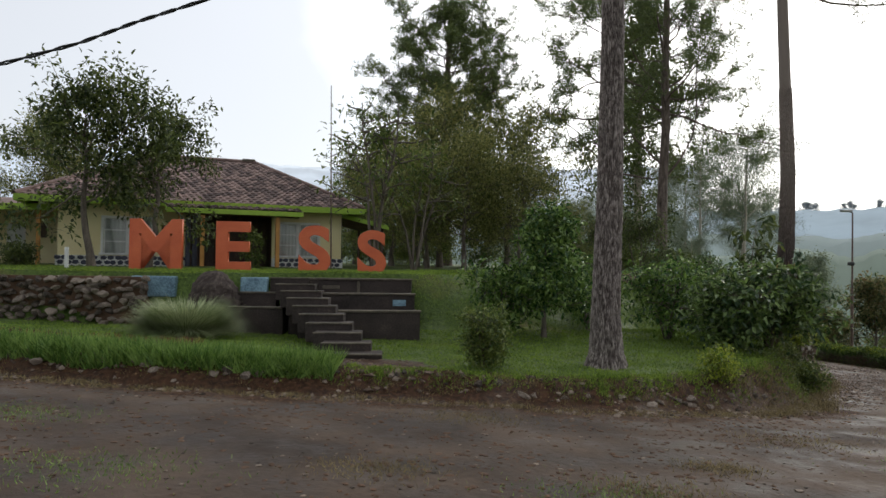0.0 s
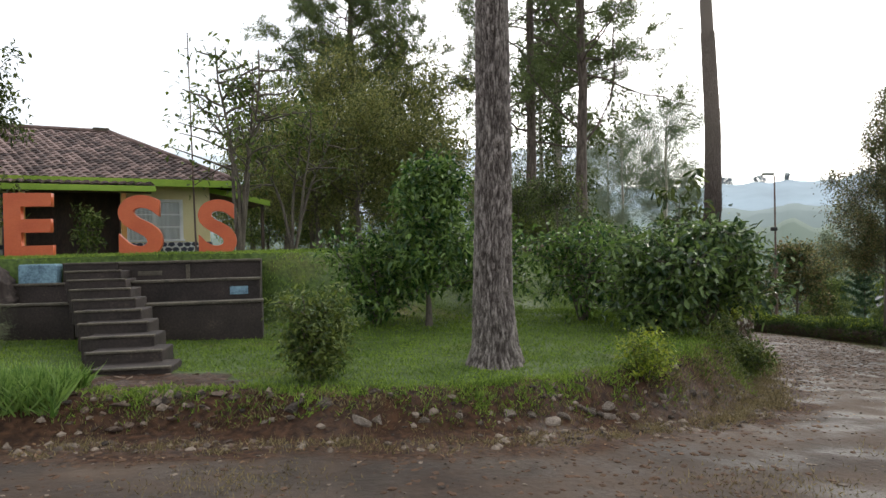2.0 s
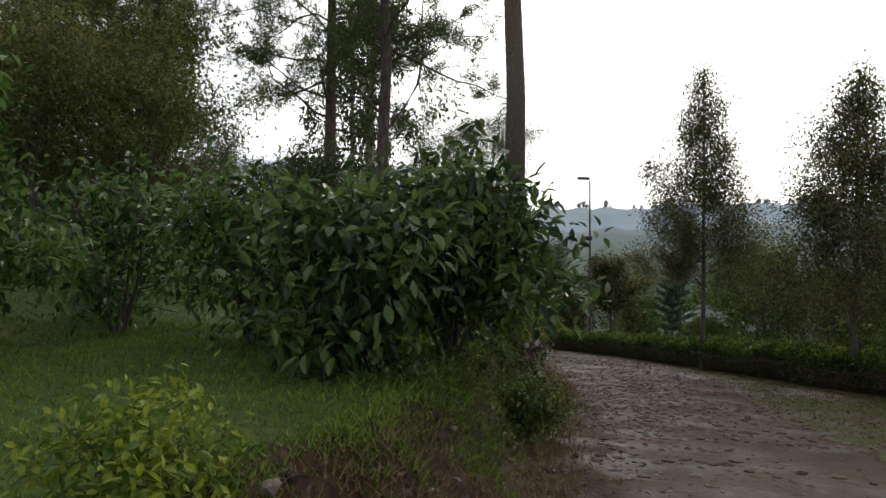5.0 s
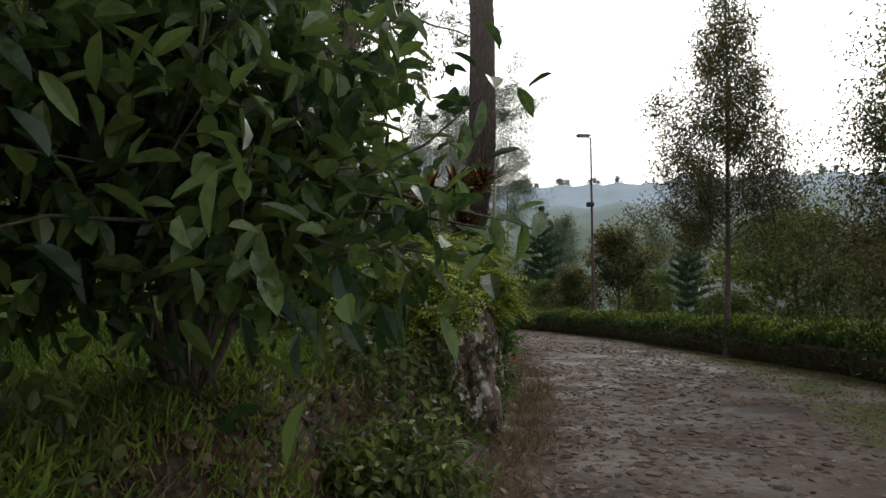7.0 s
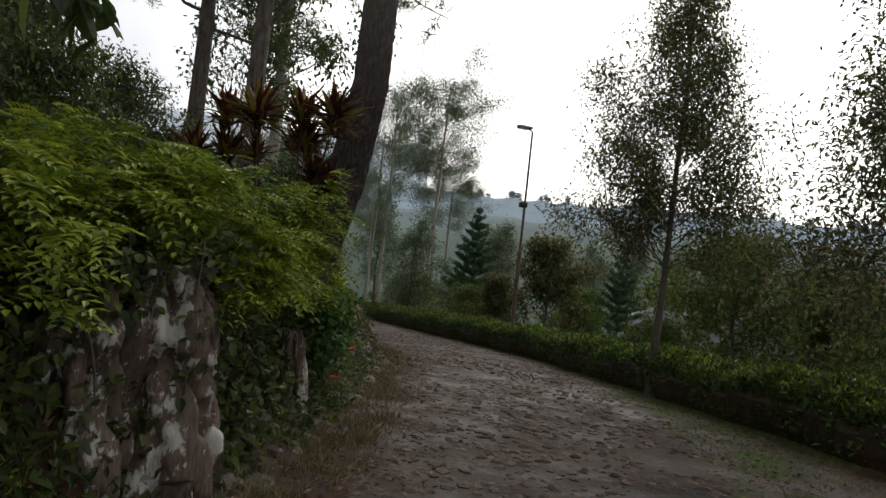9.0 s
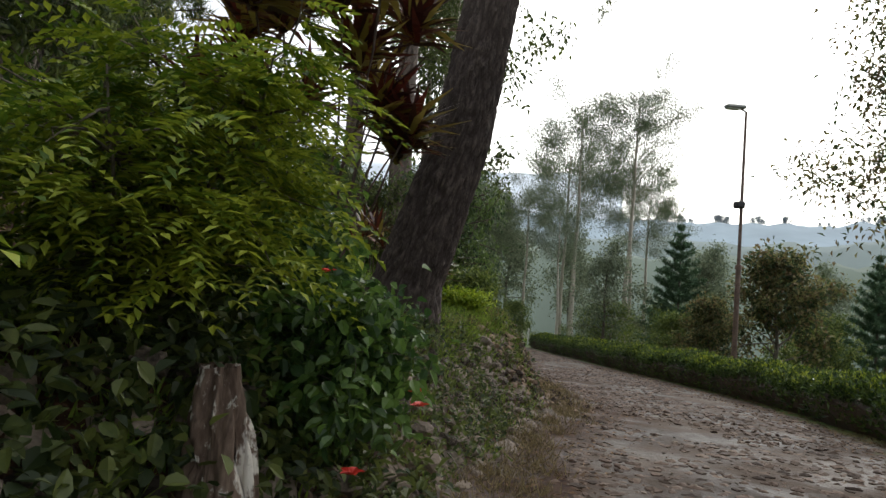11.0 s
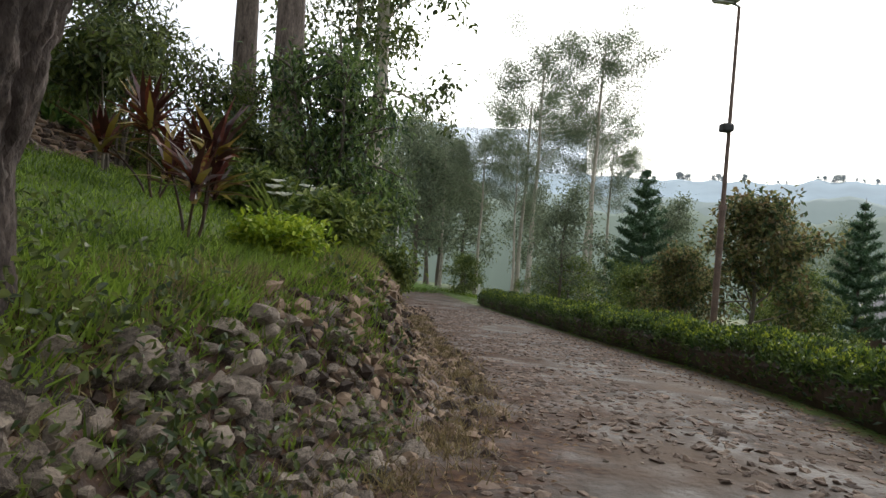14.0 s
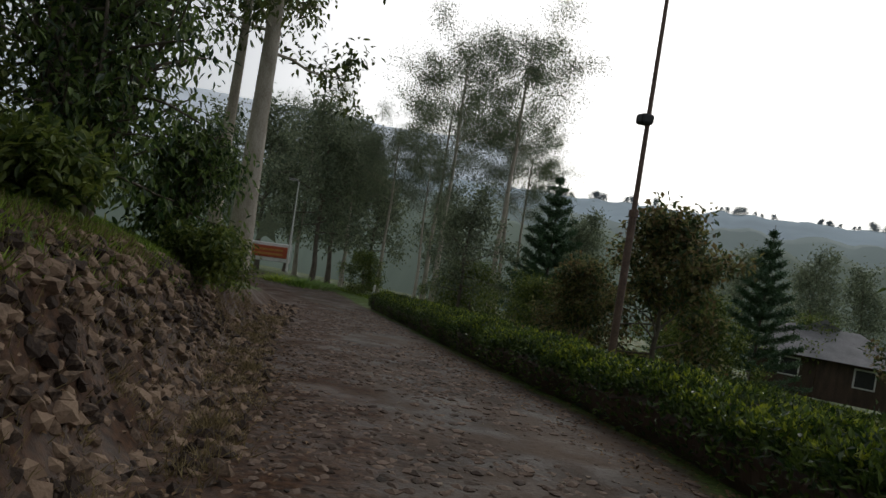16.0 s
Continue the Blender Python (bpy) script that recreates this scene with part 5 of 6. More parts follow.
# porch: posts, beam and lean-to roof
for a in (3.75, 4.45, 6.95):
    part("post", bev_box(a - 0.07, a + 0.07, -1.15, -1.01, -0.1, 1.95, 0.012), M["amber_wood"], house, "amber painted porch post")
for a in (4.0, 4.22):
    part("pillar", bev_box(a - 0.08, a + 0.08, -0.5, -0.3, -0.1, 1.9, 0.01), M["blue_stone"], house, "dark stone-clad pillar")
part("porch_beam", bev_box(3.6, 7.7, -1.16, -1.0, 1.9, 2.02, 0.012), M["dark_wood"], house)
part("porch_fascia", bev_box(3.3, 7.8, -1.42, -1.36, 1.93, 2.10, 0.01), M["lime_paint"], house, "lime green fascia board")
part("porch_gable", bev_box(3.26, 3.31, -1.40, -0.25, 2.0, 2.16, 0.01), M["lime_paint"], house, "lime green fascia board")
part("porch_floor", bev_box(3.4, 7.6, -1.3, 0.0, -0.2, 0.0, 0.02), M["concrete_top"], house)
part("porch_deck", (np.array([(3.3, -1.4, 2.08), (7.8, -1.4, 2.08), (7.8, -0.05, 2.34), (3.3, -0.05, 2.34), (3.3, -1.4, 2.05), (7.8, -1.4, 2.05), (7.8, -0.05, 2.31), (3.3, -0.05, 2.31)]), BOXF), M["dark_wood"], house)

# main hipped roof: deck, fascia, tiles, ridge
OV, RISE = 0.75, 2.25
e0, e1, d0, d1, zr = -OV - 0.35, FL + OV, -OV, DEP + OV, WH + RISE
ra, rb, rd = 2.6, 6.7, DEP / 2
RV = np.array([(e0, d0, WH - 0.02), (e1, d0, WH - 0.02), (e1, d1, WH - 0.02), (e0, d1, WH - 0.02), (ra, rd, zr), (rb, rd, zr)], float)
part("roof", [(RV, np.array([[0, 1, 5, 4], [2, 3, 4, 5]])), (RV, np.array([[1, 2, 5], [3, 0, 4]])), (RV, np.array([[3, 2, 1, 0]]))], M["dark_wood"], house, "roof boarding under the tiles")
for p, q, r, s in ((e0, e1, d0 - 0.03, d0 + 0.02), (e0, e1, d1 - 0.02, d1 + 0.03), (e1 - 0.02, e1 + 0.03, d0, d1), (e0 - 0.03, e0 + 0.02, d0, d1)):
    part("fascia", bev_box(p, q, r, s, WH - 0.20, WH + 0.02, 0.01), M["lime_paint"], house, "lime green fascia board")


def tile_mesh(w=0.235, l=0.30):
    """One curved clay tile, lying along +y."""
    xs = np.linspace(-w / 2, w / 2, 6)
    h = 0.035 * np.cos(xs / w * math.pi * 1.0) + 0.012 * np.sin(xs / w * 2 * math.pi)
    V = np.concatenate([np.stack([xs, 0 * xs, h + 0.02], 1), np.stack([xs, 0 * xs + l, h], 1), np.stack([xs, 0 * xs, h - 0.002], 1)])
    return V, np.array([[k, k + 1, k + 7, k + 6] for k in range(5)] + [[k + 12, k + 13, k + 1, k] for k in range(5)])


def tiles_on(a, b, c, d, w=0.235, l=0.255):
    """Poses of tiles in courses on the slope a-b (eave) to d-c (ridge)."""
    a, b, c, d = (np.array(p, float) for p in (a, b, c, d))
    across = (b - a) / np.linalg.norm(b - a)
    nrm = np.cross(b - a, (c + d) / 2 - a)
    nrm /= np.linalg.norm(nrm)
    upw = np.cross(nrm, across)
    H = np.dot(d - a, upw)
    out = []
    for k in range(int(H / l)):
        f0 = (k + 0.5) * l / H
        lo_, hi_ = np.dot(d - a, across) * f0, np.linalg.norm(b - a) + np.dot(c - b, across) * f0
        for q in np.arange(lo_ + w / 2, hi_ - w / 4, w):
            out.append((a + across * (q + rng.uniform(-0.01, 0.01)) + upw * (k * l) + nrm * (0.012 + rng.uniform(0, 0.012)), across, upw, nrm))
    return out


tv, tf = tile_mesh()
tme = mesh_of("roof_tile", [(tv, tf, 0)], [M["roof_tile"]])


def lay(poses, count, parent):
    """The first count tiles as parts, the others joined."""
    for p, ax, up_, nr in poses[:count]:
        ob = new("roof_tile", tme)
        ob.parent = parent
        m = Matrix((Vector(ax), Vector(up_), Vector(nr))).transposed().to_4x4()
        m.translation = Vector(p)
        ob.matrix_basis = m
    if poses[count:]:
        V = np.concatenate([p + tv @ np.array([ax, up_, nr]) for p, ax, up_, nr in poses[count:]])
        F = np.concatenate([tf + k * len(tv) for k in range(len(poses) - count)])
        tagged(part("roof_tiles", (V, F), M["roof_rest"], parent), kind="stuff")


front = tiles_on(RV[0], RV[1], RV[5], RV[4])
front.sort(key=lambda p: -p[0][0])
lay(front + tiles_on(RV[1], RV[2], RV[5], RV[5]) + tiles_on(RV[3], RV[0], RV[4], RV[4]), 240, house)
lay(tiles_on((3.3, -1.4, 2.1), (7.8, -1.4, 2.1), (7.8, -0.05, 2.36), (3.3, -0.05, 2.36)), 60, house)
for p, q in ((RV[1], RV[5]), (RV[0], RV[4]), (RV[4], RV[5]), (RV[2], RV[5])):
    part("ridge_cap", tube([p + [0, 0, 0.05], p * 0.5 + q * 0.5 + [0, 0, 0.05], q + [0, 0, 0.05]], 0.085, 8), M["concrete_top"] if q is RV[5] and p is RV[1] else M["roof_rest"], house, "mortared ridge tiles", smooth=True)
part("finial", bev_box(rb - 0.5, rb + 0.05, rd - 0.1, rd + 0.1, zr + 0.05, zr + 0.17, 0.03), M["concrete_top"], house)

# side canopy at the right-hand end
part("side_canopy", (np.array([(FL - 0.1, 0.5, 2.2), (FL + 2.0, 0.5, 1.75), (FL + 2.0, 4.5, 1.75), (FL - 0.1, 4.5, 2.2), (FL - 0.1, 0.5, 2.27), (FL + 2.0, 0.5, 1.82), (FL + 2.0, 4.5, 1.82), (FL - 0.1, 4.5, 2.27)]), BOXF), M["roof_rest"], house)
part("canopy_fascia", (np.array([(FL, 0.42, 2.1), (FL + 2.05, 0.42, 1.66), (FL + 2.05, 0.49, 1.66), (FL, 0.49, 2.1), (FL, 0.42, 2.28), (FL + 2.05, 0.42, 1.84), (FL + 2.05, 0.49, 1.84), (FL, 0.49, 2.28)]), BOXF), M["lime_paint"], house, "lime green fascia board")
for a in (0.7, 4.3):
    part("canopy_post", bev_box(FL + 1.8, FL + 1.9, a, a + 0.1, -0.15, 1.78, 0.01), M["dark_wood"], house)

# wing with a veranda at the left-hand end
wing = thing("veranda_wing", (-15.3, 23.4, TERRACE - 0.12), "cream veranda wing with lime green eaves and small windows", "house wing", rz=HR)
part("wing_wall", [box(-5, 2.3, 1.2, 1.4, 0, 2.2)], M["yellow_wall"], wing)
for a in (-1.6, -0.5):
    w = part("window", [bev_box(a, a + 0.6, 1.15, 1.22, 0.45, 1.6)], M["white_paint"], wing, "narrow white window frame")
    part("pane", bev_box(a + 0.08, a + 0.52, 1.12, 1.16, 0.53, 1.52, 0.005), glass, w)
part("vent", bev_box(0.6, 0.8, 1.14, 1.2, 1.1, 1.7, 0.01), M["dark_wood"], wing)
part("veranda_roof", (np.array([(-6, -1.6, 1.95), (2.6, -1.6, 2.15), (2.6, 1.4, 2.6), (-6, 1.4, 2.4), (-6, -1.6, 2.02), (2.6, -1.6, 2.22), (2.6, 1.4, 2.67), (-6, 1.4, 2.47)]), BOXF), M["roof_rest"], wing)
part("veranda_fascia", (np.array([(-6, -1.7, 1.82), (2.6, -1.7, 2.02), (2.6, -1.62, 2.02), (-6, -1.62, 1.82), (-6, -1.7, 2.04), (2.6, -1.7, 2.24), (2.6, -1.62, 2.24), (-6, -1.62, 2.04)]), BOXF), M["lime_paint"], wing, "lime green fascia board")
for a in (-3.6, -2.2, 0.9):
    part("veranda_post", bev_box(a, a + 0.12, -1.5, -1.38, -0.1, 2.0, 0.012), M["amber_wood"], wing)
part("garage_wall", box(1.7, 1.9, -1.0, 1.2, 0, 2.2), M["dark_wood"], wing)
part("low_wall", bev_box(-5, -2.3, -1.4, -1.25, -0.1, 0.5, 0.02), M["dark_wood"], wing)

# ---- the four letters ----
deps = bpy.context.evaluated_depsgraph_get


def letter(ch, x, y, z, w, h, yaw, label):
    cu = bpy.data.curves.new("letter_shape", "FONT")
    cu.body, cu.extrude, cu.offset, cu.bevel_depth, cu.resolution_u = ch, 0.06, 0.028, 0.004, 8
    tmp = new("letter_shape", cu)
    me = bpy.data.meshes.new_from_object(tmp.evaluated_get(deps()))
    bpy.data.objects.remove(tmp)
    V = np.array([v.co[:] for v in me.vertices])
    lo_, hi_ = V.min(0), V.max(0)
    t = thing("sign_letter", (x, y, z), label, "sign letter", "letters of the sign", rz=yaw)
    V2 = np.column_stack([(V[:, 0] - (lo_[0] + hi_[0]) / 2) / (hi_[0] - lo_[0]) * w, -V[:, 2] / (hi_[2] - lo_[2]) * 0.16, (V[:, 1] - lo_[1]) / (hi_[1] - lo_[1]) * h + 0.06])
    for v, c in zip(me.vertices, V2):
        v.co = c
    me.materials.clear()
    me.materials.append(M["orange"])
    me.update()
    face = new("face", me)
    face.parent = t
    for s in (-0.28, 0.28):
        part("foot", bev_box(s * w - 0.03, s * w + 0.03, -0.05, 0.05, -0.12, 0.09, 0.008), M["rust"], t)
    return t


letter("M", -7.45, 17.1, 1.28, 1.33, 1.36, 6, "large orange letter M standing on the terrace edge")
letter("E", -5.38, 17.0, 1.28, 0.88, 1.32, 6, "large orange letter E standing on the terrace edge")
letter("S", -3.28, 17.1, 1.24, 0.84, 1.30, 6, "large orange letter S standing on the terrace edge")
letter("S", -1.78, 17.2, 1.24, 0.76, 1.20, 10, "large orange letter S at the end of the sign")

# ---- terrace walls and steps ----
steps = thing("garden_steps", (-1.36, 10.95, 0), "mossy dark concrete steps up to the terrace", "steps", rz=4.0)
for k in range(10):
    z0 = 0.0 + 0.128 * k
    st = part("step", bev_box(-0.44 - 0.20 * k, 0.44 - 0.20 * k, 0.47 * k, 0.47 * k + 0.62 + 0.4 * (k == 9), z0 - 0.25, z0 + 0.11, 0.02), M["concrete"], steps)
    part("nosing", bev_box(-0.44 - 0.20 * k, 0.44 - 0.20 * k, 0.47 * k - 0.02, 0.47 * k + 0.07, z0 + 0.100, z0 + 0.128, 0.008), M["concrete_top"], st, "pale worn step edge")
tiers = thing("terrace_tiers", (-2.6, 13.7, 0), "dark stained concrete tiers below the terrace", "retaining wall", rz=8.0)
for k, (y0, z1, x1) in enumerate(((0.0, 0.60, 2.25), (0.75, 0.93, 2.2), (1.5, 1.24, 2.2))):
    tr_ = part("tier", bev_box(-0.35 + 0.25 * -k, x1, y0, y0 + 0.85 + (k == 2) * 0.8, -0.3, z1, 0.025), M["concrete"], tiers)
    part("coping", bev_box(-0.35 - 0.25 * k, x1 + 0.02, y0 - 0.03, y0 + 0.18, z1 - 0.01, z1 + 0.035, 0.012), M["concrete_top"], tr_, "pale worn coping")
for x in (0.9,):
    part("plaster_patch", bev_box(0.1, 0.5, 1.495, 1.52, 1.02, 1.1, 0.004), M["concrete_top"], tiers, "flaking pale plaster")
    part("upright", bev_box(x, x + 0.07, 1.47, 1.52, 0.93, 1.2, 0.008), M["concrete_top"], tiers)
part("blue_patch", bev_box(1.7, 2.0, 0.745, 0.76, 0.68, 0.82, 0.004), M["blue_paint"], tiers, "faded blue paint patch")
left_t = thing("terrace_tiers", (-6.0, 14.15, 0), "dark stained concrete tiers with faded blue paint", "retaining wall", rz=3.0)
for k, (y0, z1) in enumerate(((0.0, 0.62), (0.5, 0.92))):
    tr_ = part("tier", bev_box(0.2 + 0.3 * k, 2.6 - 0.25 * k, y0, y0 + 0.9, -0.3, z1, 0.025), M["concrete"], left_t)
    part("coping", bev_box(0.2 + 0.3 * k, 2.6 - 0.25 * k, y0 - 0.03, y0 + 0.16, z1 - 0.01, z1 + 0.03, 0.012), M["concrete_top"], tr_)
for a, b in ((-0.95, 0.05), (1.5, 2.1)):
    part("painted_block", bev_box(a, b, 0.62, 1.3, 0.8, 1.27, 0.03), M["blue_paint"], left_t, "faded blue painted block")
mound = thing("root_mound", (-5.05, 14.7, 0.85), "dark mossy tree root mound on the terrace wall", "tree stump")
bark_part("bole", [(0, 0, -0.3), (0, 0, 0.2), (0.02, 0, 0.38), (0.05, 0, 0.5), (0.06, 0, 0.56)], [0.62, 0.48, 0.34, 0.2, 0.04], M["plated_dark"], mound, 40, 0.05, 0.07)
rw = thing("retaining_wall", (0, 0, 0), "dark rubble stone retaining wall below the terrace", "stone wall", kind="structure")
part("core", box(-30, -6.6, 14.55, 14.9, -0.3, 1.25), M["soil"], rw)
wp = thin(np.column_stack([rng.uniform(-12, -6.5, 2500), rng.uniform(14.42, 14.55, 2500), rng.uniform(0.05, 1.22, 2500)]), 0.15)
scatter_parts("stone", ROCKS, wp[:300], rng.uniform(0.14, 0.24, 300), M["stone"], rw)
if len(wp) > 300:
    scatter_joined("wall_stones", ROCKS, wp[300:], rng.uniform(0.16, 0.26, len(wp) - 300), M["stone_rest"], rw)
path = thing("garden_path", (0, 0, 0), "rough stone path between the steps and the road", "path", kind="structure")
pp = np.column_stack([rng.uniform(-2.2, 0.9, 1100), rng.uniform(8.9, 11.0, 1100)])
pp = pp[np.abs(pp[:, 0] + 1.0 - (11 - pp[:, 1]) * 0.28) < 0.6 + (11 - pp[:, 1]) * 0.2]
pp3 = thin(np.column_stack([pp, land(pp[:, 0], pp[:, 1]) - 0.005]), 0.13)
scatter_parts("flagstone", FLATS, pp3 - [0, 0, 0.012], rng.uniform(0.08, 0.16, len(pp3)), M["cobble"], path)
marker = thing("marker_post", (-9.75, 17.0, TERRACE - 0.1), "short white marker post on the terrace", "post")
part("post", bev_box(-0.04, 0.04, -0.04, 0.04, 0, 0.65, 0.008), M["white_paint"], marker)
mast = thing("aerial_mast", (-4.0, 24.0, TERRACE - 0.1), "thin rusty aerial mast beside the bungalow", "mast")
part("mast_pole", tube([(0, 0, 0), (-0.05, 0, 3), (-0.12, 0, 6.9)], [0.03, 0.025, 0.015], 8), M["rust"], mast, smooth=True)

# ---- trees about the house and in the distance ----
def broad_tree(x, y, h, r, label, mat, stems=1, leaf=(14, 0.22, 0.16, 0.075, 0.3), limbs=26, u0=0.38, group="", z=None, tr=0.14, name="broadleaf_tree", twigs=8, bark="bark", wob=0.08, top=0.4, kind="diamond"):
    z = land1(x, y) if z is None else z
    return grow(name, (x, y, z - 0.1), label, "tree", straight(h * 0.92, wob), tr, ring_limbs(limbs // 3, u0, u0 + (0.98 - u0) * 0.35, r * 0.7, r, 0.15, 0.45, spread=0.45) + ring_limbs(limbs - limbs // 3, u0 + (0.98 - u0) * 0.35, 0.98, r, r * top, 0.4, 1.2, spread=0.5), twigs, leaf, M[bark], M[mat], group, twig_len=r * 0.34, twig_from=0.42, limb_r=0.45, limb_wob=0.22, kind=kind)


def again(t, x, y, s=1.0, rz=0.0, z=None):
    """A copy of a tree elsewhere, turned and sized."""
    z = land1(x, y) if z is None else z
    c = copy_thing(t, pose(x, y, z - 0.1, 0, 0, rz))
    c.scale = (s * rng.uniform(0.93, 1.07), s * rng.uniform(0.93, 1.07), s)
    return c


yard = broad_tree(-9.95, 18.6, 4.7, 2.6, "leafy garden tree before the bungalow", "leaf_dark", leaf=(16, 0.17, 0.17, 0.08, 0.4), u0=0.45, limbs=20, group="garden trees", tr=0.11, twigs=6, kind="leaf")
again(yard, -8.7, 19.4, 0.92, 130)
slim = bush("slender_tree", -2.2, 21.6, "slender sparse-leaved tree with several thin stems beside the bungalow", 5.9, 2.4, 4, (7, 0.2, 0.2, 0.085, 0.3), M["bark"], M["leaf"], limbs_per=6, low=0.42, category="tree", group="slender trees", z=TERRACE - 0.05)
again(slim, -0.9, 22.8, 0.8, 80)
dense = broad_tree(0.0, 32.0, 6.9, 3.6, "dense dome-shaped broadleaf tree behind the lawn", "olive", leaf=(15, 0.30, 0.19, 0.09, 0.3), limbs=34, u0=0.34, group="dense trees", tr=0.16, twigs=9, top=0.55)
for x, y, s, a in ((3.2, 30.8, 0.93, 70), (-2.6, 35, 0.9, 190), (-0.5, 27.5, 0.6, 300), (2.6, 38, 0.75, 120), (-5.5, 42, 0.85, 45), (-18.0, 30.0, 0.8, 15)):
    again(dense, x, y, s, a)
olive = broad_tree(1.0, 25.8, 4.9, 2.4, "olive-green broadleaf tree with several stems", "olive", leaf=(13, 0.22, 0.14, 0.065, 0.3), limbs=30, u0=0.3, group="olive trees", tr=0.1)
for x, y, s, a in ((3.4, 26.5, 0.9, 50), (-1.0, 30.5, 1.0, 150), (5.2, 25.5, 0.5, 260)):
    again(olive, x, y, s, a)

# pale-barked tree past the bank
grow("pale_tree", (14.5, 48.2, -3.2), "tall pale-barked tree with hanging leafy boughs", "tree", straight(23, 0.06, lean=(0.02, 0)), 0.40, ring_limbs(26, 0.34, 0.98, 5.0, 2.2, 0.3, 1.0, lift=-0.02), 10, (12, 0.28, 0.32, 0.15, 0.6), M["pale_bark"], M["leaf_dark"], top_r=0.3, twig_len=1.6, limb_r=0.22, limb_wob=0.25)
grow("pale_tree", (13.6, 49.0, -3.0), "tall pale-barked tree beside its twin", "tree", straight(20, 0.06, lean=(0.01, 0)), 0.24, ring_limbs(18, 0.45, 0.98, 3.6, 2.0, 0.4, 1.0), 9, (12, 0.35, 0.24, 0.10, 0.6), M["pale_bark"], M["leaf_dark"], top_r=0.3, twig_len=1.4, limb_r=0.22)


# Norfolk pines: whorls of level boughs
def norfolk(x, y, h, z=None):
    z = land1(x, y) if z is None else z
    t = thing("norfolk_pine", (x, y, z - 0.1), "dark green Norfolk pine with level tiers of boughs", "tree", "Norfolk pines")
    wood, spots = [tube(straight(h, 0.01), 0.11 * np.linspace(1, 0.12, 9), 8)], []
    for k in range(13):
        f = k / 12
        zz = h * (0.08 + 0.86 * f ** 0.92)
        reach = h * 0.30 * (1 - f) ** 0.9 + 0.12
        for q in range(7):
            a = q / 7 * 2 * math.pi + k * 0.5
            line = bend((0, 0, zz), (math.cos(a), math.sin(a), 0.08 + 0.5 * f), reach * rng.uniform(0.85, 1.05), 6, 0.03, 0.035)
            wood.append(tube(line, 0.018 * np.linspace(1, 0.4, 7), 4))
            spots += [along(line, v) for v in np.linspace(0.12, 1, 14 if f < 0.6 else 6 if f < 0.85 else 2)]
    part("trunk", wood, M["bark"], t, smooth=True)
    part("crown", needle_tufts(spots, 24, 0.24 * h / 8, 0.03, 0.06), M["norfolk"], t)
    return t


nf = norfolk(29.4, 52.9, 9.0)
for x, y, s, a in ((35.7, 45.2, 0.82, 40), (31.5, 34.0, 0.62, 100), (43.0, 60.0, 0.8, 10)):
    again(nf, x, y, s, a)

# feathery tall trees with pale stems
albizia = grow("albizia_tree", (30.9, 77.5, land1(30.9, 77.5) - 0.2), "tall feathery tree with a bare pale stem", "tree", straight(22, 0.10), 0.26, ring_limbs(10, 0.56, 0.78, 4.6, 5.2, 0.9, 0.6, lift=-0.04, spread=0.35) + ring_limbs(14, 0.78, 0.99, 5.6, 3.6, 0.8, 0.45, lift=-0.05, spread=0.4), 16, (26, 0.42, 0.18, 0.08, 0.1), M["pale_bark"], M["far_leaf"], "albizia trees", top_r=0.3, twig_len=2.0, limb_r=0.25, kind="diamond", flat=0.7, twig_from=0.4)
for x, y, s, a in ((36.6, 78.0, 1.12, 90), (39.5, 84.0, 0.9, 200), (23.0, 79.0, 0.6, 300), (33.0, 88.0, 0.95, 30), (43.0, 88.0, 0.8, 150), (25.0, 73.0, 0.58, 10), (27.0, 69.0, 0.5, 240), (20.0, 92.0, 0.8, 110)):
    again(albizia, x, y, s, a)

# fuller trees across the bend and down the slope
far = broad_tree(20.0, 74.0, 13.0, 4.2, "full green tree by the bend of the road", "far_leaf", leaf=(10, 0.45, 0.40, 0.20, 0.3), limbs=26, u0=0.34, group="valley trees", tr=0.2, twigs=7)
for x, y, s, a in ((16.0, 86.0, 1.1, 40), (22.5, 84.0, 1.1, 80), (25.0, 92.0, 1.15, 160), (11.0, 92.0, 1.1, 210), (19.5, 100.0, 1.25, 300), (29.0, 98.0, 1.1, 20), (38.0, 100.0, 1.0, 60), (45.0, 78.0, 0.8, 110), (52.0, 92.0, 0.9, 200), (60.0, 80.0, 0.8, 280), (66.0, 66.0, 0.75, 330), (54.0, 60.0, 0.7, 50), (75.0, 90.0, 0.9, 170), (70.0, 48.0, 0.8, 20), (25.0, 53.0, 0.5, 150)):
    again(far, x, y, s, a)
low_tree = broad_tree(27.8, 41.0, 5.4, 2.7, "rounded bronze-green tree below the road", "leaf_red", leaf=(14, 0.18, 0.25, 0.13, 0.2), limbs=30, u0=0.10, group="slope trees", tr=0.1, twigs=7, top=0.3)
for x, y, s, a in ((31.0, 29.0, 0.8, 240), (23.5, 38.5, 0.55, 10), (36.0, 37.0, 0.8, 100)):
    again(low_tree, x, y, s, a)
dark_low = broad_tree(25.5, 27.5, 4.3, 2.8, "bushy green tree on the slope below the road", "leaf", leaf=(18, 0.24, 0.22, 0.11, 0.3), limbs=24, u0=0.06, group="slope bushes", tr=0.1, twigs=6, top=0.25)
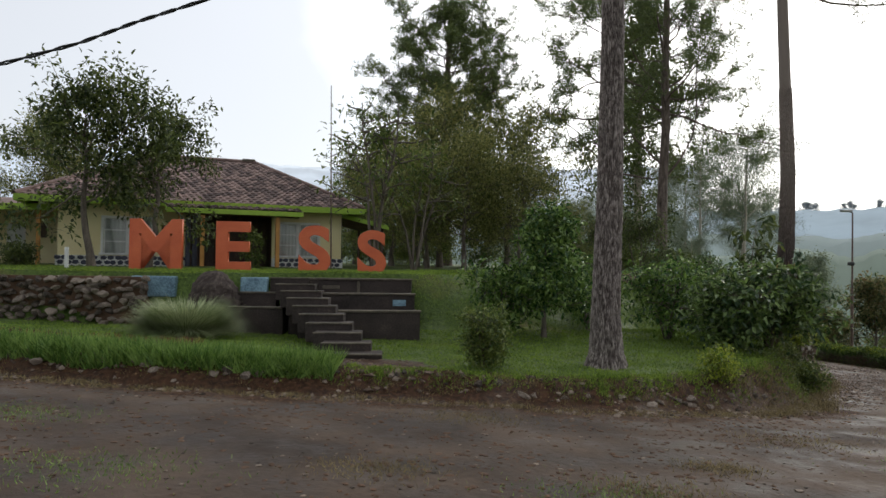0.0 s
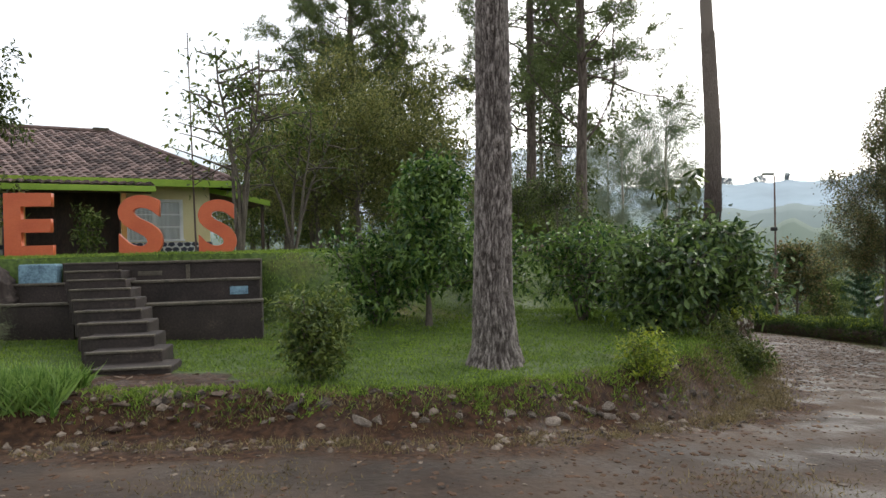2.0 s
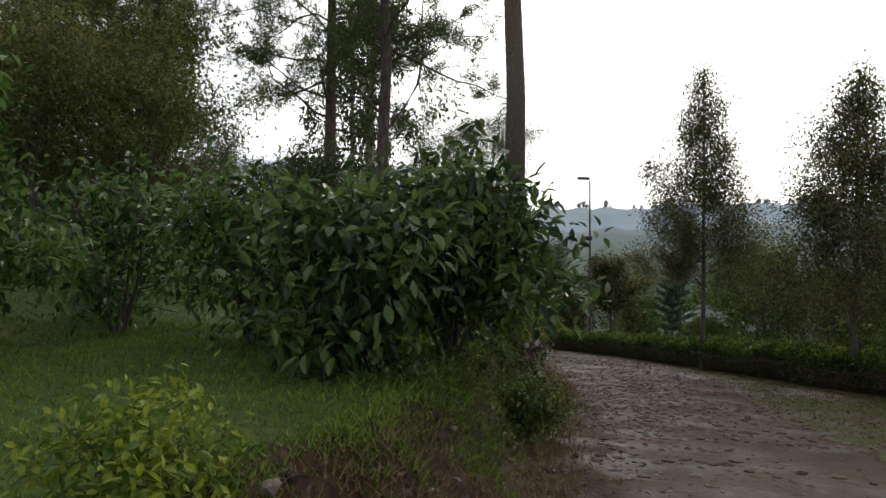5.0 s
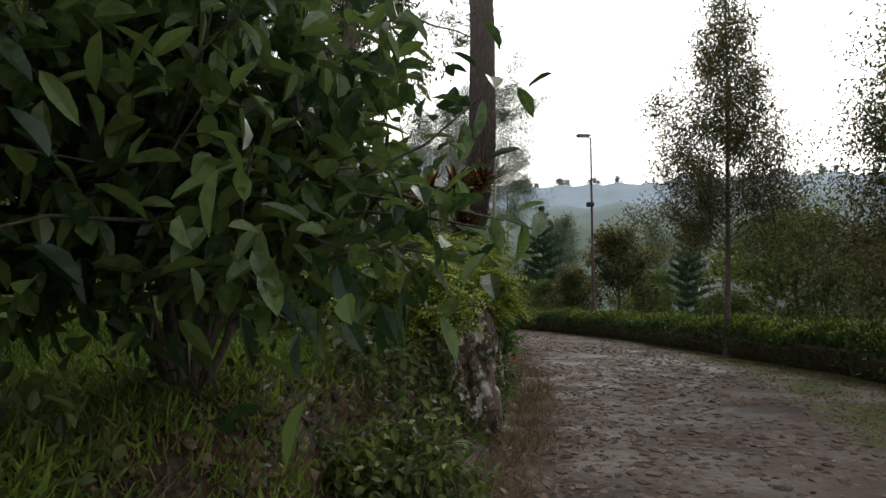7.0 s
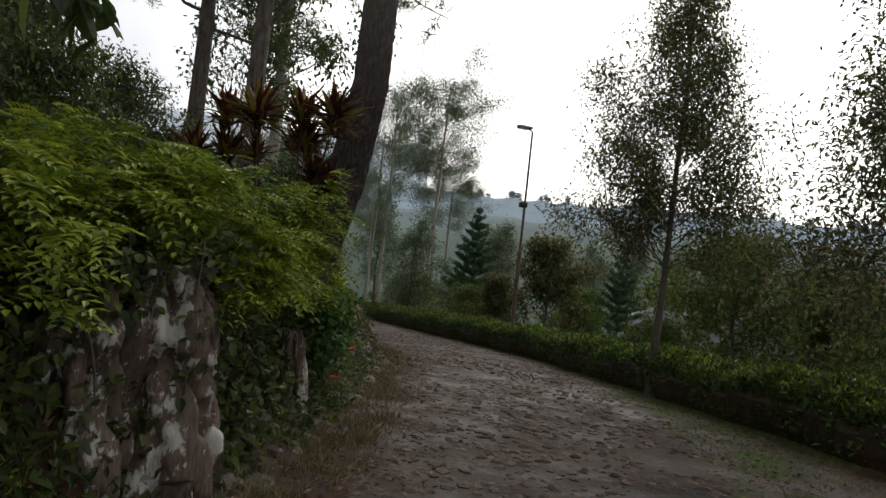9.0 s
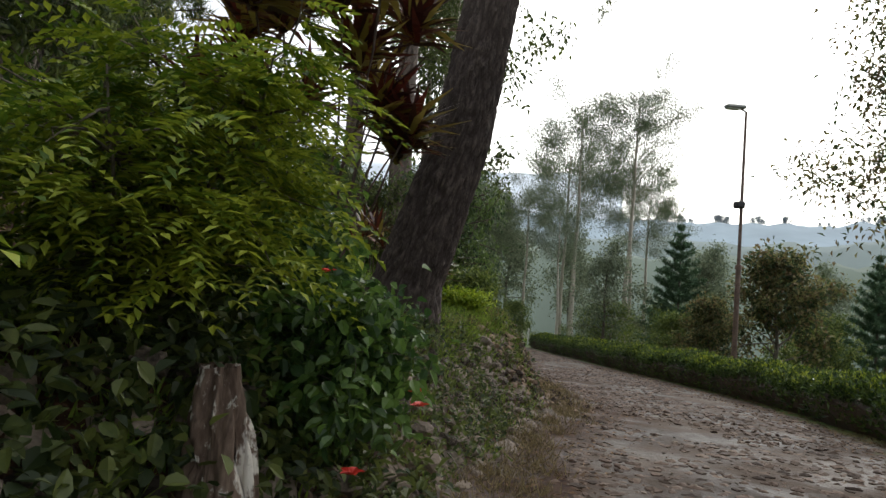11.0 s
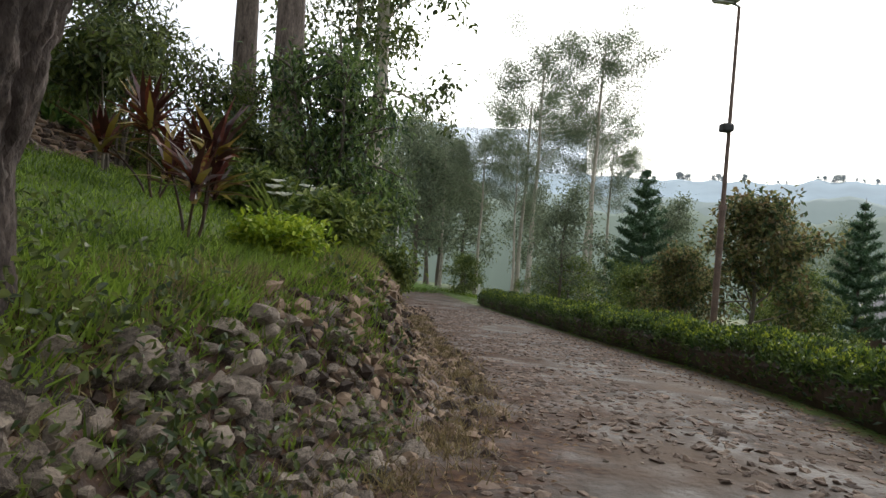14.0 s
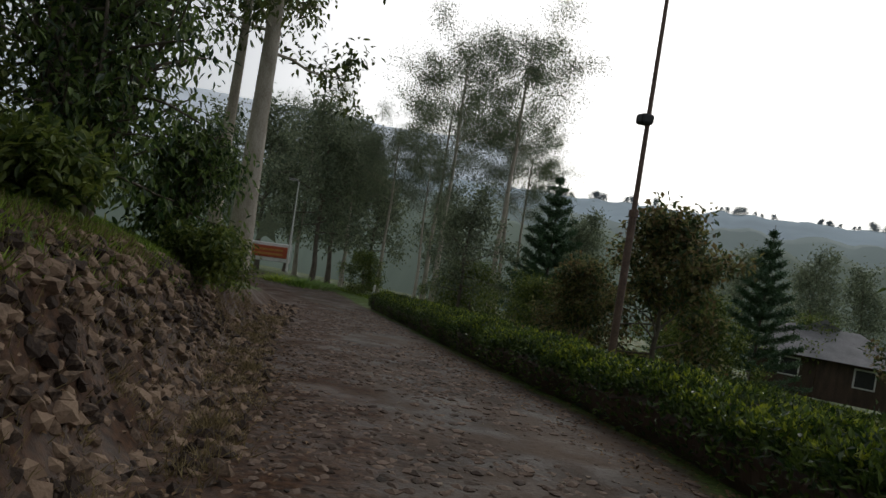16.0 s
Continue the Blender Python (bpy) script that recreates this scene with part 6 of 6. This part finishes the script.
for x, y, s, a in ((27.5, 22.0, 0.75, 130), (22.6, 27.5, 0.4, 200), (30.0, 25.0, 0.8, 280), (24.0, 17.5, 0.9, 20), (29.5, 17.0, 1.0, 90), (21.5, 11.5, 0.9, 170), (34.0, 30.0, 1.0, 220), (24.8, 43.5, 0.6, 75), (30.5, 42.0, 0.6, 15), (38.0, 52.0, 0.95, 200), (27.5, 58.0, 0.8, 120), (33.0, 62.0, 0.9, 30), (22.0, 63.0, 0.6, 10), (46.0, 52.0, 1.0, 140), (36.0, 24.0, 1.0, 0), (45.0, 36.0, 1.1, 60), (50.0, 44.0, 1.1, 160), (30.5, 69.0, 0.8, 250), (38.5, 70.0, 0.9, 100)):
    again(dark_low, x, y, s, a)
for x, y, s, a in ((-4.0, 38.0, 0.75, 20), (-1.0, 40.0, 0.8, 140), (2.5, 37.0, 0.7, 250), (-7.0, 46.0, 0.9, 60), (-2.5, 50.0, 1.0, 80)):
    again(dark_low, x, y, s, a)


# ---- village roofs below the road ----
def cottage(x, y, w, d, h, rz, label, wallmat="white_paint", lift=0.0):
    z = land1(x, y) - 0.3 + lift
    t = thing("cottage", (x, y, z), label, "house", "village houses", rz=rz)
    part("wall", [box(-w / 2, w / 2, -d / 2, -d / 2 + 0.15, 0, h), box(-w / 2, w / 2, d / 2 - 0.15, d / 2, 0, h), box(-w / 2, -w / 2 + 0.15, -d / 2 + 0.15, d / 2 - 0.15, 0, h), box(w / 2 - 0.15, w / 2, -d / 2 + 0.15, d / 2 - 0.15, 0, h)], M[wallmat], t)
    o, r = 0.6, 1.3
    RVc = np.array([(-w / 2 - o, -d / 2 - o, h - 0.1), (w / 2 + o, -d / 2 - o, h - 0.1), (w / 2 + o, d / 2 + o, h - 0.1), (-w / 2 - o, d / 2 + o, h - 0.1), (-w / 4, 0, h + r), (w / 4, 0, h + r)], float)
    part("roof", [(RVc, np.array([[0, 1, 5, 4], [2, 3, 4, 5], [3, 2, 1, 0]])), (RVc, np.array([[1, 2, 5], [3, 0, 4]]))], M["grey_roof"], t, "weathered grey roof")
    part("gablet", (np.array([(-w / 8, -0.1, h + r), (w / 8, -0.1, h + r), (0, -0.1, h + r + 0.5), (-w / 8, 0.1, h + r), (w / 8, 0.1, h + r), (0, 0.1, h + r + 0.5)]), np.array([[0, 1, 2], [5, 4, 3]])), M["grey_roof"], t)
    for q in (-w / 4, w / 4):
        wi = part("window", bev_box(q - 0.5, q + 0.5, -d / 2 - 0.04, -d / 2 + 0.02, 0.9, 1.9), M["white_paint"], t)
        part("pane", bev_box(q - 0.42, q + 0.42, -d / 2 - 0.06, -d / 2 - 0.03, 0.98, 1.82, 0.005), M["cable"], wi)
    part("door", bev_box(-0.45, 0.45, -d / 2 - 0.05, -d / 2 + 0.02, 0, 2.0), M["dark_wood"], t)
    return t


cottage(45.6, 51.0, 6.8, 5.4, 2.2, -40, "small village house with a grey roof below the road", "dark_wood", 0.9)
cottage(33.0, 33.0, 4.0, 3.5, 2.0, -35, "small white village house under trees")
cottage(27.5, 20.0, 4.0, 3.5, 2.0, -45, "small pink-walled village house under trees", "yellow_wall")

# ---- monument and flower bed at the bend ----
mon = thing("village_monument", (16.1, 71.0, -4.6), "red and white village monument with a green star", "monument")
part("plinth", bev_box(-1.9, 1.9, -0.4, 0.4, 0, 1.3, 0.05), M["white_paint"], mon)
part("panel", bev_box(-1.6, 1.6, -0.46, -0.4, 0.3, 1.1, 0.02), M["orange_side"], mon, "dark red sign panel")
for k in range(2):
    part("lettering_bar", bev_box(-1.3, 1.3, -0.48, -0.46, 0.45 + 0.3 * k, 0.6 + 0.3 * k, 0.01), M["amber_wood"], mon)
sa = np.arange(10) / 10 * 2 * math.pi + math.pi / 2
sr = np.where(np.arange(10) % 2 == 0, 1.25, 0.55)
SV = np.concatenate([np.column_stack([np.cos(sa) * sr, np.full(10, -0.15), 2.3 + np.sin(sa) * sr]), np.column_stack([np.cos(sa) * sr, np.full(10, 0.15), 2.3 + np.sin(sa) * sr])])
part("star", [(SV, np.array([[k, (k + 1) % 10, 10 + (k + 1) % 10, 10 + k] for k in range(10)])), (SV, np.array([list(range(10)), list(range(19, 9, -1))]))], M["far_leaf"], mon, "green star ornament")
rosette("flower_bed", 18.3, 62.6, 900, 0.55, 0.05, M["border_grass"], "yellow-green planted bed at the bend of the road", spread=2.2, curl=0.5)
rosette("flower_bed", 16.9, 63.2, 500, 0.45, 0.05, M["lime"], "yellow-green planted bed at the bend of the road", spread=1.2, curl=0.5)
marker2 = thing("marker_post", (21.6, 57.0, land1(21.6, 57.0)), "short white marker post beside the hedge", "post")
part("post", bev_box(-0.05, 0.05, -0.05, 0.05, 0, 1.0, 0.01), M["white_paint"], marker2)


# ---- distant wooded hills ----
def haze_hill(name, dist, height, spread, a0, a1, seed, tone, glow, label):
    """A wooded ridge far off, with mist put into its pale colour and glow."""
    m = bpy.data.materials.new(name)
    m.use_nodes = True
    nn, ll = m.node_tree.nodes, m.node_tree.links
    bs = nn["Principled BSDF"]
    nz = nn.new("ShaderNodeTexNoise")
    nz.inputs["Scale"].default_value, nz.inputs["Detail"].default_value = 0.022, 8
    tc = nn.new("ShaderNodeTexCoord")
    ll.new(tc.outputs["Object"], nz.inputs["Vector"])
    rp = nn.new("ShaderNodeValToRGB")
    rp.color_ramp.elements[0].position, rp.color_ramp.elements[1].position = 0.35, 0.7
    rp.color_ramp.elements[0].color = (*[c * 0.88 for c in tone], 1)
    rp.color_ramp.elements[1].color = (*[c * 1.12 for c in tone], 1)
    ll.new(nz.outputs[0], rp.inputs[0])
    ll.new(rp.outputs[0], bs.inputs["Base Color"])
    # the glow imitates mist-scattered light; the ridge itself is no source
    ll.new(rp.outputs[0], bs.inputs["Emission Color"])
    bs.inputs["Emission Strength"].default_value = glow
    bs.inputs["Roughness"].default_value = 1.0
    r = np.random.default_rng(seed)
    ang = np.linspace(radians(a0), radians(a1), 360)
    base = sum(np.sin(ang * f + r.uniform(0, 6)) / f for f in (3, 7, 13, 29))
    soften = lambda a: np.convolve(a, [0.15, 0.22, 0.26, 0.22, 0.15], "same")  # noqa: E731
    crest = height * (1 + 0.22 * base) + soften(np.abs(r.normal(size=360))) * spread * 1.5
    rows = []
    for q, (dd, hh) in enumerate(((0.62, 0.0), (0.72, 0.28), (0.84, 0.62), (0.95, 0.93), (1.0, 1.0), (1.06, 0.2))):
        z = -12 + (crest + 12) * hh + (soften(r.normal(size=360)) * spread * 0.6 if 0 < q < 4 else 0)
        rows.append(np.stack([np.sin(ang) * dist * dd, np.cos(ang) * dist * dd, z], 1))
    V = np.concatenate(rows)
    F = np.array([[q * 360 + k, q * 360 + k + 1, (q + 1) * 360 + k + 1, (q + 1) * 360 + k] for q in range(5) for k in range(359)])
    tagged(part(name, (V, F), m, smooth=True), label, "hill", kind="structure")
    return ang, crest


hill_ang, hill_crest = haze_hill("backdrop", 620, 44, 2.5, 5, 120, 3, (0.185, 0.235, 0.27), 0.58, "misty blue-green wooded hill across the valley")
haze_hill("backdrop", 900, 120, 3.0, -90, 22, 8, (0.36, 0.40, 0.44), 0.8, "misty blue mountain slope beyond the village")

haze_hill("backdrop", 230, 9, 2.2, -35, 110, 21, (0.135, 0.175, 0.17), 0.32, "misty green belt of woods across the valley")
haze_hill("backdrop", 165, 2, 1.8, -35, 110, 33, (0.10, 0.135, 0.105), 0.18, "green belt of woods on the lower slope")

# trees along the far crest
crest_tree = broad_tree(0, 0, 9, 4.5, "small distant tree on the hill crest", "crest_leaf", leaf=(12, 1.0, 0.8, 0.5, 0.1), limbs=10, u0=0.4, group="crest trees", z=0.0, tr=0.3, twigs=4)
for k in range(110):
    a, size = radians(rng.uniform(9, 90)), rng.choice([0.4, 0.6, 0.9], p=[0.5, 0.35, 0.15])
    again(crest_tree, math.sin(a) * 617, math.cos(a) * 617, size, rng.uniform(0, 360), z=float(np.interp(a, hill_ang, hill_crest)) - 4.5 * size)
bpy.data.objects.remove(crest_tree.children[0]), bpy.data.objects.remove(crest_tree.children[0]), bpy.data.objects.remove(crest_tree)


# ---- grass and low growth ----
def turf(name, n, x0, x1, y0, y1, test, mat, length, width, label, category="grass", lo=0.7):
    p = np.column_stack([rng.uniform(x0, x1, n), rng.uniform(y0, y1, n)])
    p = p[test(p[:, 0], p[:, 1])]
    n = len(p)
    P = np.column_stack([p, land(p[:, 0], p[:, 1]) - 0.01])
    ax = unit(n)
    ax[:, 2] = np.abs(ax[:, 2]) + lo
    ob = part(name, turf_blades(P, ax, rng.uniform(0.5, 1.2, n) * length, width), mat)
    return tagged(ob, label, category, kind="stuff")


inside = lambda x, y: side_distance(LEFT_EDGE, x, y)  # noqa: E731
turf("lawn_grass", 230000, -9, 11.5, 9.3, 22, lambda x, y: (inside(x, y) > 0.42) & (side_distance(BROW, x, y) < 3) & ~((np.abs(x + 1.0 - (11 - y) * 0.28) < 0.7 + (11 - y) * 0.24) & (y < 11.1)), M["grass"], 0.058, 0.011, "short green lawn grass")
turf("bank_grass", 120000, 5.5, 15.5, 14, 40, lambda x, y: (inside(x, y) > 0.6) & (inside(x, y) < 7.5) & ((side_distance(BROW, x, y) < -2.2) | (y < 20)), M["grass"], 0.10, 0.013, "rough green grass on top of the bank")


def turf_at(name, P, mat, length, width, label, category, lo=0.5):
    ax = unit(len(P))
    ax[:, 2] = np.abs(ax[:, 2]) + lo
    return tagged(part(name, turf_blades(P, ax, rng.uniform(0.4, 1.2, len(P)) * length, width), mat), label, category, kind="stuff")


def clumped(n, per, *args, sd=0.07, **kw):
    """Places gathered in tussocks on the bank."""
    c = np.repeat(edge_spots(n, *args, **kw), per, axis=0)
    c[:, :2] += rng.normal(size=(len(c), 2)) * sd
    c[:, 2] = land(c[:, 0], c[:, 1]) - 0.005
    return c


turf_at("bank_weeds", np.concatenate([clumped(200, 40, 12.0, 20.0, 1.1, 0.05, sd=0.09), clumped(70, 40, 20.0, 26.0, 0.8, 0.05, sd=0.08), clumped(420, 40, 19.0, 26.0, 1.6, 0.6, sd=0.10), clumped(120, 40, 25.0, 36.0, 1.3, 0.8, sd=0.09)]), M["grass"], 0.13, 0.012, "green tussocks between the bank stones", "weeds")
turf_at("dry_grass", np.concatenate([clumped(700, 40, 10.2, 40.0, 0.6, -0.5, sd=0.10), clumped(200, 40, 20.0, 30.0, 1.1, 0.7, sd=0.1)]), M["dry_grass"], 0.13, 0.007, "dry brown grass along the bank", "grass")
turf_at("edge_grass", clumped(380, 40, 8.0, 14.0, 0.8, 0.25, x0=-9, x1=8.5), M["grass"], 0.07, 0.012, "green grass spilling over the lawn edging", "grass")
turf_at("edge_dry_grass", clumped(420, 36, 8.0, 13.0, 0.5, -0.5, x0=-7, x1=8.5), M["dry_grass"], 0.07, 0.008, "dry grass along the lawn edging", "grass")
wl_ = np.concatenate([edge_spots(260, 12.0, 20.0, 1.0, 0.1), edge_spots(300, 19.5, 22.3, 1.0, 0.05), edge_spots(90, 22.3, 23.5, 0.8, 0.1), edge_spots(60, 23.0, 26.0, 0.8, 0.1), edge_spots(260, 18.5, 24.0, 2.2, 0.7)])
weeds = part("leafy_weeds", leaf_cloud(wl_ + [0, 0, 0.05], 16, 0.07, 0.06, 0.034, "leaf", 0.0), M["leaf_dark"])
tagged(weeds, "small leafy weeds growing between the bank stones", "weeds", kind="stuff")
iv = np.concatenate([edge_spots(300, 14.5, 20.5, 0.75, 0.15), edge_spots(300, 16.6, 19.6, 0.7, 0.2)])
ivy = part("ivy", leaf_cloud(iv + [0, 0, 0.03], 15, 0.09, 0.085, 0.055, "leaf", 0.4), M["leaf_dark"])
tagged(ivy, "dark green creeper hanging over the stony bank", "creeper", kind="stuff")
for k, (x, y, r) in enumerate(((1.35, 4.7, 0.28), (1.7, 5.0, 0.2), (-0.45, 5.1, 0.2), (-2.4, 4.6, 0.3), (4.3, 7.6, 0.3), (2.6, 5.9, 0.15), (-4.2, 6.5, 0.3), (0.4, 7.9, 0.25), (6.5, 8.4, 0.3), (5.2, 6.4, 0.25))):
    q = np.column_stack([x + rng.normal(size=700) * r * 1.4, y + rng.normal(size=700) * r])
    turf_at("grass_patch", np.column_stack([q, land(q[:, 0], q[:, 1])]), M["dry_grass"] if k % 3 else M["border_grass"], 0.045, 0.006, "sparse flattened grass patch on the earth road", "grass")
turf("verge_grass", 70000, 9, 20, 10, 31, lambda x, y: (-side_distance(strip, x, y) > 0.05) & (-side_distance(HEDGE_LINE, x, y) < 0.15) & (wavy(x, y, 0.7) > -0.35), M["dry_grass"], 0.05, 0.008, "thin trodden grass on the road verge")
turf("verge_green", 14000, 9, 20, 10, 31, lambda x, y: (-side_distance(strip, x, y) > 0.3) & (-side_distance(HEDGE_LINE, x, y) < 0.15) & (wavy(x, y, 0.5) > 0.1), M["grass"], 0.05, 0.010, "thin green grass on the road verge")
turf("slope_grass", 60000, 19, 45, 8, 65, lambda x, y: -side_distance(HEDGE_LINE, x, y) > 1.3, M["grass"], 0.30, 0.05, "rough green growth on the slope below the road")
turf("border_plants", 34000, -12, -1.5, 9.2, 10.6, lambda x, y: (inside(x, y) > 0.25) & (inside(x, y) < 0.95), M["border_grass"], 0.30, 0.022, "bright green border of spider plants along the lawn", "border plants")
turf("maroon_plants", 9000, -9, -4.2, 10.9, 11.7, lambda x, y: wavy(x, y, 0.7) > -0.4, M["strap"], 0.13, 0.03, "low maroon bedding plants on the lawn", "bedding plants")
turf("terrace_grass", 40000, -12, 8, 14.6, 22, lambda x, y: (side_distance(BROW, x, y) > -0.1) & (side_distance(BROW, x, y) < 4), M["grass"], 0.08, 0.014, "short grass on the terrace")

# fallen leaves on the verge and the foot of the bank
lp = np.column_stack([rng.uniform(-7, 20, 60000), rng.uniform(8, 38, 60000)])
ld, lh = side_distance(LEFT_EDGE, lp[:, 0], lp[:, 1]), -side_distance(HEDGE_LINE, lp[:, 0], lp[:, 1])
lv = -side_distance(strip, lp[:, 0], lp[:, 1])
lp = lp[(((ld < 0.5) & (ld > -0.9 - 0.3 * rng.random(len(lp)))) | ((lh < 0.1) & ((lh > -1.0) | (lv > -0.2)))) & ((lp[:, 1] > 12) | (rng.random(len(lp)) < 0.4))]
litter = part("leaf_litter", blades(np.column_stack([lp, land(lp[:, 0], lp[:, 1]) + 0.012]), np.column_stack([rng.normal(size=(len(lp), 2)), rng.normal(size=len(lp)) * 0.15]), np.tile([0, 0, 1.0], (len(lp), 1)) + unit(len(lp)) * 0.3, 0.06, 0.03, "diamond"), M["litter"])
tagged(litter, "brown fallen leaves along the road edges", "leaf litter", kind="stuff")

# leafy plants along the brow of the rubble slope
bl = strip_points(BROW, 0.36)
bl = bl[(bl[:, 1] > 21) & (bl[:, 1] < 38) & (bl[:, 0] > 5)]
for k, (x, y) in enumerate(bl):
    x, y = x + rng.uniform(0.2, 1.5), y + rng.uniform(-0.3, 0.3)
    rosette("border_plant", x, y, 70, rng.uniform(0.5, 0.75), 0.06, M["hibiscus"], "broad-leaved green border plant on the terrace brow", curl=0.45, spread=0.18, lo=0.2, group="terrace border plants")

# shrub by the porch and garden growth before the house
pm = house.matrix_basis @ Vector((6.0, -1.7, 0.0))
bush("porch_shrub", pm.x, pm.y, "slim potted shrub beside the porch post", 1.5, 0.4, 4, (9, 0.08, 0.13, 0.05, 0.2), M["bark"], M["leaf"], limbs_per=4, z=TERRACE - 0.1)
pm = house.matrix_basis @ Vector((-0.9, -0.9, 0.0))
bush("porch_shrub", pm.x, pm.y, "dark shrub at the corner of the bungalow", 0.8, 0.7, 7, (10, 0.08, 0.11, 0.05, 0.2), M["bark"], M["leaf_dark"], limbs_per=5, z=TERRACE - 0.1)

# sapling with large dark leaves over the bank
sap = grow("large_leaf_sapling", (8.6, 17.9, land1(8.6, 17.9) - 0.05), "slender sapling with a few large dark leaves on the bank", "tree", straight(2.9, 0.03), 0.03, ring_limbs(6, 0.55, 0.98, 0.9, 0.5, 0.2, 0.8), 3, (3, 0.08, 0.28, 0.11, 0.7), M["bark"], M["leaf_dark"], twig_len=0.35)
